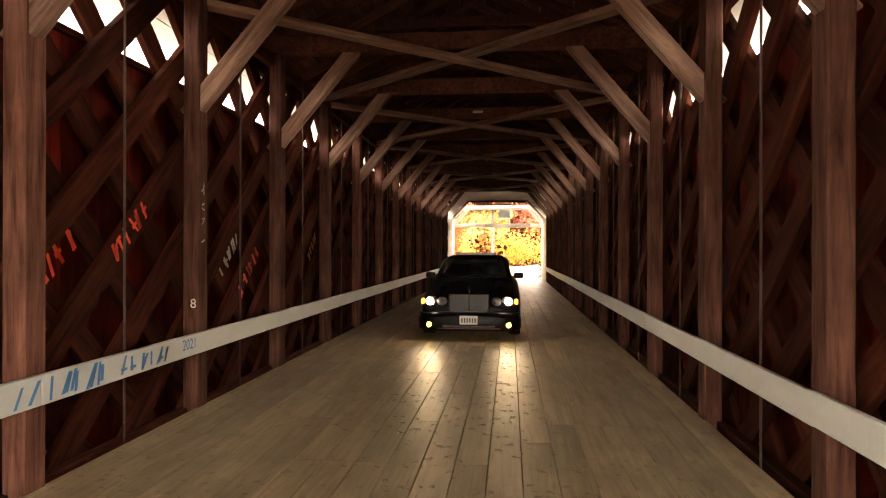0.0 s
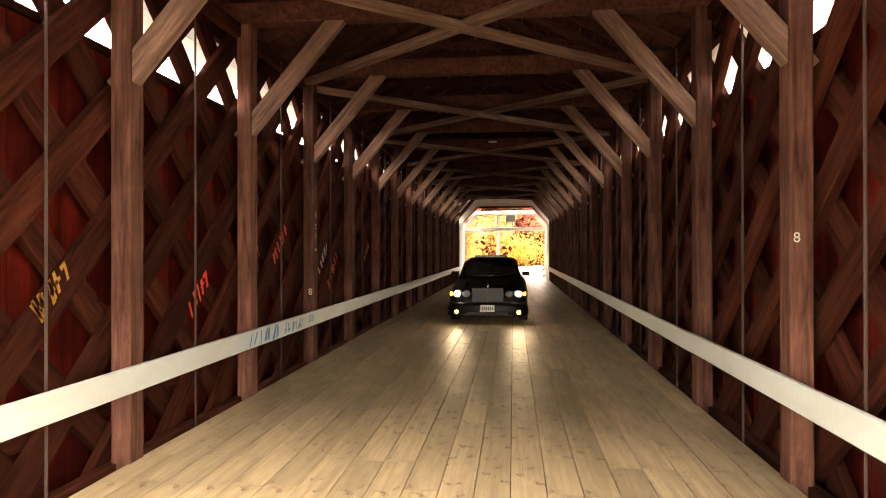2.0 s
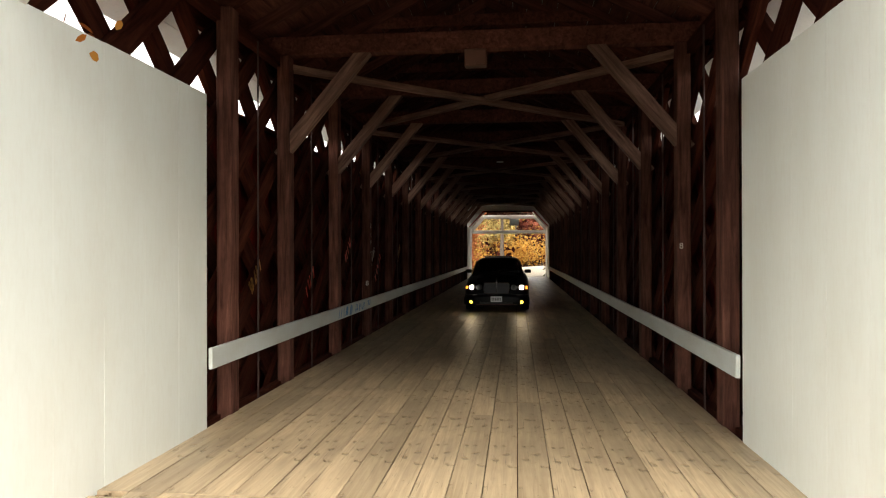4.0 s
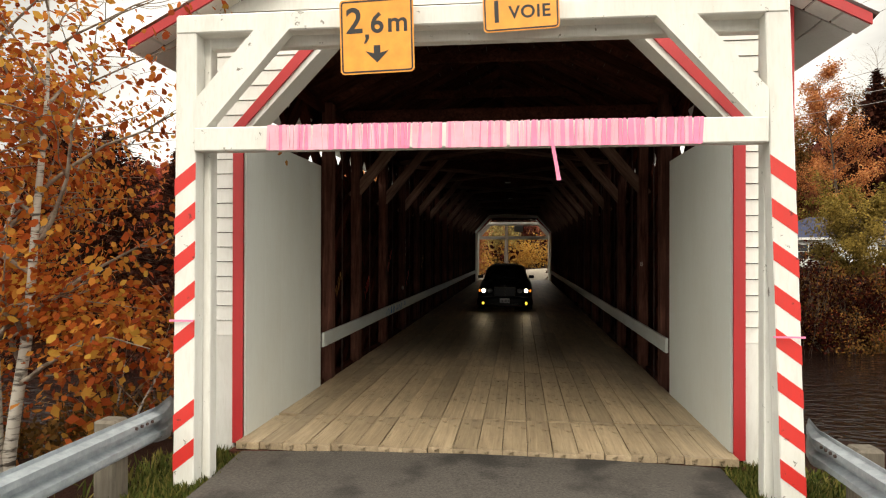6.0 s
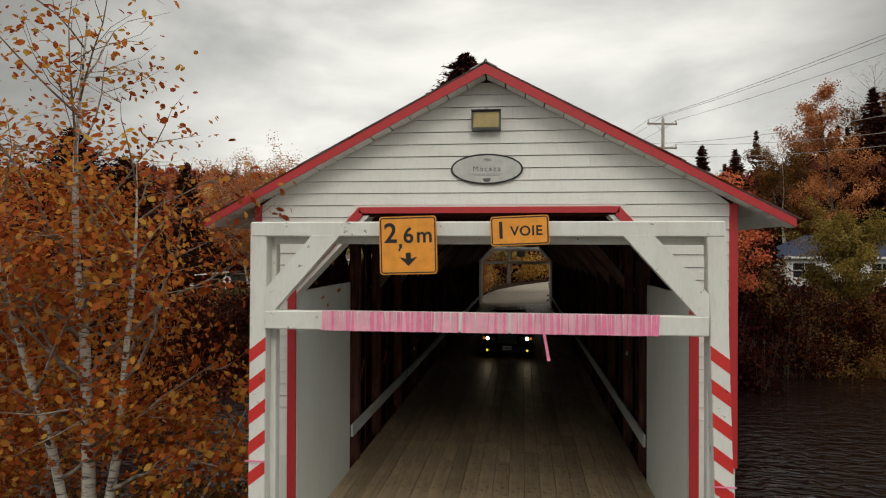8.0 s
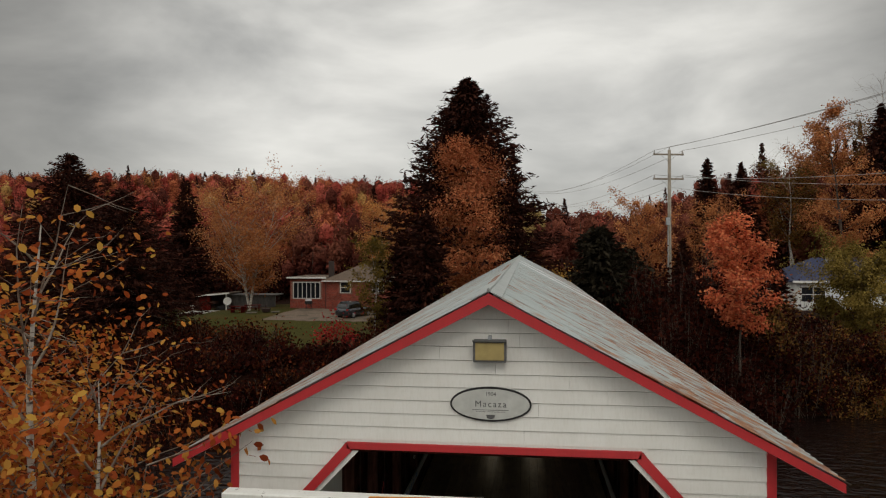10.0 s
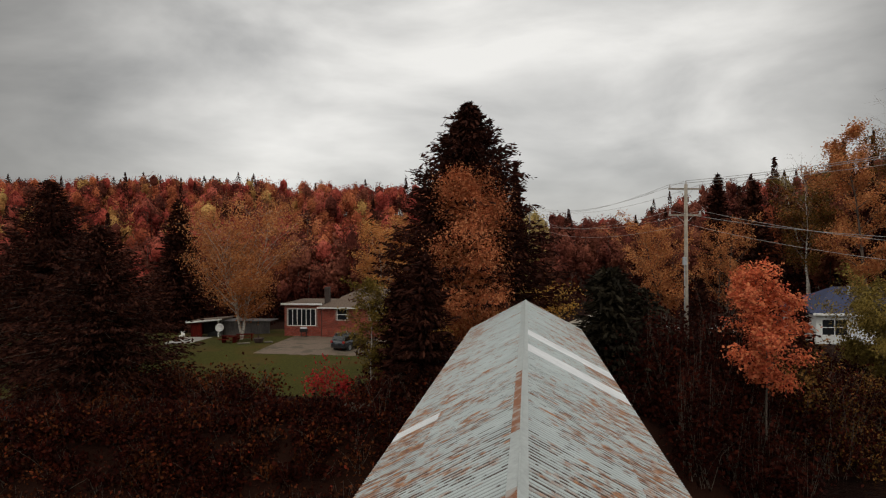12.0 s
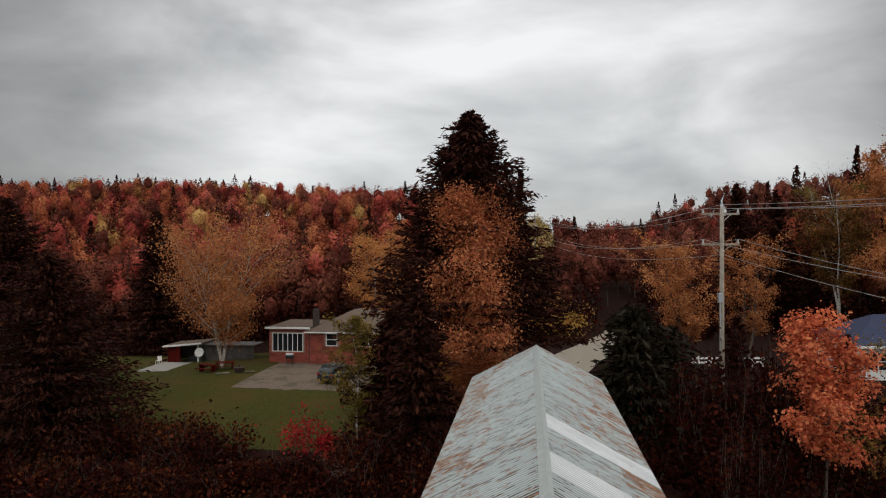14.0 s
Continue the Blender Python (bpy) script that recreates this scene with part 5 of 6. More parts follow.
LEAF_YELLOW = leafy("yellow_leaf", ((0.0, (0.4, 0.18, 0.04)), (0.5, (0.66, 0.36, 0.08)), (1.0, (0.74, 0.5, 0.14))), 0.6, 0.45)
LEAF_MAPLE = leafy("maple_leaf_coral", ((0.0, (0.34, 0.06, 0.03)), (0.5, (0.7, 0.17, 0.075)), (1.0, (0.76, 0.28, 0.12))))
LEAF_RED = leafy("red_leaf", ((0.0, (0.25, 0.012, 0.014)), (0.6, (0.5, 0.03, 0.035)), (1.0, (0.6, 0.08, 0.06))))
LEAF_OLIVE = leafy("olive_leaf", ((0.0, (0.08, 0.055, 0.012)), (0.5, (0.19, 0.13, 0.028)), (1.0, (0.3, 0.19, 0.04))))
LEAF_BANK = leafy("olive_rust_leaf", ((0.0, (0.05, 0.028, 0.008)), (0.5, (0.2, 0.1, 0.025)), (0.85, (0.34, 0.17, 0.045)), (1.0, (0.4, 0.08, 0.04))))
LEAF_BUSH = leafy("olive_bush_leaf", ((0.0, (0.1, 0.07, 0.015)), (0.5, (0.27, 0.19, 0.045)), (1.0, (0.4, 0.28, 0.07))))
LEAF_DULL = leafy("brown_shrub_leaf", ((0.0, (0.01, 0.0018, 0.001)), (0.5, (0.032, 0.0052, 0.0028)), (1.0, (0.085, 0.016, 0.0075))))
LEAF_SHORE = leafy("rusty_shrub_leaf", ((0.0, (0.018, 0.0045, 0.0022)), (0.5, (0.062, 0.018, 0.006)), (0.9, (0.19, 0.052, 0.016)), (1.0, (0.26, 0.035, 0.018))))
NEEDLE = leafy("spruce_needle", ((0.0, (0.014, 0.004, 0.0026)), (0.6, (0.038, 0.0112, 0.0068)), (1.0, (0.08, 0.026, 0.0145))), 0.8, 0.12)
NEEDLE_PINE = leafy("pine_needle", ((0.0, (0.01, 0.008, 0.005)), (0.6, (0.025, 0.02, 0.012)), (1.0, (0.048, 0.038, 0.022))), 0.7, 0.15)

# birches by the entry
broadleaf("birch_tree", "many-stemmed white birch with orange leaves by the entry", -5.5, 0.1, 7.7, 2.3, BARK_BIRCH, LEAF_NEAR, 11, 8600, 0.058, 0.11, 3, 0.24, 0.16, z=-1.0, fine=1.3, long=1.55, up=0.55, oval=True)
broadleaf("birch_tree", "white birch with sparse orange and yellow leaves", -7.3, 1.3, 8.2, 2.3, BARK_BIRCH, LEAF_NEAR, 23, 13500, 0.058, 0.09, 2, 0.16, 0.12, z=-1.6, fine=1.2, long=1.55, oval=True)
broadleaf("birch_tree", "young birch with orange leaves at the river edge", -9.5, 2.8, 7.4, 2.4, BARK_BIRCH, LEAF_NEAR, 31, 11000, 0.06, 0.07, 2, 0.1, 0.2, z=-2.4, fine=1.1, long=1.55, oval=True)
broadleaf("birch_sapling", "leaning birch sapling with orange leaves over the water", -4.9, 1.2, 3.2, 1.3, BARK_BIRCH, LEAF_NEAR, 37, 1500, 0.1, 0.03, 2, 0.15, 0.0, z=-1.3, fine=1.0, lean=(0.25, 0.1))

# beyond the bridge
conifer("spruce_tree", "tall dark spruce towering beyond the bridge", -4.65, 51.2, 21.9, 11.0, NEEDLE, 3, 0.28, 0.46, low=0.25, power=0.78)
conifer("spruce_tree", "slim dark spruce beside the tall one", -1.3, 81.1, 21.0, 2.5, NEEDLE, 4, 0.5, 0.6, low=0.35)
broadleaf("maple_tree", "tall narrow tree with dense copper leaves", -4.0, 45.8, 14.8, 4.0, BARK_DARK, LEAF_TALL, 5, 60000, 0.12, 0.2, 1, 0.06, narrow=0.8, up=0.6, fine=1.6, fluff=0.11)
conifer("spruce_tree", "dense dark spruce on the river bank", -6.7, 40.4, 10.2, 3.9, NEEDLE, 6, 0.42, 0.45)
conifer("spruce_tree", "dense dark spruce on the river bank", -9.0, 43.5, 9.0, 4.2, NEEDLE, 7, 0.42, 0.45)
broadleaf("aspen_tree", "slim aspen with thinning olive leaves", -10.8, 42.0, 8.4, 2.0, BARK_BIRCH, LEAF_OLIVE, 8, 5200, 0.12, 0.07, 1, 0.2, up=0.8)
broadleaf("birch_tree", "spreading yellow birch with white limbs by the shed", -31.0, 66.2, 12.9, 7.0, BARK_BIRCH, LEAF_AMBER, 9, 25000, 0.14, 0.17, 3, 0.2, fine=1.6, up=0.6, fluff=0.05, white_limbs=True)
broadleaf("poplar_tree", "yellow-leaved tree behind the brick house", -18.3, 80.8, 12.4, 5.0, BARK_BIRCH, LEAF_GOLD, 10, 20000, 0.135, 0.17, 2, 0.2, fluff=0.07, white_limbs=True)
conifer("spruce_tree", "dark spruce behind the shed", -45.6, 79.3, 17.5, 5.6, NEEDLE, 12, 0.5, 0.6)
conifer("spruce_tree", "broad dark spruce at the lawn edge", -31.0, 41.5, 12.9, 9.0, NEEDLE, 13, 0.42, 0.36)
conifer("spruce_tree", "broad dark spruce at the lawn edge", -43.0, 52.0, 17.5, 10.5, NEEDLE, 14, 0.45, 0.38)
broadleaf("maple_tree", "coral orange maple on the river bank", 13.7, 35.8, 13.4, 2.2, BARK_DARK, LEAF_MAPLE, 15, 8500, 0.14, 0.12, 1, 0.5, up=0.1, fluff=0.09)
broadleaf("maple_tree", "small orange maple beside the shrubs", 17.6, 40.0, 5.6, 2.1, BARK_DARK, LEAF_BANK, 16, 2200, 0.14, 0.08, 2, 0.35)
conifer("pine_tree", "bushy young pine beside the bridge end", 5.6, 42.0, 8.6, 3.6, NEEDLE_PINE, 17, 0.36, 0.5, power=0.55)
conifer("pine_tree", "bushy young pine beside the road", 8.2, 45.5, 7.4, 3.4, NEEDLE_PINE, 18, 0.36, 0.5, power=0.55)
conifer("pine_tree", "small dark pine by the utility pole", 12.3, 45.5, 8.0, 2.2, NEEDLE, 19, 0.4, 0.45)
broadleaf("poplar_tree", "golden tree behind the utility pole", 14.9, 69.5, 10.9, 4.2, BARK_DARK, LEAF_AMBER, 20, 14000, 0.13, 0.16, 2, 0.2, fluff=0.05)
broadleaf("poplar_tree", "golden tree behind the utility pole", 20.8, 71.0, 11.2, 3.6, BARK_DARK, LEAF_AMBER, 21, 9000, 0.13, 0.16, 2, 0.2, fluff=0.05)
conifer("spruce_tree", "dark pointed spruce on the slope", 27.2, 96.1, 19.5, 4.4, NEEDLE, 22, 0.6, 0.65)
conifer("spruce_tree", "dark spruce on the slope", 30.8, 92.0, 18.0, 5.0, NEEDLE, 24, 0.6, 0.65, gap=0.2)
broadleaf("willow_bush", "rounded olive bush before the white house", 25.4, 47.0, 6.6, 3.8, BARK_DARK, LEAF_BUSH, 25, 24000, 0.13, 0.07, 5, 0.03, fine=0.8)
conifer("spruce_tree", "small spruce beside the white house", 20.9, 50.5, 6.0, 1.8, NEEDLE, 26, 0.36, 0.4)
broadleaf("larch_tree", "tall amber orange larch beyond the white house", 33.5, 66.0, 20.5, 4.4, BARK_DARK, LEAF_AMBER, 27, 24000, 0.14, 0.2, 1, 0.05, narrow=1.0, up=0.35)
conifer("spruce_tree", "tall dark spruce on the wooded slope", 41.5, 76.0, 22.5, 6.0, NEEDLE, 28, 0.55, 0.6)
for i, (x, y, h, r, mat, bare) in enumerate(((31.5, 76.0, 16.0, 4.0, LEAF_BANK, 0.15), (39.5, 92.5, 19.5, 5.0, LEAF_OLIVE, 0.25), (35.0, 84.0, 18.0, 4.2, LEAF_SHORE, 0.3), (47.0, 88.0, 26.5, 5.6, LEAF_BANK, 0.3), (44.0, 70.0, 17.0, 4.5, LEAF_SHORE, 0.1), (53.0, 86.0, 27.0, 5.6, LEAF_SHORE, 0.05))):
    broadleaf("birch_tree", "tall pale-stemmed tree on the wooded slope, half bare", x, y, h, r, BARK_BIRCH, mat, 40 + i, 12000, 0.15, 0.17, 1, 0.35, bare, "slope trees")

# undergrowth on the banks
rs = np.random.RandomState(5)
spots = []
for _ in range(420):
    x = rs.uniform(-46, 44)
    shore = 33.5 + 0.2 * max(-25, min(25, x))
    y = shore + rs.uniform(2.0, 9 if x < 0 else 14)
    if abs(x) < 4.2 or (x < -11 and y > shore + 7.5) or (x > 18 and y > shore + 6):
        continue
    spots.append((x, y, rs.uniform(1.0, 2.6) * (0.6 if x < -11 else 1), rs.uniform(1.0, 2.0)))
for _ in range(70):
    x, y = rs.uniform(-36, -17.5), rs.uniform(38.5, 42.5)
    spots.append((x, y, rs.uniform(1.0, 2.0), rs.uniform(1.0, 1.8)))
spots += [(x, 31.2 + 0.2 * max(-25, x) + rs.uniform(0, 2.8), rs.uniform(1.3, 2.1), rs.uniform(1.0, 1.7)) for x in rs.uniform(-34, -4.5, 130)]
rs.shuffle(spots)
spots = [tuple(p) for p in spots]
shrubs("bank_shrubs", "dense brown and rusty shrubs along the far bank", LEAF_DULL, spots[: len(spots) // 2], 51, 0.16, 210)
shrubs("shore_shrubs", "rust and olive shrubs at the water edge", LEAF_SHORE, spots[len(spots) // 2:], 52, 0.15, 210)
spots = [(rs.uniform(5, 40), rs.uniform(39.5, 57), rs.uniform(1.8, 4.2), rs.uniform(1.5, 2.6)) for _ in range(170)]
spots = [(p[0], p[1], p[2] * (0.5 if p[1] > 46 else 1) if p[0] < 19 else p[2] * 0.25, p[3]) for p in spots if p[1] > 37.5 + 0.2 * min(25, p[0])]
spots += [(rs.uniform(9.5, 19), rs.uniform(35.6, 37.6), rs.uniform(2.2, 3.6), rs.uniform(1.2, 2.0)) for _ in range(1)]
spots += [(rs.uniform(7, 20), rs.uniform(38.6, 42.5), rs.uniform(3.0, 5.2), rs.uniform(1.4, 2.2)) for _ in range(60)]
spots += [(rs.uniform(8, 14), rs.uniform(39.6, 42.8), rs.uniform(4.2, 5.8), rs.uniform(1.4, 2.0)) for _ in range(28)]
spots += [(rs.uniform(8.5, 15), rs.uniform(33.5, 36.5), rs.uniform(3.0, 4.8), rs.uniform(1.2, 1.8)) for _ in range(40)]
spots += [(x, 35.0 + 0.2 * max(-25, min(25, x)) + rs.uniform(0, 4.5), rs.uniform(0.7, 1.5), rs.uniform(0.8, 1.5)) for x in rs.uniform(-40, 48, 230) if abs(x) > 4]
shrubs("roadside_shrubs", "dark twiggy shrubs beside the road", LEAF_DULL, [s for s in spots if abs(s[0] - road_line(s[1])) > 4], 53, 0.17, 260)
shrubs("olive_bank_shrubs", "rusty and olive shrubs below the white house", LEAF_BANK, [(rs.uniform(18, 46), rs.uniform(38.8, 42.8), rs.uniform(1.2, 2.3), rs.uniform(1.0, 1.8)) for _ in range(110)], 59, 0.11, 330)
shrubs("red_bush", "small bush with vivid red leaves on the bank", LEAF_RED, [(-13.6, 41.6, 2.4, 1.3), (-14.9, 42.3, 1.9, 1.1), (-12.6, 41.4, 1.6, 0.8)], 54, 0.14, 380)
spots = [(rs.uniform(-12, -3.6), rs.uniform(-2.5, 3.5), rs.uniform(0.4, 0.9), rs.uniform(0.5, 0.9)) for _ in range(44)]
shrubs("bank_brambles", "brambles and saplings with red and yellow leaves on the near bank", LEAF_BANK, spots, 55, 0.07, 200)


# ---- far woods on the hills ----
def clump_template():
    """A small faceted ball, vertices and triangles, that is bent into each clump of leaves."""
    bm = bmesh.new()
    bmesh.ops.create_icosphere(bm, subdivisions=1, radius=1)
    bm.verts.ensure_lookup_table()
    vs, fs = np.array([tuple(v.co) for v in bm.verts]), np.array([[v.index for v in f.verts] for f in bm.faces])
    bm.free()
    return vs, fs


CLUMP_V, CLUMP_F = clump_template()


def woods(name, label, mat, count, seed, region, h, conif=False, wide=1.0):
    """Distant canopy as one mesh: crowns of uneven leaf clumps, with loose leaves standing out all round them."""
    rs = np.random.RandomState(seed)
    cs, ns, vs, fs, base = [], [], [], [], 0
    tubes = Tubes(4)
    made = 0
    while made < count:
        x, y = rs.uniform(region[0], region[1]), rs.uniform(region[2], region[3])
        if abs(x) > 0.8 * abs(y) + 25 or (y < 112 and abs(x - road_line(y)) < 6):
            continue
        made += 1
        z, hh = ground_z(x, y), h * rs.uniform(0.7, 1.2)
        if conif:
            n = 300
            f = rs.uniform(0, 1, n) ** 0.7
            rad = hh * 0.2 * wide * (1 - f) * rs.uniform(0.4, 1.1, n)
            az = rs.uniform(0, 2 * np.pi, n)
            cs.append(np.stack([x + rad * np.cos(az), y + rad * np.sin(az), z + hh * (0.06 + 0.94 * f)], 1))
            ns.append(np.stack([np.cos(az), np.sin(az), np.full(n, 0.5)], 1))
            continue
        w = hh * rs.uniform(0.2, 0.3) * wide
        size, centre = np.array((w, w, hh * 0.4)), np.array((x, y, z + hh * 0.54))
        lobes = 3
        for k in range(lobes):
            off = rs.normal(size=3) * (0.4, 0.4, 0.1) + (0, 0, (k - 1) * 0.42)
            reach = rs.uniform(0.46, 0.66)
            jag = 1 + rs.uniform(-0.16, 0.12, len(CLUMP_V))[:, None]
            vs.append((CLUMP_V * jag * reach * 0.7 + off) * size + centre)
            fs.append(CLUMP_F + base)
            base += len(CLUMP_V)
            n = 92
            p = rs.normal(size=(n, 3)) - (0, 0.4, -0.2)
            p /= np.linalg.norm(p, axis=1)[:, None]
            cs.append((p * reach * rs.uniform(0.7, 1.12, n)[:, None] + off) * size + centre)
            ns.append(p)
        tubes.add([(x, y, z - 0.5), (x + rs.normal() * 0.4, y, z + hh * 0.8)], [0.12, 0.03])
    v, q = leaf_quads(np.concatenate(cs), 0.42 if not conif else 0.34, rs, 1.3 if not conif else 2.4, 0.2, out=np.concatenate(ns))
    if conif:
        thing(name, label, "forest", kind="stuff", mesh=mesh_np(name, v, q, mat))
        return
    me = mesh_np(name, np.concatenate(vs), np.concatenate(fs), mat)
    me.shade_smooth()
    ob = thing(name, label, "forest", kind="stuff", mesh=me)
    part("loose_leaves", mesh_np("loose_leaves", v, q, mat), None, ob, "loose leaves round the crowns")
    part("stems", tubes.mesh("stems", BARK_DARK), None, ob, "dim stems between the crowns")


def wood_leaf(name, dark, mid, light):
    """Canopy seen from far: leaves of near tone, whole crowns that differ from their neighbours."""
    m, n, l, b = mat_base(name)
    crown = noise_node(n, l, mapped(n, l, (0.11, 0.11, 0.11)), 1.0, 2, 0.5)
    col = ramp(n, l, crown, (0.36, dark), (0.5, mid), (0.64, light))
    hsv, mr = n.new("ShaderNodeHueSaturation"), n.new("ShaderNodeMapRange")
    mr.inputs["To Min"].default_value, mr.inputs["To Max"].default_value = 0.72, 1.25
    l.new(random_of(n, True), mr.inputs["Value"])
    l.new(mr.outputs["Result"], hsv.inputs["Value"])
    l.new(col, hsv.inputs["Color"])
    # leaf clusters, and the shade of the gaps between them put into the colour
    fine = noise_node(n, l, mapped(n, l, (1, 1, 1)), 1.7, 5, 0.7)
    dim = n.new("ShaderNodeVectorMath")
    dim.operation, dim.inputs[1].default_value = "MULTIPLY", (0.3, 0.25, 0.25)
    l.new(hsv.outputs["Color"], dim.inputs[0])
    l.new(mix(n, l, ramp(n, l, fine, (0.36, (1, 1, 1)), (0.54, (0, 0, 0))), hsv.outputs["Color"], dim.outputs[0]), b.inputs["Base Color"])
    bump(n, l, fine, b, 1.0, 0.7)
    b.inputs["Roughness"].default_value, b.inputs["Specular IOR Level"].default_value = 0.8, 0.05
    return m


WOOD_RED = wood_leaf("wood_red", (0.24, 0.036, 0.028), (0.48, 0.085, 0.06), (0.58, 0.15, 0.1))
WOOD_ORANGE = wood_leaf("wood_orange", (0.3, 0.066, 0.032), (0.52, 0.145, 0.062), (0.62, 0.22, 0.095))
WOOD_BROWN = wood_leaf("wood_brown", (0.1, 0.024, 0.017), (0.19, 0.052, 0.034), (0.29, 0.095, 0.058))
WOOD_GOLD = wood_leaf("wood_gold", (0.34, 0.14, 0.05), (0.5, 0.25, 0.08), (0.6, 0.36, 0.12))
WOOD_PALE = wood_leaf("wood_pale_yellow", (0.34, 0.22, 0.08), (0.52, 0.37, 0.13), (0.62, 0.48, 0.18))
far = (-260, -14, 92, 330)
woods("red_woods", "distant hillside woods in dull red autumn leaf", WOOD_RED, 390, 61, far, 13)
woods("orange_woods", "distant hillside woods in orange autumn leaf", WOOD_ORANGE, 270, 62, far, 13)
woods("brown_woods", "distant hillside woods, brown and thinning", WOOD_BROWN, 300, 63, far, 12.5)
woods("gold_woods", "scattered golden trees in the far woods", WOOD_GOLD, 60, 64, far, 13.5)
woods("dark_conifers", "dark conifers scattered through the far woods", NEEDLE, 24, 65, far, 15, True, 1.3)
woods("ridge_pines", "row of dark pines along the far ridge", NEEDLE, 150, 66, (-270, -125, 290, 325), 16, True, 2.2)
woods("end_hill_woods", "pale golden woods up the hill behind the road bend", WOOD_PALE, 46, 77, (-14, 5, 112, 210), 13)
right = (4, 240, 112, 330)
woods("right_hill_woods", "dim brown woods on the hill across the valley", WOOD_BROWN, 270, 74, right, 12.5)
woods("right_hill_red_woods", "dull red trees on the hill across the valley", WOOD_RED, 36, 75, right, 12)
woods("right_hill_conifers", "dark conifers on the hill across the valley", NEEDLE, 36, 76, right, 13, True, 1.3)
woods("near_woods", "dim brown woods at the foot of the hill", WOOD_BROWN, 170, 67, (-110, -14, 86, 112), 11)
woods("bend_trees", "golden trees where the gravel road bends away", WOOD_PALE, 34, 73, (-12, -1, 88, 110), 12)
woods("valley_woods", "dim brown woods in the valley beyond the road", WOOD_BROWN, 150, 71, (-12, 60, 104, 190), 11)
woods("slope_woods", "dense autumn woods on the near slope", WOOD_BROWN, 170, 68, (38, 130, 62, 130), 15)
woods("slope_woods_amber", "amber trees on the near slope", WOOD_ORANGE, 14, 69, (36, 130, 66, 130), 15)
woods("slope_conifers", "dark conifers on the near slope", NEEDLE, 80, 70, (34, 130, 66, 130), 18, True)
rs = np.random.RandomState(8)
spots = [(rs.uniform(-110, -8), rs.uniform(82, 98), rs.uniform(2.5, 4.5), rs.uniform(2.5, 4)) for _ in range(150)]
spots += [(rs.uniform(-6, 60), rs.uniform(84, 125), rs.uniform(2.5, 4.5), rs.uniform(2.5, 4)) for _ in range(130)]
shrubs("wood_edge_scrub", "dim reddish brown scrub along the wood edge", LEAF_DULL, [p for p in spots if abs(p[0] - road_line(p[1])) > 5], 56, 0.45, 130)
spots = [(rs.uniform(-9, -3.6), rs.uniform(53, 80), rs.uniform(1.5, 3.2), rs.uniform(1.2, 2)) for _ in range(40)]
shrubs("golden_scrub", "golden and yellow scrub beside the gravel road", LEAF_YELLOW, spots, 57, 0.16, 300)
spots = [(rs.uniform(-7, 6), rs.uniform(86, 97), rs.uniform(2.5, 4.2), rs.uniform(1.5, 2.5)) for _ in range(26)]
shrubs("amber_thicket", "yellow thicket where the gravel road bends away", LEAF_YELLOW, [p for p in spots if p[0] < road_line(p[1]) - 4], 58, 0.2, 380)


# ---- guard rails by the entry ----
def w_beam(length):
    """A steel W-beam along local y."""
    prof = [(0.0, -0.155), (0.0, -0.125), (0.075, -0.1), (0.075, -0.05), (0.005, -0.02), (0.005, 0.02), (0.075, 0.05), (0.075, 0.1), (0.0, 0.125), (0.0, 0.155)]
    back = [(x - 0.006, z) for x, z in reversed(prof)]
    return prism(bmesh.new(), prof + back, "y", 0, length)


RAILSTEEL = speckled("weathered_galvanised_steel", (0.2, 0.23, 0.25), (0.35, 0.39, 0.42), 9, 0.5, (0.2, 0.17, 0.14), 0.1, 0.002)


def guard_rail(x, s, y_end, z):
    rail = thing("guard_rail", "galvanised steel guard rail on timber posts beside the road", "guard rail", "road guard rails")
    m = pose(x, y_end, z) @ Matrix.Diagonal((-s, -1, 1, 1))
    bm = w_beam(14)
    if s < 0:
        bmesh.ops.reverse_faces(bm, faces=bm.faces)
    part("w_beam", bm, RAILSTEEL, rail, m=m)
    # end shoe: the waves flatten out and flare into a rounded tail
    tip = bmesh.new()
    prof = [(0.0, -0.155), (0.0, -0.125), (0.075, -0.1), (0.075, -0.05), (0.005, -0.02), (0.005, 0.02), (0.075, 0.05), (0.075, 0.1), (0.0, 0.125), (0.0, 0.155)]
    rows = []
    for k in range(7):
        f = k / 6
        tall = 1 + 0.25 * math.sin(math.pi * min(1, f * 0.75)) - 0.75 * max(0.0, f - 0.72) / 0.28
        rows.append([tip.verts.new((px * (1 - f) + 0.012 + 0.1 * f * f * -1, -0.55 * f + 0.1, pz * tall)) for px, pz in prof])
    for a, b in zip(rows, rows[1:]):
        for j in range(len(prof) - 1):
            tip.faces.new((a[j], a[j + 1], b[j + 1], b[j]))
    bmesh.ops.solidify(tip, geom=tip.faces[:], thickness=0.005)
    part("end_shoe", tip, RAILSTEEL, rail, "flared steel end shoe", m=m)
    for k in range(4):
        part("splice_bolt", cyl(bmesh.new(), (x - s * 0.07, y_end - 0.25 - 0.08 * k, z + 0.075), (x - s * 0.09, y_end - 0.25 - 0.08 * k, z + 0.075), 0.014, n=8), IRON, rail)
    for k in range(5):
        yy = y_end - 0.55 - 2.4 * k
        part("post", box_bm(-0.1, 0.1, -0.1, 0.1, -1.0, 0.5, 0.02), POSTWOOD, rail, "weathered timber post", m=pose(x + s * 0.11, yy, z - 0.33, 0, 0, rng.uniform(-4, 4)))
    return rail


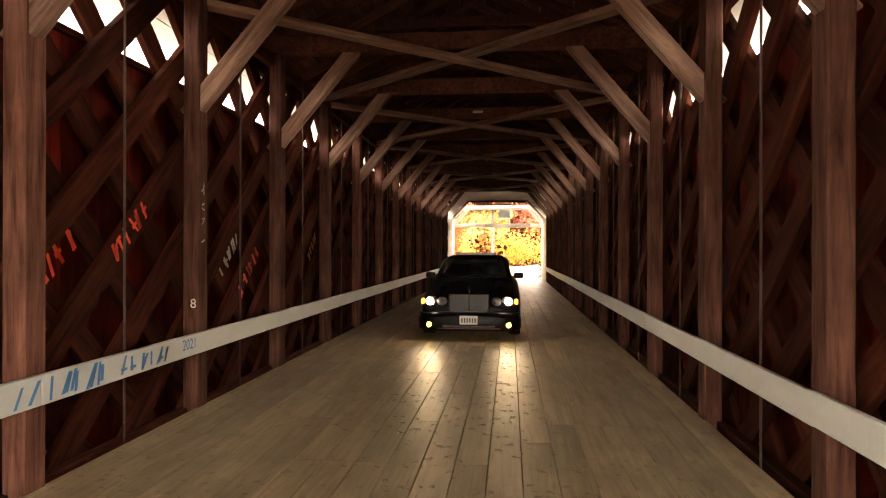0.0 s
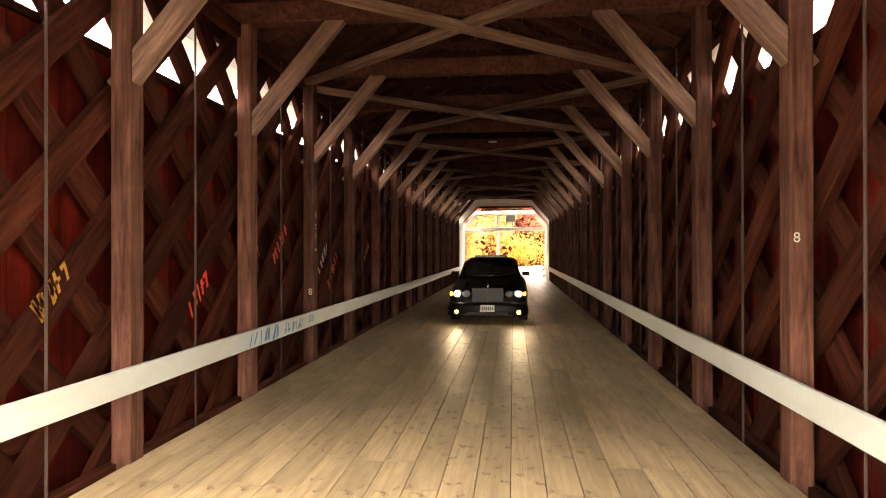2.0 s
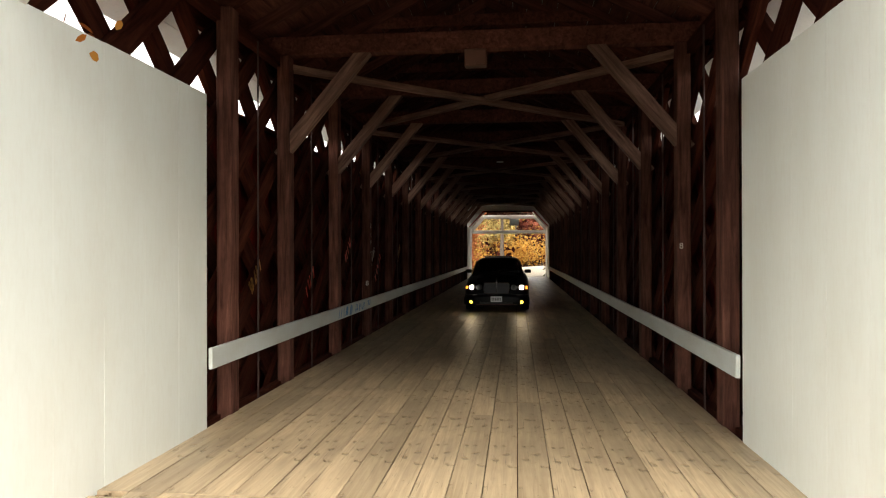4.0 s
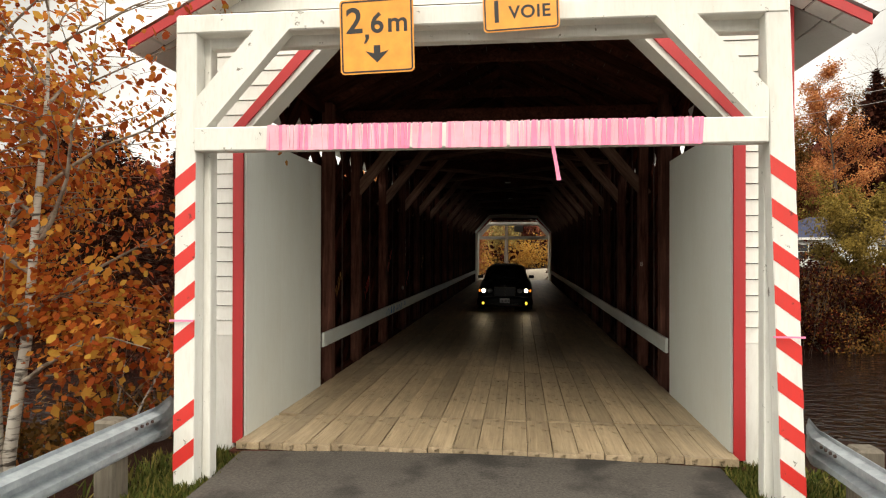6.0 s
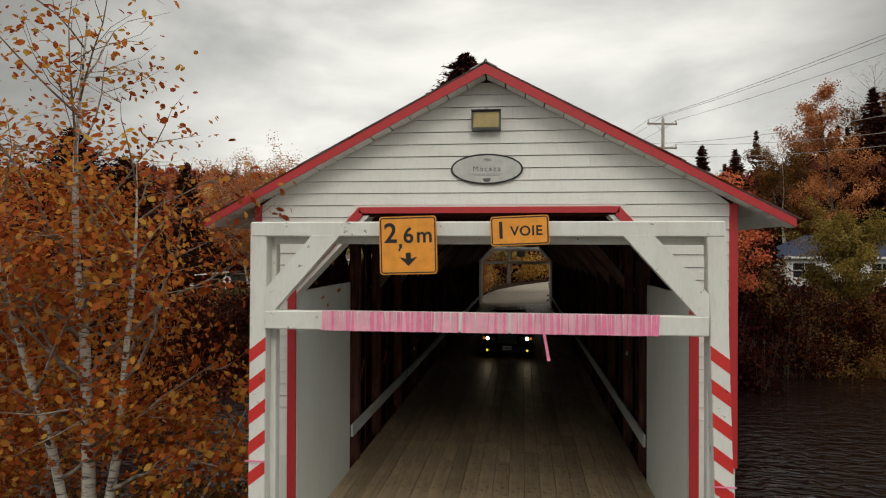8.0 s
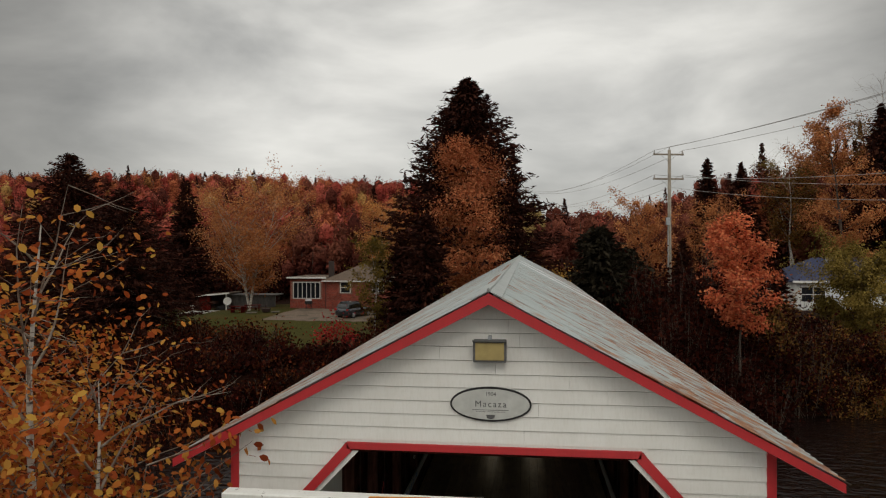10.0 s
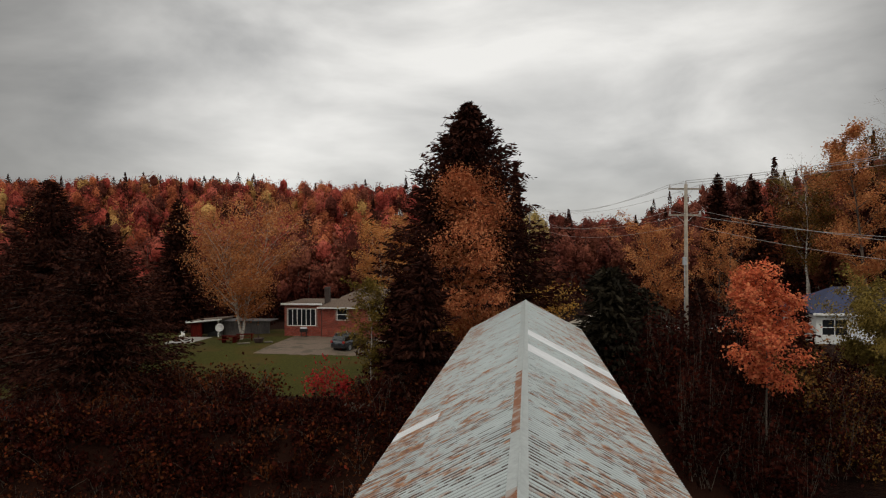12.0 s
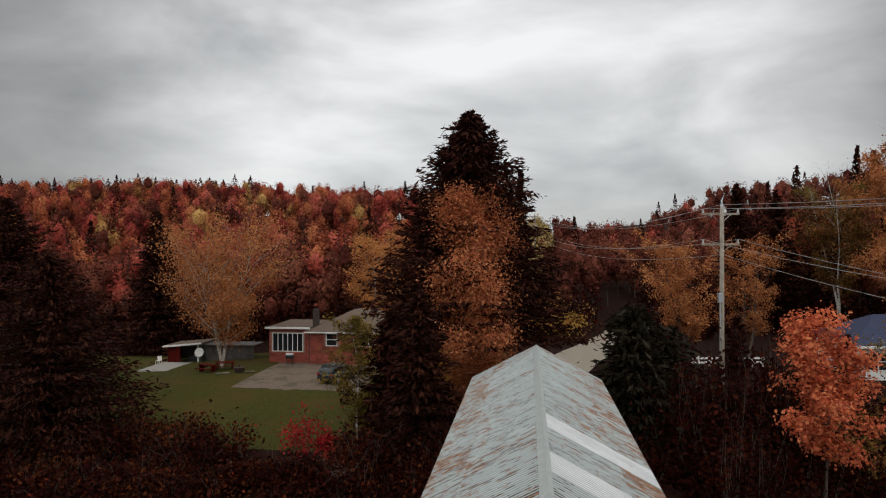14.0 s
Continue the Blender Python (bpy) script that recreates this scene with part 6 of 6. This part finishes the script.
POSTWOOD = wood("grey_post_wood", (0.09, 0.075, 0.055), (0.21, 0.18, 0.14), (18, 18, 1.5), 0.85, 0.15)
guard_rail(-2.88, -1, -0.85, 0.34)
guard_rail(2.95, 1, -0.6, 0.24)

# grass at the foot of the posts and road edges
GRASS = leafy("verge_grass", ((0.0, (0.04, 0.055, 0.012)), (0.5, (0.11, 0.13, 0.03)), (1.0, (0.24, 0.2, 0.06))), 0.7, 0.3)
rs = np.random.RandomState(77)
pts = []
for s in (-1, 1):
    for _ in range(5200):
        yy = -0.05 - abs(rs.normal()) * 1.6
        xx = s * (2.28 + abs(rs.normal()) * 0.4)
        pts.append((xx, yy, ground_z(xx, yy) + 0.07))
v, q = leaf_quads(np.array(pts), 0.028, rs, 6.0, 0.0, np.tile((0.0, 0.0, 1.0), (len(pts), 1)))
thing("verge_grass", "tufts of grass along the road edge and posts", "grass", kind="stuff", mesh=mesh_np("verge_grass", v, q, GRASS))


# ---- utility poles and wires ----
POLEWOOD = wood("pole_wood", (0.2, 0.165, 0.125), (0.4, 0.35, 0.28), (10, 10, 0.8), 0.85, 0.1)
WIRE = plain("wire", (0.3, 0.28, 0.26), 0.5)
PORCELAIN = plain("porcelain", (0.42, 0.4, 0.38), 0.3)


def utility_pole(x, y, z0, top, turn, arms, box_on=True):
    pole = thing("utility_pole", "grey wooden utility pole with crossarms and insulators", "utility pole", "utility poles", m=pose(x, y, 0, 0, 0, turn))
    part("shaft", cyl(bmesh.new(), (0, 0, z0), (0, 0, top), 0.17, 0.11, 14), POLEWOOD, pole, smooth=True)
    for dz, half in arms:
        arm = part("crossarm", box_bm(-half, half, 0.1, 0.2, top - dz - 0.06, top - dz + 0.06, 0.008), POLEWOOD, pole)
        for k in (-0.93, 0.93):
            part("insulator", cyl(bmesh.new(), (k * half, 0.15, top - dz + 0.06), (k * half, 0.15, top - dz + 0.3), 0.075, 0.035, 10), PORCELAIN, arm)
            part("brace", cyl(bmesh.new(), (k * half * 0.55, 0.1, top - dz - 0.05), (0, 0.1, top - dz - 0.55), 0.015, n=6), GALV, arm)
    part("insulator", cyl(bmesh.new(), (0, 0, top), (0, 0, top + 0.25), 0.075, 0.035, 10), PORCELAIN, pole)
    if box_on:
        part("junction_box", box_bm(-0.32, -0.08, -0.28, -0.08, top - 5.5, top - 4.95, 0.02), GALV, pole, "pale metal box")
        part("conduit", cyl(bmesh.new(), (-0.16, -0.12, top - 9), (-0.16, -0.12, top - 5.5), 0.03, n=8), GALV, pole)
    return pole


utility_pole(10.87, 43.3, -2.0, 13.6, 12, ((0.3, 1.15), (2.1, 1.15)))
utility_pole(0.5, 99.3, 0.0, 15.9, 60, ((0.25, 1.1), (1.6, 1.0)), False)


def wire(p0, p1, sag, r=0.013):
    p0, p1 = Vector(p0), Vector(p1)
    tubes = Tubes(4)
    n = 14
    tubes.add([tuple(p0.lerp(p1, i / n) - Vector((0, 0, sag * 4 * (i / n) * (1 - i / n)))) for i in range(n + 1)], [r] * (n + 1))
    ob = thing("power_line", "thin overhead power line between poles", "cable", "power lines", mesh=tubes.mesh("power_line", WIRE))
    return ob


for k, z in ((-1.07, 13.6), (0.0, 13.85), (1.07, 13.6), (-1.07, 11.8), (1.07, 11.8), (0.1, 10.9)):
    wire((10.87 + k, 43.4 + 0.2 * k, z), (25.0 + k, -7.0 + 0.2 * k, z + 0.3 if z > 13 else z - 2.3 - 0.5 * k), 0.8 if z > 13 else 1.6)
    wire((10.87 + k, 43.4 + 0.2 * k, z), (0.5 + 0.5 * k, 99.3 + k * 0.8, z + 1.9), 1.4)


# ---- houses beyond the river ----
MORTAR = plain("mortar", (0.3, 0.24, 0.2), 0.95)
SHINGLE = speckled("brown_shingle", (0.09, 0.065, 0.05), (0.2, 0.15, 0.115), 9, 0.9)
BLUEROOF = speckled("blue_shingle", (0.03, 0.035, 0.065), (0.075, 0.085, 0.14), 9, 0.9)
TRIMWHITE = plain("white_trim", (0.75, 0.74, 0.7), 0.5)
PANE = plain("window_glass", (0.015, 0.017, 0.02), 0.05)
VINYL = paint("white_vinyl", (0.74, 0.75, 0.72), (0.5, 0.48, 0.42), 0.5, 0.2)
GREYWOOD = wood("grey_shed_wood", (0.09, 0.08, 0.075), (0.2, 0.18, 0.17), (9, 9, 1), 0.85, 0.3, island=True)


def window(parent, x0, x1, y, z0, z1, cols, rows=1, frame_mat=None, face=-1):
    win = part("window", box_bm(x0, x1, y - 0.02, y + 0.03, z0, z1), PANE, parent, "dark window glass in white frame")
    fm, w, o = frame_mat or TRIMWHITE, 0.07, y - 0.05
    for a, b, c, d in ((x0 - w, x1 + w, z1, z1 + w), (x0 - w, x1 + w, z0 - w, z0), (x0 - w, x0, z0, z1), (x1, x1 + w, z0, z1)):
        part("window_frame", box_bm(a, b, o, y + 0.02, c, d), fm, win)
    for i in range(1, cols):
        xx = x0 + (x1 - x0) * i / cols
        part("window_bar", box_bm(xx - 0.035, xx + 0.035, o, y + 0.0, z0, z1), fm, win)
    for i in range(1, rows):
        zz = z0 + (z1 - z0) * i / rows
        part("window_bar", box_bm(x0, x1, o, y + 0.0, zz - 0.03, zz + 0.03), fm, win)
    return win


def brick_wall(parent, x0, x1, y, z0, z1, holes):
    """Brick facing as joined geometry too small to pick apart, on a mortar backing."""
    vs, fs = [], []
    bw, bh = 0.3, 0.1
    j, z = 0, z0
    while z < z1 - 0.02:
        x = x0 - (bw / 2 if j % 2 else 0)
        while x < x1:
            a, b = max(x, x0) + 0.008, min(x + bw, x1) - 0.008
            if b - a > 0.03 and not any(h[0] < b and h[1] > a and h[2] < z + bh and h[3] > z for h in holes):
                n = len(vs)
                vs += [(a, y, z + 0.008), (b, y, z + 0.008), (b, y, min(z + bh, z1) - 0.008), (a, y, min(z + bh, z1) - 0.008)]
                vs += [(p[0], y + 0.05, p[2]) for p in vs[n:n + 4]]
                fs += [(n, n + 1, n + 2, n + 3), (n + 1, n, n + 4, n + 5), (n + 2, n + 1, n + 5, n + 6), (n + 3, n + 2, n + 6, n + 7), (n, n + 3, n + 7, n + 4)]
            x += bw
        j, z = j + 1, z + bh
    return mesh_np("bricks", vs, fs, BRICK_I)


BRICK_I = wood("brick_red_facing", (0.3, 0.06, 0.038), (0.44, 0.11, 0.07), (6, 6, 6), 0.85, 0.22, island=True)
house = thing("brick_house", "red brick bungalow with a flat-roofed glazed wing and hipped roof", "house", m=pose(0, 0, 0))
gz = -0.68
part("wall", box_bm(-27.2, -22.75, 68.95, 76, gz - 0.6, 2.95), MORTAR, house, "flat-roofed brick wing")
tagged(part("bricks", brick_wall(house, -27.2, -22.75, 68.9, gz, 2.9, [(-26.85, -23.5, 0.55, 2.55)]), None, house, "red brick facing"), kind="stuff")
window(house, -26.75, -23.6, 68.93, 0.65, 2.45, 6)
part("fascia", box_bm(-27.5, -22.7, 68.5, 68.62, 2.95, 3.15, 0.01), TRIMWHITE, house, "white flat roof edge")
part("flat_roof", box_bm(-27.48, -22.7, 68.62, 76.3, 2.95, 3.1), SHINGLE, house, "dark flat roof")
part("wall", box_bm(-22.7, -13.2, 68.55, 77, gz - 0.6, 2.75), MORTAR, house, "main brick block")
tagged(part("bricks", brick_wall(house, -22.7, -13.2, 68.5, gz, 2.7, [(-21.0, -19.75, 1.25, 2.6), (-17.2, -15.8, 1.25, 2.6)]), None, house, "red brick facing"), kind="stuff")
window(house, -20.9, -19.85, 68.53, 1.35, 2.5, 1, 2)
window(house, -17.1, -15.9, 68.53, 1.35, 2.5, 2, 2)
hip = bmesh.new()
vs = [hip.verts.new(p) for p in ((-23.1, 68.1, 2.75), (-12.8, 68.1, 2.75), (-12.8, 77.4, 2.75), (-23.1, 77.4, 2.75), (-18.9, 72.7, 4.75), (-16.6, 72.7, 4.75), (-23.1, 68.1, 2.6), (-12.8, 68.1, 2.6), (-12.8, 77.4, 2.6), (-23.1, 77.4, 2.6))]
for f in ((0, 1, 5, 4), (1, 2, 5), (2, 3, 4, 5), (3, 0, 4), (6, 7, 1, 0), (7, 8, 2, 1), (8, 9, 3, 2), (9, 6, 0, 3), (9, 8, 7, 6)):
    hip.faces.new([vs[i] for i in f])
roof_h = part("roof", hip, SHINGLE, house, "brown shingle hipped roof")
part("chimney", box_bm(-22.6, -22.05, 69.2, 69.8, 2.6, 4.95, 0.02), plain("sooty_brick", (0.05, 0.035, 0.03), 0.9), roof_h, "dark chimney")
part("gutter", box_bm(-23.15, -12.75, 68.02, 68.1, 2.62, 2.74, 0.01), TRIMWHITE, roof_h)
part("downpipe", box_bm(-22.78, -22.66, 68.42, 68.5, gz, 2.7), plain("brown_pipe", (0.12, 0.04, 0.03), 0.5), house)
bbq = thing("barbecue", "dark barbecue with a white lid before the window", "barbecue", m=pose(-24.6, 67.9, ground_z(-24.6, 67.9)))
part("firebox", box_bm(-0.4, 0.4, -0.25, 0.25, 0.6, 0.95, 0.05), BLACK, bbq)
part("lid", box_bm(-0.36, 0.36, -0.2, 0.2, 0.95, 1.15, 0.08, 2), PLATE, bbq, "pale lid")
for xx in (-0.3, 0.3):
    part("leg", box_bm(xx - 0.03, xx + 0.03, -0.05, 0.05, 0, 0.62), BLACK, bbq)

# gravel yard
me = bpy.data.meshes.new("yard")
cols, rows = 18, 12
vs = []
for j in range(rows + 1):
    for i in range(cols + 1):
        xx, yy = -25.9 + 11.4 * i / cols, 57.0 + 11.9 * j / rows + (0.8 * noise.noise((i * 0.7, 2, 1)) if j == 0 else 0)
        vs.append((xx, yy, ground_z(xx, yy) + 0.03))
me.from_pydata(vs, [], [(j * (cols + 1) + i, j * (cols + 1) + i + 1, (j + 1) * (cols + 1) + i + 1, (j + 1) * (cols + 1) + i) for j in range(rows) for i in range(cols)])
me.materials.append(YARD)
thing("pavement", "pale gravel yard before the brick house", "yard", kind="structure", mesh=me)

# lawn
LAWN = speckled("mown_grass", (0.018, 0.021, 0.003), (0.088, 0.08, 0.016), 7, 0.95, (0.075, 0.05, 0.013), 0.5, 0.03)
me = bpy.data.meshes.new("lawn")
cols, rows = 46, 26
vs = []
for j in range(rows + 1):
    for i in range(cols + 1):
        xx, yy = -62 + 50 * i / cols, 42.5 + 33 * j / rows
        vs.append((xx, yy, ground_z(xx, yy) + 0.015))
me.from_pydata(vs, [], [(j * (cols + 1) + i, j * (cols + 1) + i + 1, (j + 1) * (cols + 1) + i + 1, (j + 1) * (cols + 1) + i) for j in range(rows) for i in range(cols)])
me.materials.append(LAWN)
me.shade_smooth()
thing("lawn", "mown green lawn sloping to the river", "lawn", kind="structure", mesh=me)

# open shed with its slab
sx, sy = -37.5, 70.6
sz = ground_z(sx, sy)
shed = thing("open_shed", "low open-fronted shed with white roof edge and grey boards", "shed", m=pose(sx, sy, sz))
part("slab", box_bm(-2.3, 2.2, -5.0, 0.0, -0.3, 0.08, 0.02), CONCRETE, shed, "pale concrete slab")
part("back_wall", box_bm(-1.8, 1.9, 3.0, 3.1, 0, 1.9), GREYWOOD, shed)
part("side_wall", box_bm(-1.8, -0.4, -0.05, 0.05, 0, 1.75), REDBOARD, shed, "dull red front boarding")
part("side_wall", box_bm(-1.85, -1.75, 0, 3.1, 0, 1.8), REDBOARD, shed)
part("side_wall", box_bm(1.85, 1.95, 0, 3.1, 0, 2.1), GREYWOOD, shed)
rf = bmesh.new()
prism(rf, [(-2.2, 1.75), (2.2, 2.15), (2.2, 2.28), (-2.2, 1.88)], "y", -0.42, 3.3)
part("roof", rf, SHINGLE, shed, "dark sloping roof")
part("fascia", prism(bmesh.new(), [(-2.2, 1.72), (2.2, 2.12), (2.2, 2.3), (-2.2, 1.9)], "y", -0.5, -0.42), TRIMWHITE, shed, "white roof edge")
part("post", box_bm(1.55, 1.7, -0.1, 0.05, 0, 2.1, 0.01), TRIMWHITE, shed)
part("stored_pile", prism(bmesh.new(), [(-0.2, 0.0), (1.4, 0.0), (1.2, 0.5), (0.6, 0.65), (0.0, 0.4)], "y", 0.8, 2.0), BLACK, shed, "dark stored things")
part("board_wall", box_bm(2.0, 7.6, 0.6, 0.75, 0, 1.85), GREYWOOD, shed, "grey upright board fence")
part("board_roof", box_bm(2.0, 7.8, 0.3, 3.0, 1.9, 2.0), GREYWOOD, shed)
chair = thing("lawn_chair", "white plastic chair beside the shed", "chair", m=pose(sx - 2.6, sy - 0.6, ground_z(sx - 2.6, sy - 0.6)))
part("seat", box_bm(-0.25, 0.25, -0.25, 0.25, 0.4, 0.45, 0.02), TRIMWHITE, chair)
part("backrest", box_bm(-0.25, 0.25, 0.2, 0.26, 0.45, 0.9, 0.02), TRIMWHITE, chair)
for a in (-0.22, 0.22):
    for b in (-0.22, 0.22):
        part("leg", box_bm(a - 0.025, a + 0.025, b - 0.025, b + 0.025, 0, 0.41), TRIMWHITE, chair)
dish = thing("satellite_dish", "white satellite dish on the shed corner", "dish", m=pose(sx + 1.9, sy - 0.25, sz + 1.2, 75, 0, 10))
db = bmesh.new()
rings = [[(r * math.cos(2 * math.pi * i / 18), r * math.sin(2 * math.pi * i / 18), 0.5 * r * r + o) for i in range(18)] for r, o in ((0.05, 0.0), (0.3, 0.0), (0.5, 0.0), (0.5, -0.02), (0.28, -0.025), (0.05, -0.025))]
part("bowl", loft(rings), TRIMWHITE, dish, smooth=True)
part("stand", cyl(bmesh.new(), (0, 0, -0.02), (0, -0.9, -0.45), 0.03, n=8), GALV, dish)
for xx, yy, turn in ((-30.0, 64.6, 20), (-31.2, 63.4, -15)):
    tb = thing("picnic_table", "dark red wooden picnic table on the gravel edge", "table", "picnic tables", m=pose(xx, yy, ground_z(xx, yy), 0, 0, turn))
    part("tabletop", box_bm(-0.9, 0.9, -0.38, 0.38, 0.7, 0.75, 0.01), REDBOARD, tb)
    for b in (-0.7, 0.7):
        part("bench", box_bm(-0.9, 0.9, b - 0.13, b + 0.13, 0.42, 0.46, 0.01), REDBOARD, tb)
        part("leg", box_bm(b - 0.05, b + 0.05, -0.7, 0.7, 0.34, 0.42), REDBOARD, tb)
        part("leg", box_bm(b - 0.05, b + 0.05, -0.3, 0.3, 0.0, 0.7), REDBOARD, tb)
pit = thing("fire_pit", "dark iron fire pit with firewood beside it", "fire pit", m=pose(-27.8, 63.0, ground_z(-27.8, 63.0)))
part("bowl", cyl(bmesh.new(), (0, 0, 0.05), (0, 0, 0.5), 0.4, 0.55, 14), IRON, pit)
part("handle", box_bm(-0.05, 0.05, -0.05, 0.05, 0.5, 0.85), IRON, pit)
part("log", cyl(bmesh.new(), (0.7, -0.2, 0.1), (1.5, 0.1, 0.12), 0.09, n=8), POSTWOOD, pit)
part("log", cyl(bmesh.new(), (-0.7, -0.7, 0.08), (-1.7, -1.4, 0.1), 0.09, n=8), POSTWOOD, pit)


def suv(m, mat):
    """A parked estate car."""
    c = thing("parked_car", "dark parked estate car with pale rear window", "car", m=m)
    rows = ((0.0, 0.78, 0.35, 0.85), (0.1, 0.86, 0.28, 1.0), (0.8, 0.9, 0.25, 1.02), (2.4, 0.91, 0.25, 1.0), (3.4, 0.9, 0.25, 0.98), (4.2, 0.84, 0.28, 0.85), (4.4, 0.74, 0.35, 0.7))
    part("body", loft([hull_ring(*r) for r in rows]), mat, c, smooth=True)
    cab = ((0.08, 0.78, 0.9, 1.1, 0.9), (0.5, 0.77, 0.9, 1.58, 0.84), (1.2, 0.77, 0.9, 1.64, 0.84), (2.2, 0.76, 0.9, 1.6, 0.84), (3.1, 0.74, 0.9, 1.05, 0.9))
    part("cabin", loft([hull_ring(y, hw, z0, z1, t, belly=1.05) for y, hw, z0, z1, t in cab]), DARKGLASS, c, smooth=True)
    part("roof_panel", box_bm(-0.62, 0.62, 0.5, 2.3, 1.6, 1.66, 0.03, 2), mat, c)
    part("rear_window", box_bm(-0.6, 0.6, 0.02, 0.07, 1.08, 1.42, 0.02), LENS, c, "pale reflecting glass", m=Matrix.Translation((0, 0.1, 0.0)))
    for s in (-1, 1):
        part("tail_lamp", box_bm(min(s * 0.6, s * 0.84), max(s * 0.6, s * 0.84), -0.01, 0.1, 0.8, 1.0, 0.02), LEAFRED, c, "red tail lamp")
        for y in (0.85, 3.45):
            w = part("wheel", cyl(bmesh.new(), (s * 0.7, y, 0.34), (s * 0.92, y, 0.34), 0.34, n=20), TYRE, c)
            part("rim", cyl(bmesh.new(), (s * 0.915, y, 0.34), (s * 0.93, y, 0.34), 0.22, n=16), GALV, w)
    return c


LEAFRED = plain("tail_lamp_red", (0.35, 0.02, 0.02), 0.2)
suv(pose(-18.2, 59.0, ground_z(-18.2, 59.6), 0, 0, -22), plain("dark_blue_car_paint", (0.02, 0.022, 0.028), 0.25, coat=0.6))

# white house
hx, hy = 26.65, 60.5
hz = 0.55
wh = thing("white_house", "low white house with blue shingle roof", "house")
part("wall", box_bm(hx - 0.5, hx + 14, hy, hy + 8, hz - 1.8, hz + 2.75), VINYL, wh)
for k in range(17):
    part("siding_course", box_bm(hx - 0.52, hx + 14.02, hy - 0.02, hy, hz - 1.0 + 0.22 * k, hz - 1.0 + 0.22 * k + 0.2), VINYL, wh)
window(wh, hx, hx + 2.1, hy - 0.03, hz + 0.75, hz + 2.1, 2, 2)
window(wh, hx + 7.2, hx + 9.0, hy - 0.03, hz + 0.75, hz + 2.1, 2, 2)
window(wh, hx + 6.5, hx + 7.6, hy - 0.03, hz - 0.8, hz - 0.3, 1)
rb = bmesh.new()
x0, x1, y0, y1 = hx - 1.0, hx + 14.6, hy - 0.6, hy + 8.6
vs = [rb.verts.new(p) for p in ((x0, y0, hz + 2.75), (x1, y0, hz + 2.75), (x1, y1, hz + 2.75), (x0, y1, hz + 2.75), (x0 + 3.6, hy + 4, hz + 4.9), (x1 - 3.6, hy + 4, hz + 4.9), (x0, y0, hz + 2.6), (x1, y0, hz + 2.6), (x1, y1, hz + 2.6), (x0, y1, hz + 2.6))]
for f in ((0, 1, 5, 4), (1, 2, 5), (2, 3, 4, 5), (3, 0, 4), (6, 7, 1, 0), (7, 8, 2, 1), (8, 9, 3, 2), (9, 6, 0, 3), (9, 8, 7, 6)):
    rb.faces.new([vs[i] for i in f])
rfw = part("roof", rb, BLUEROOF, wh, "blue-grey shingle roof")
part("fascia", box_bm(hx - 1.0, hx + 14.6, hy - 0.64, hy - 0.6, hz + 2.55, hz + 2.76), TRIMWHITE, rfw)
part("vent_pipe", cyl(bmesh.new(), (hx + 3.4, hy + 2.6, hz + 4.1), (hx + 3.4, hy + 2.6, hz + 5.1), 0.12, n=10), GALV, rfw)
part("stair", prism(bmesh.new(), [(hx + 9.6, hz - 1.2), (hx + 11.4, hz + 0.4), (hx + 11.4, hz + 0.2), (hx + 9.9, hz - 1.2)], "y", hy - 1.2, hy - 0.2), TRIMWHITE, wh, "white outside stair")

# white roadside fence
fence = thing("roadside_fence", "low white board fence beside the road", "fence")
for k in range(8):
    part("post", box_bm(-0.06, 0.06, -0.06, 0.06, -0.4, 0.95, 0.01), TRIMWHITE, fence, m=pose(13.9 + 0.95 * k, 65.0 + 0.1 * k, ground_z(13.9 + 0.95 * k, 65)))
for zz in (0.4, 0.78):
    b0, b1 = (13.8, 64.92, ground_z(13.8, 65) + zz), (20.7, 65.65, ground_z(20.7, 65) + zz)
    beam("rail", b0, b1, 0.05, 0.17, TRIMWHITE, fence)

# boulder on the bank
BOULDER = speckled("bank_boulder", (0.07, 0.055, 0.045), (0.2, 0.17, 0.14), 6, 0.95)
def boulder(x, y, r, seed):
    bm = bmesh.new()
    bmesh.ops.create_icosphere(bm, subdivisions=3, radius=1)
    for v in bm.verts:
        v.co *= 1 + 0.35 * noise.noise(v.co * 1.3 + Vector((seed, 0, 0)))
        v.co = Vector((v.co.x * r, v.co.y * r * 0.7, v.co.z * r * 0.45))
    thing("boulder", "grey weathered boulder on the river bank", "rock", "bank boulders", m=pose(x, y, ground_z(x, y) + r * 0.1, 0, 0, seed * 40), mesh=mesh_of(bm, "boulder", BOULDER, True))


for i, (x, y, r) in enumerate(((-10.6, 38.0, 1.5), (-12.8, 37.4, 0.8), (-8.6, 37.6, 0.9), (-16.5, 36.5, 0.7))):
    boulder(x, y, r, i)
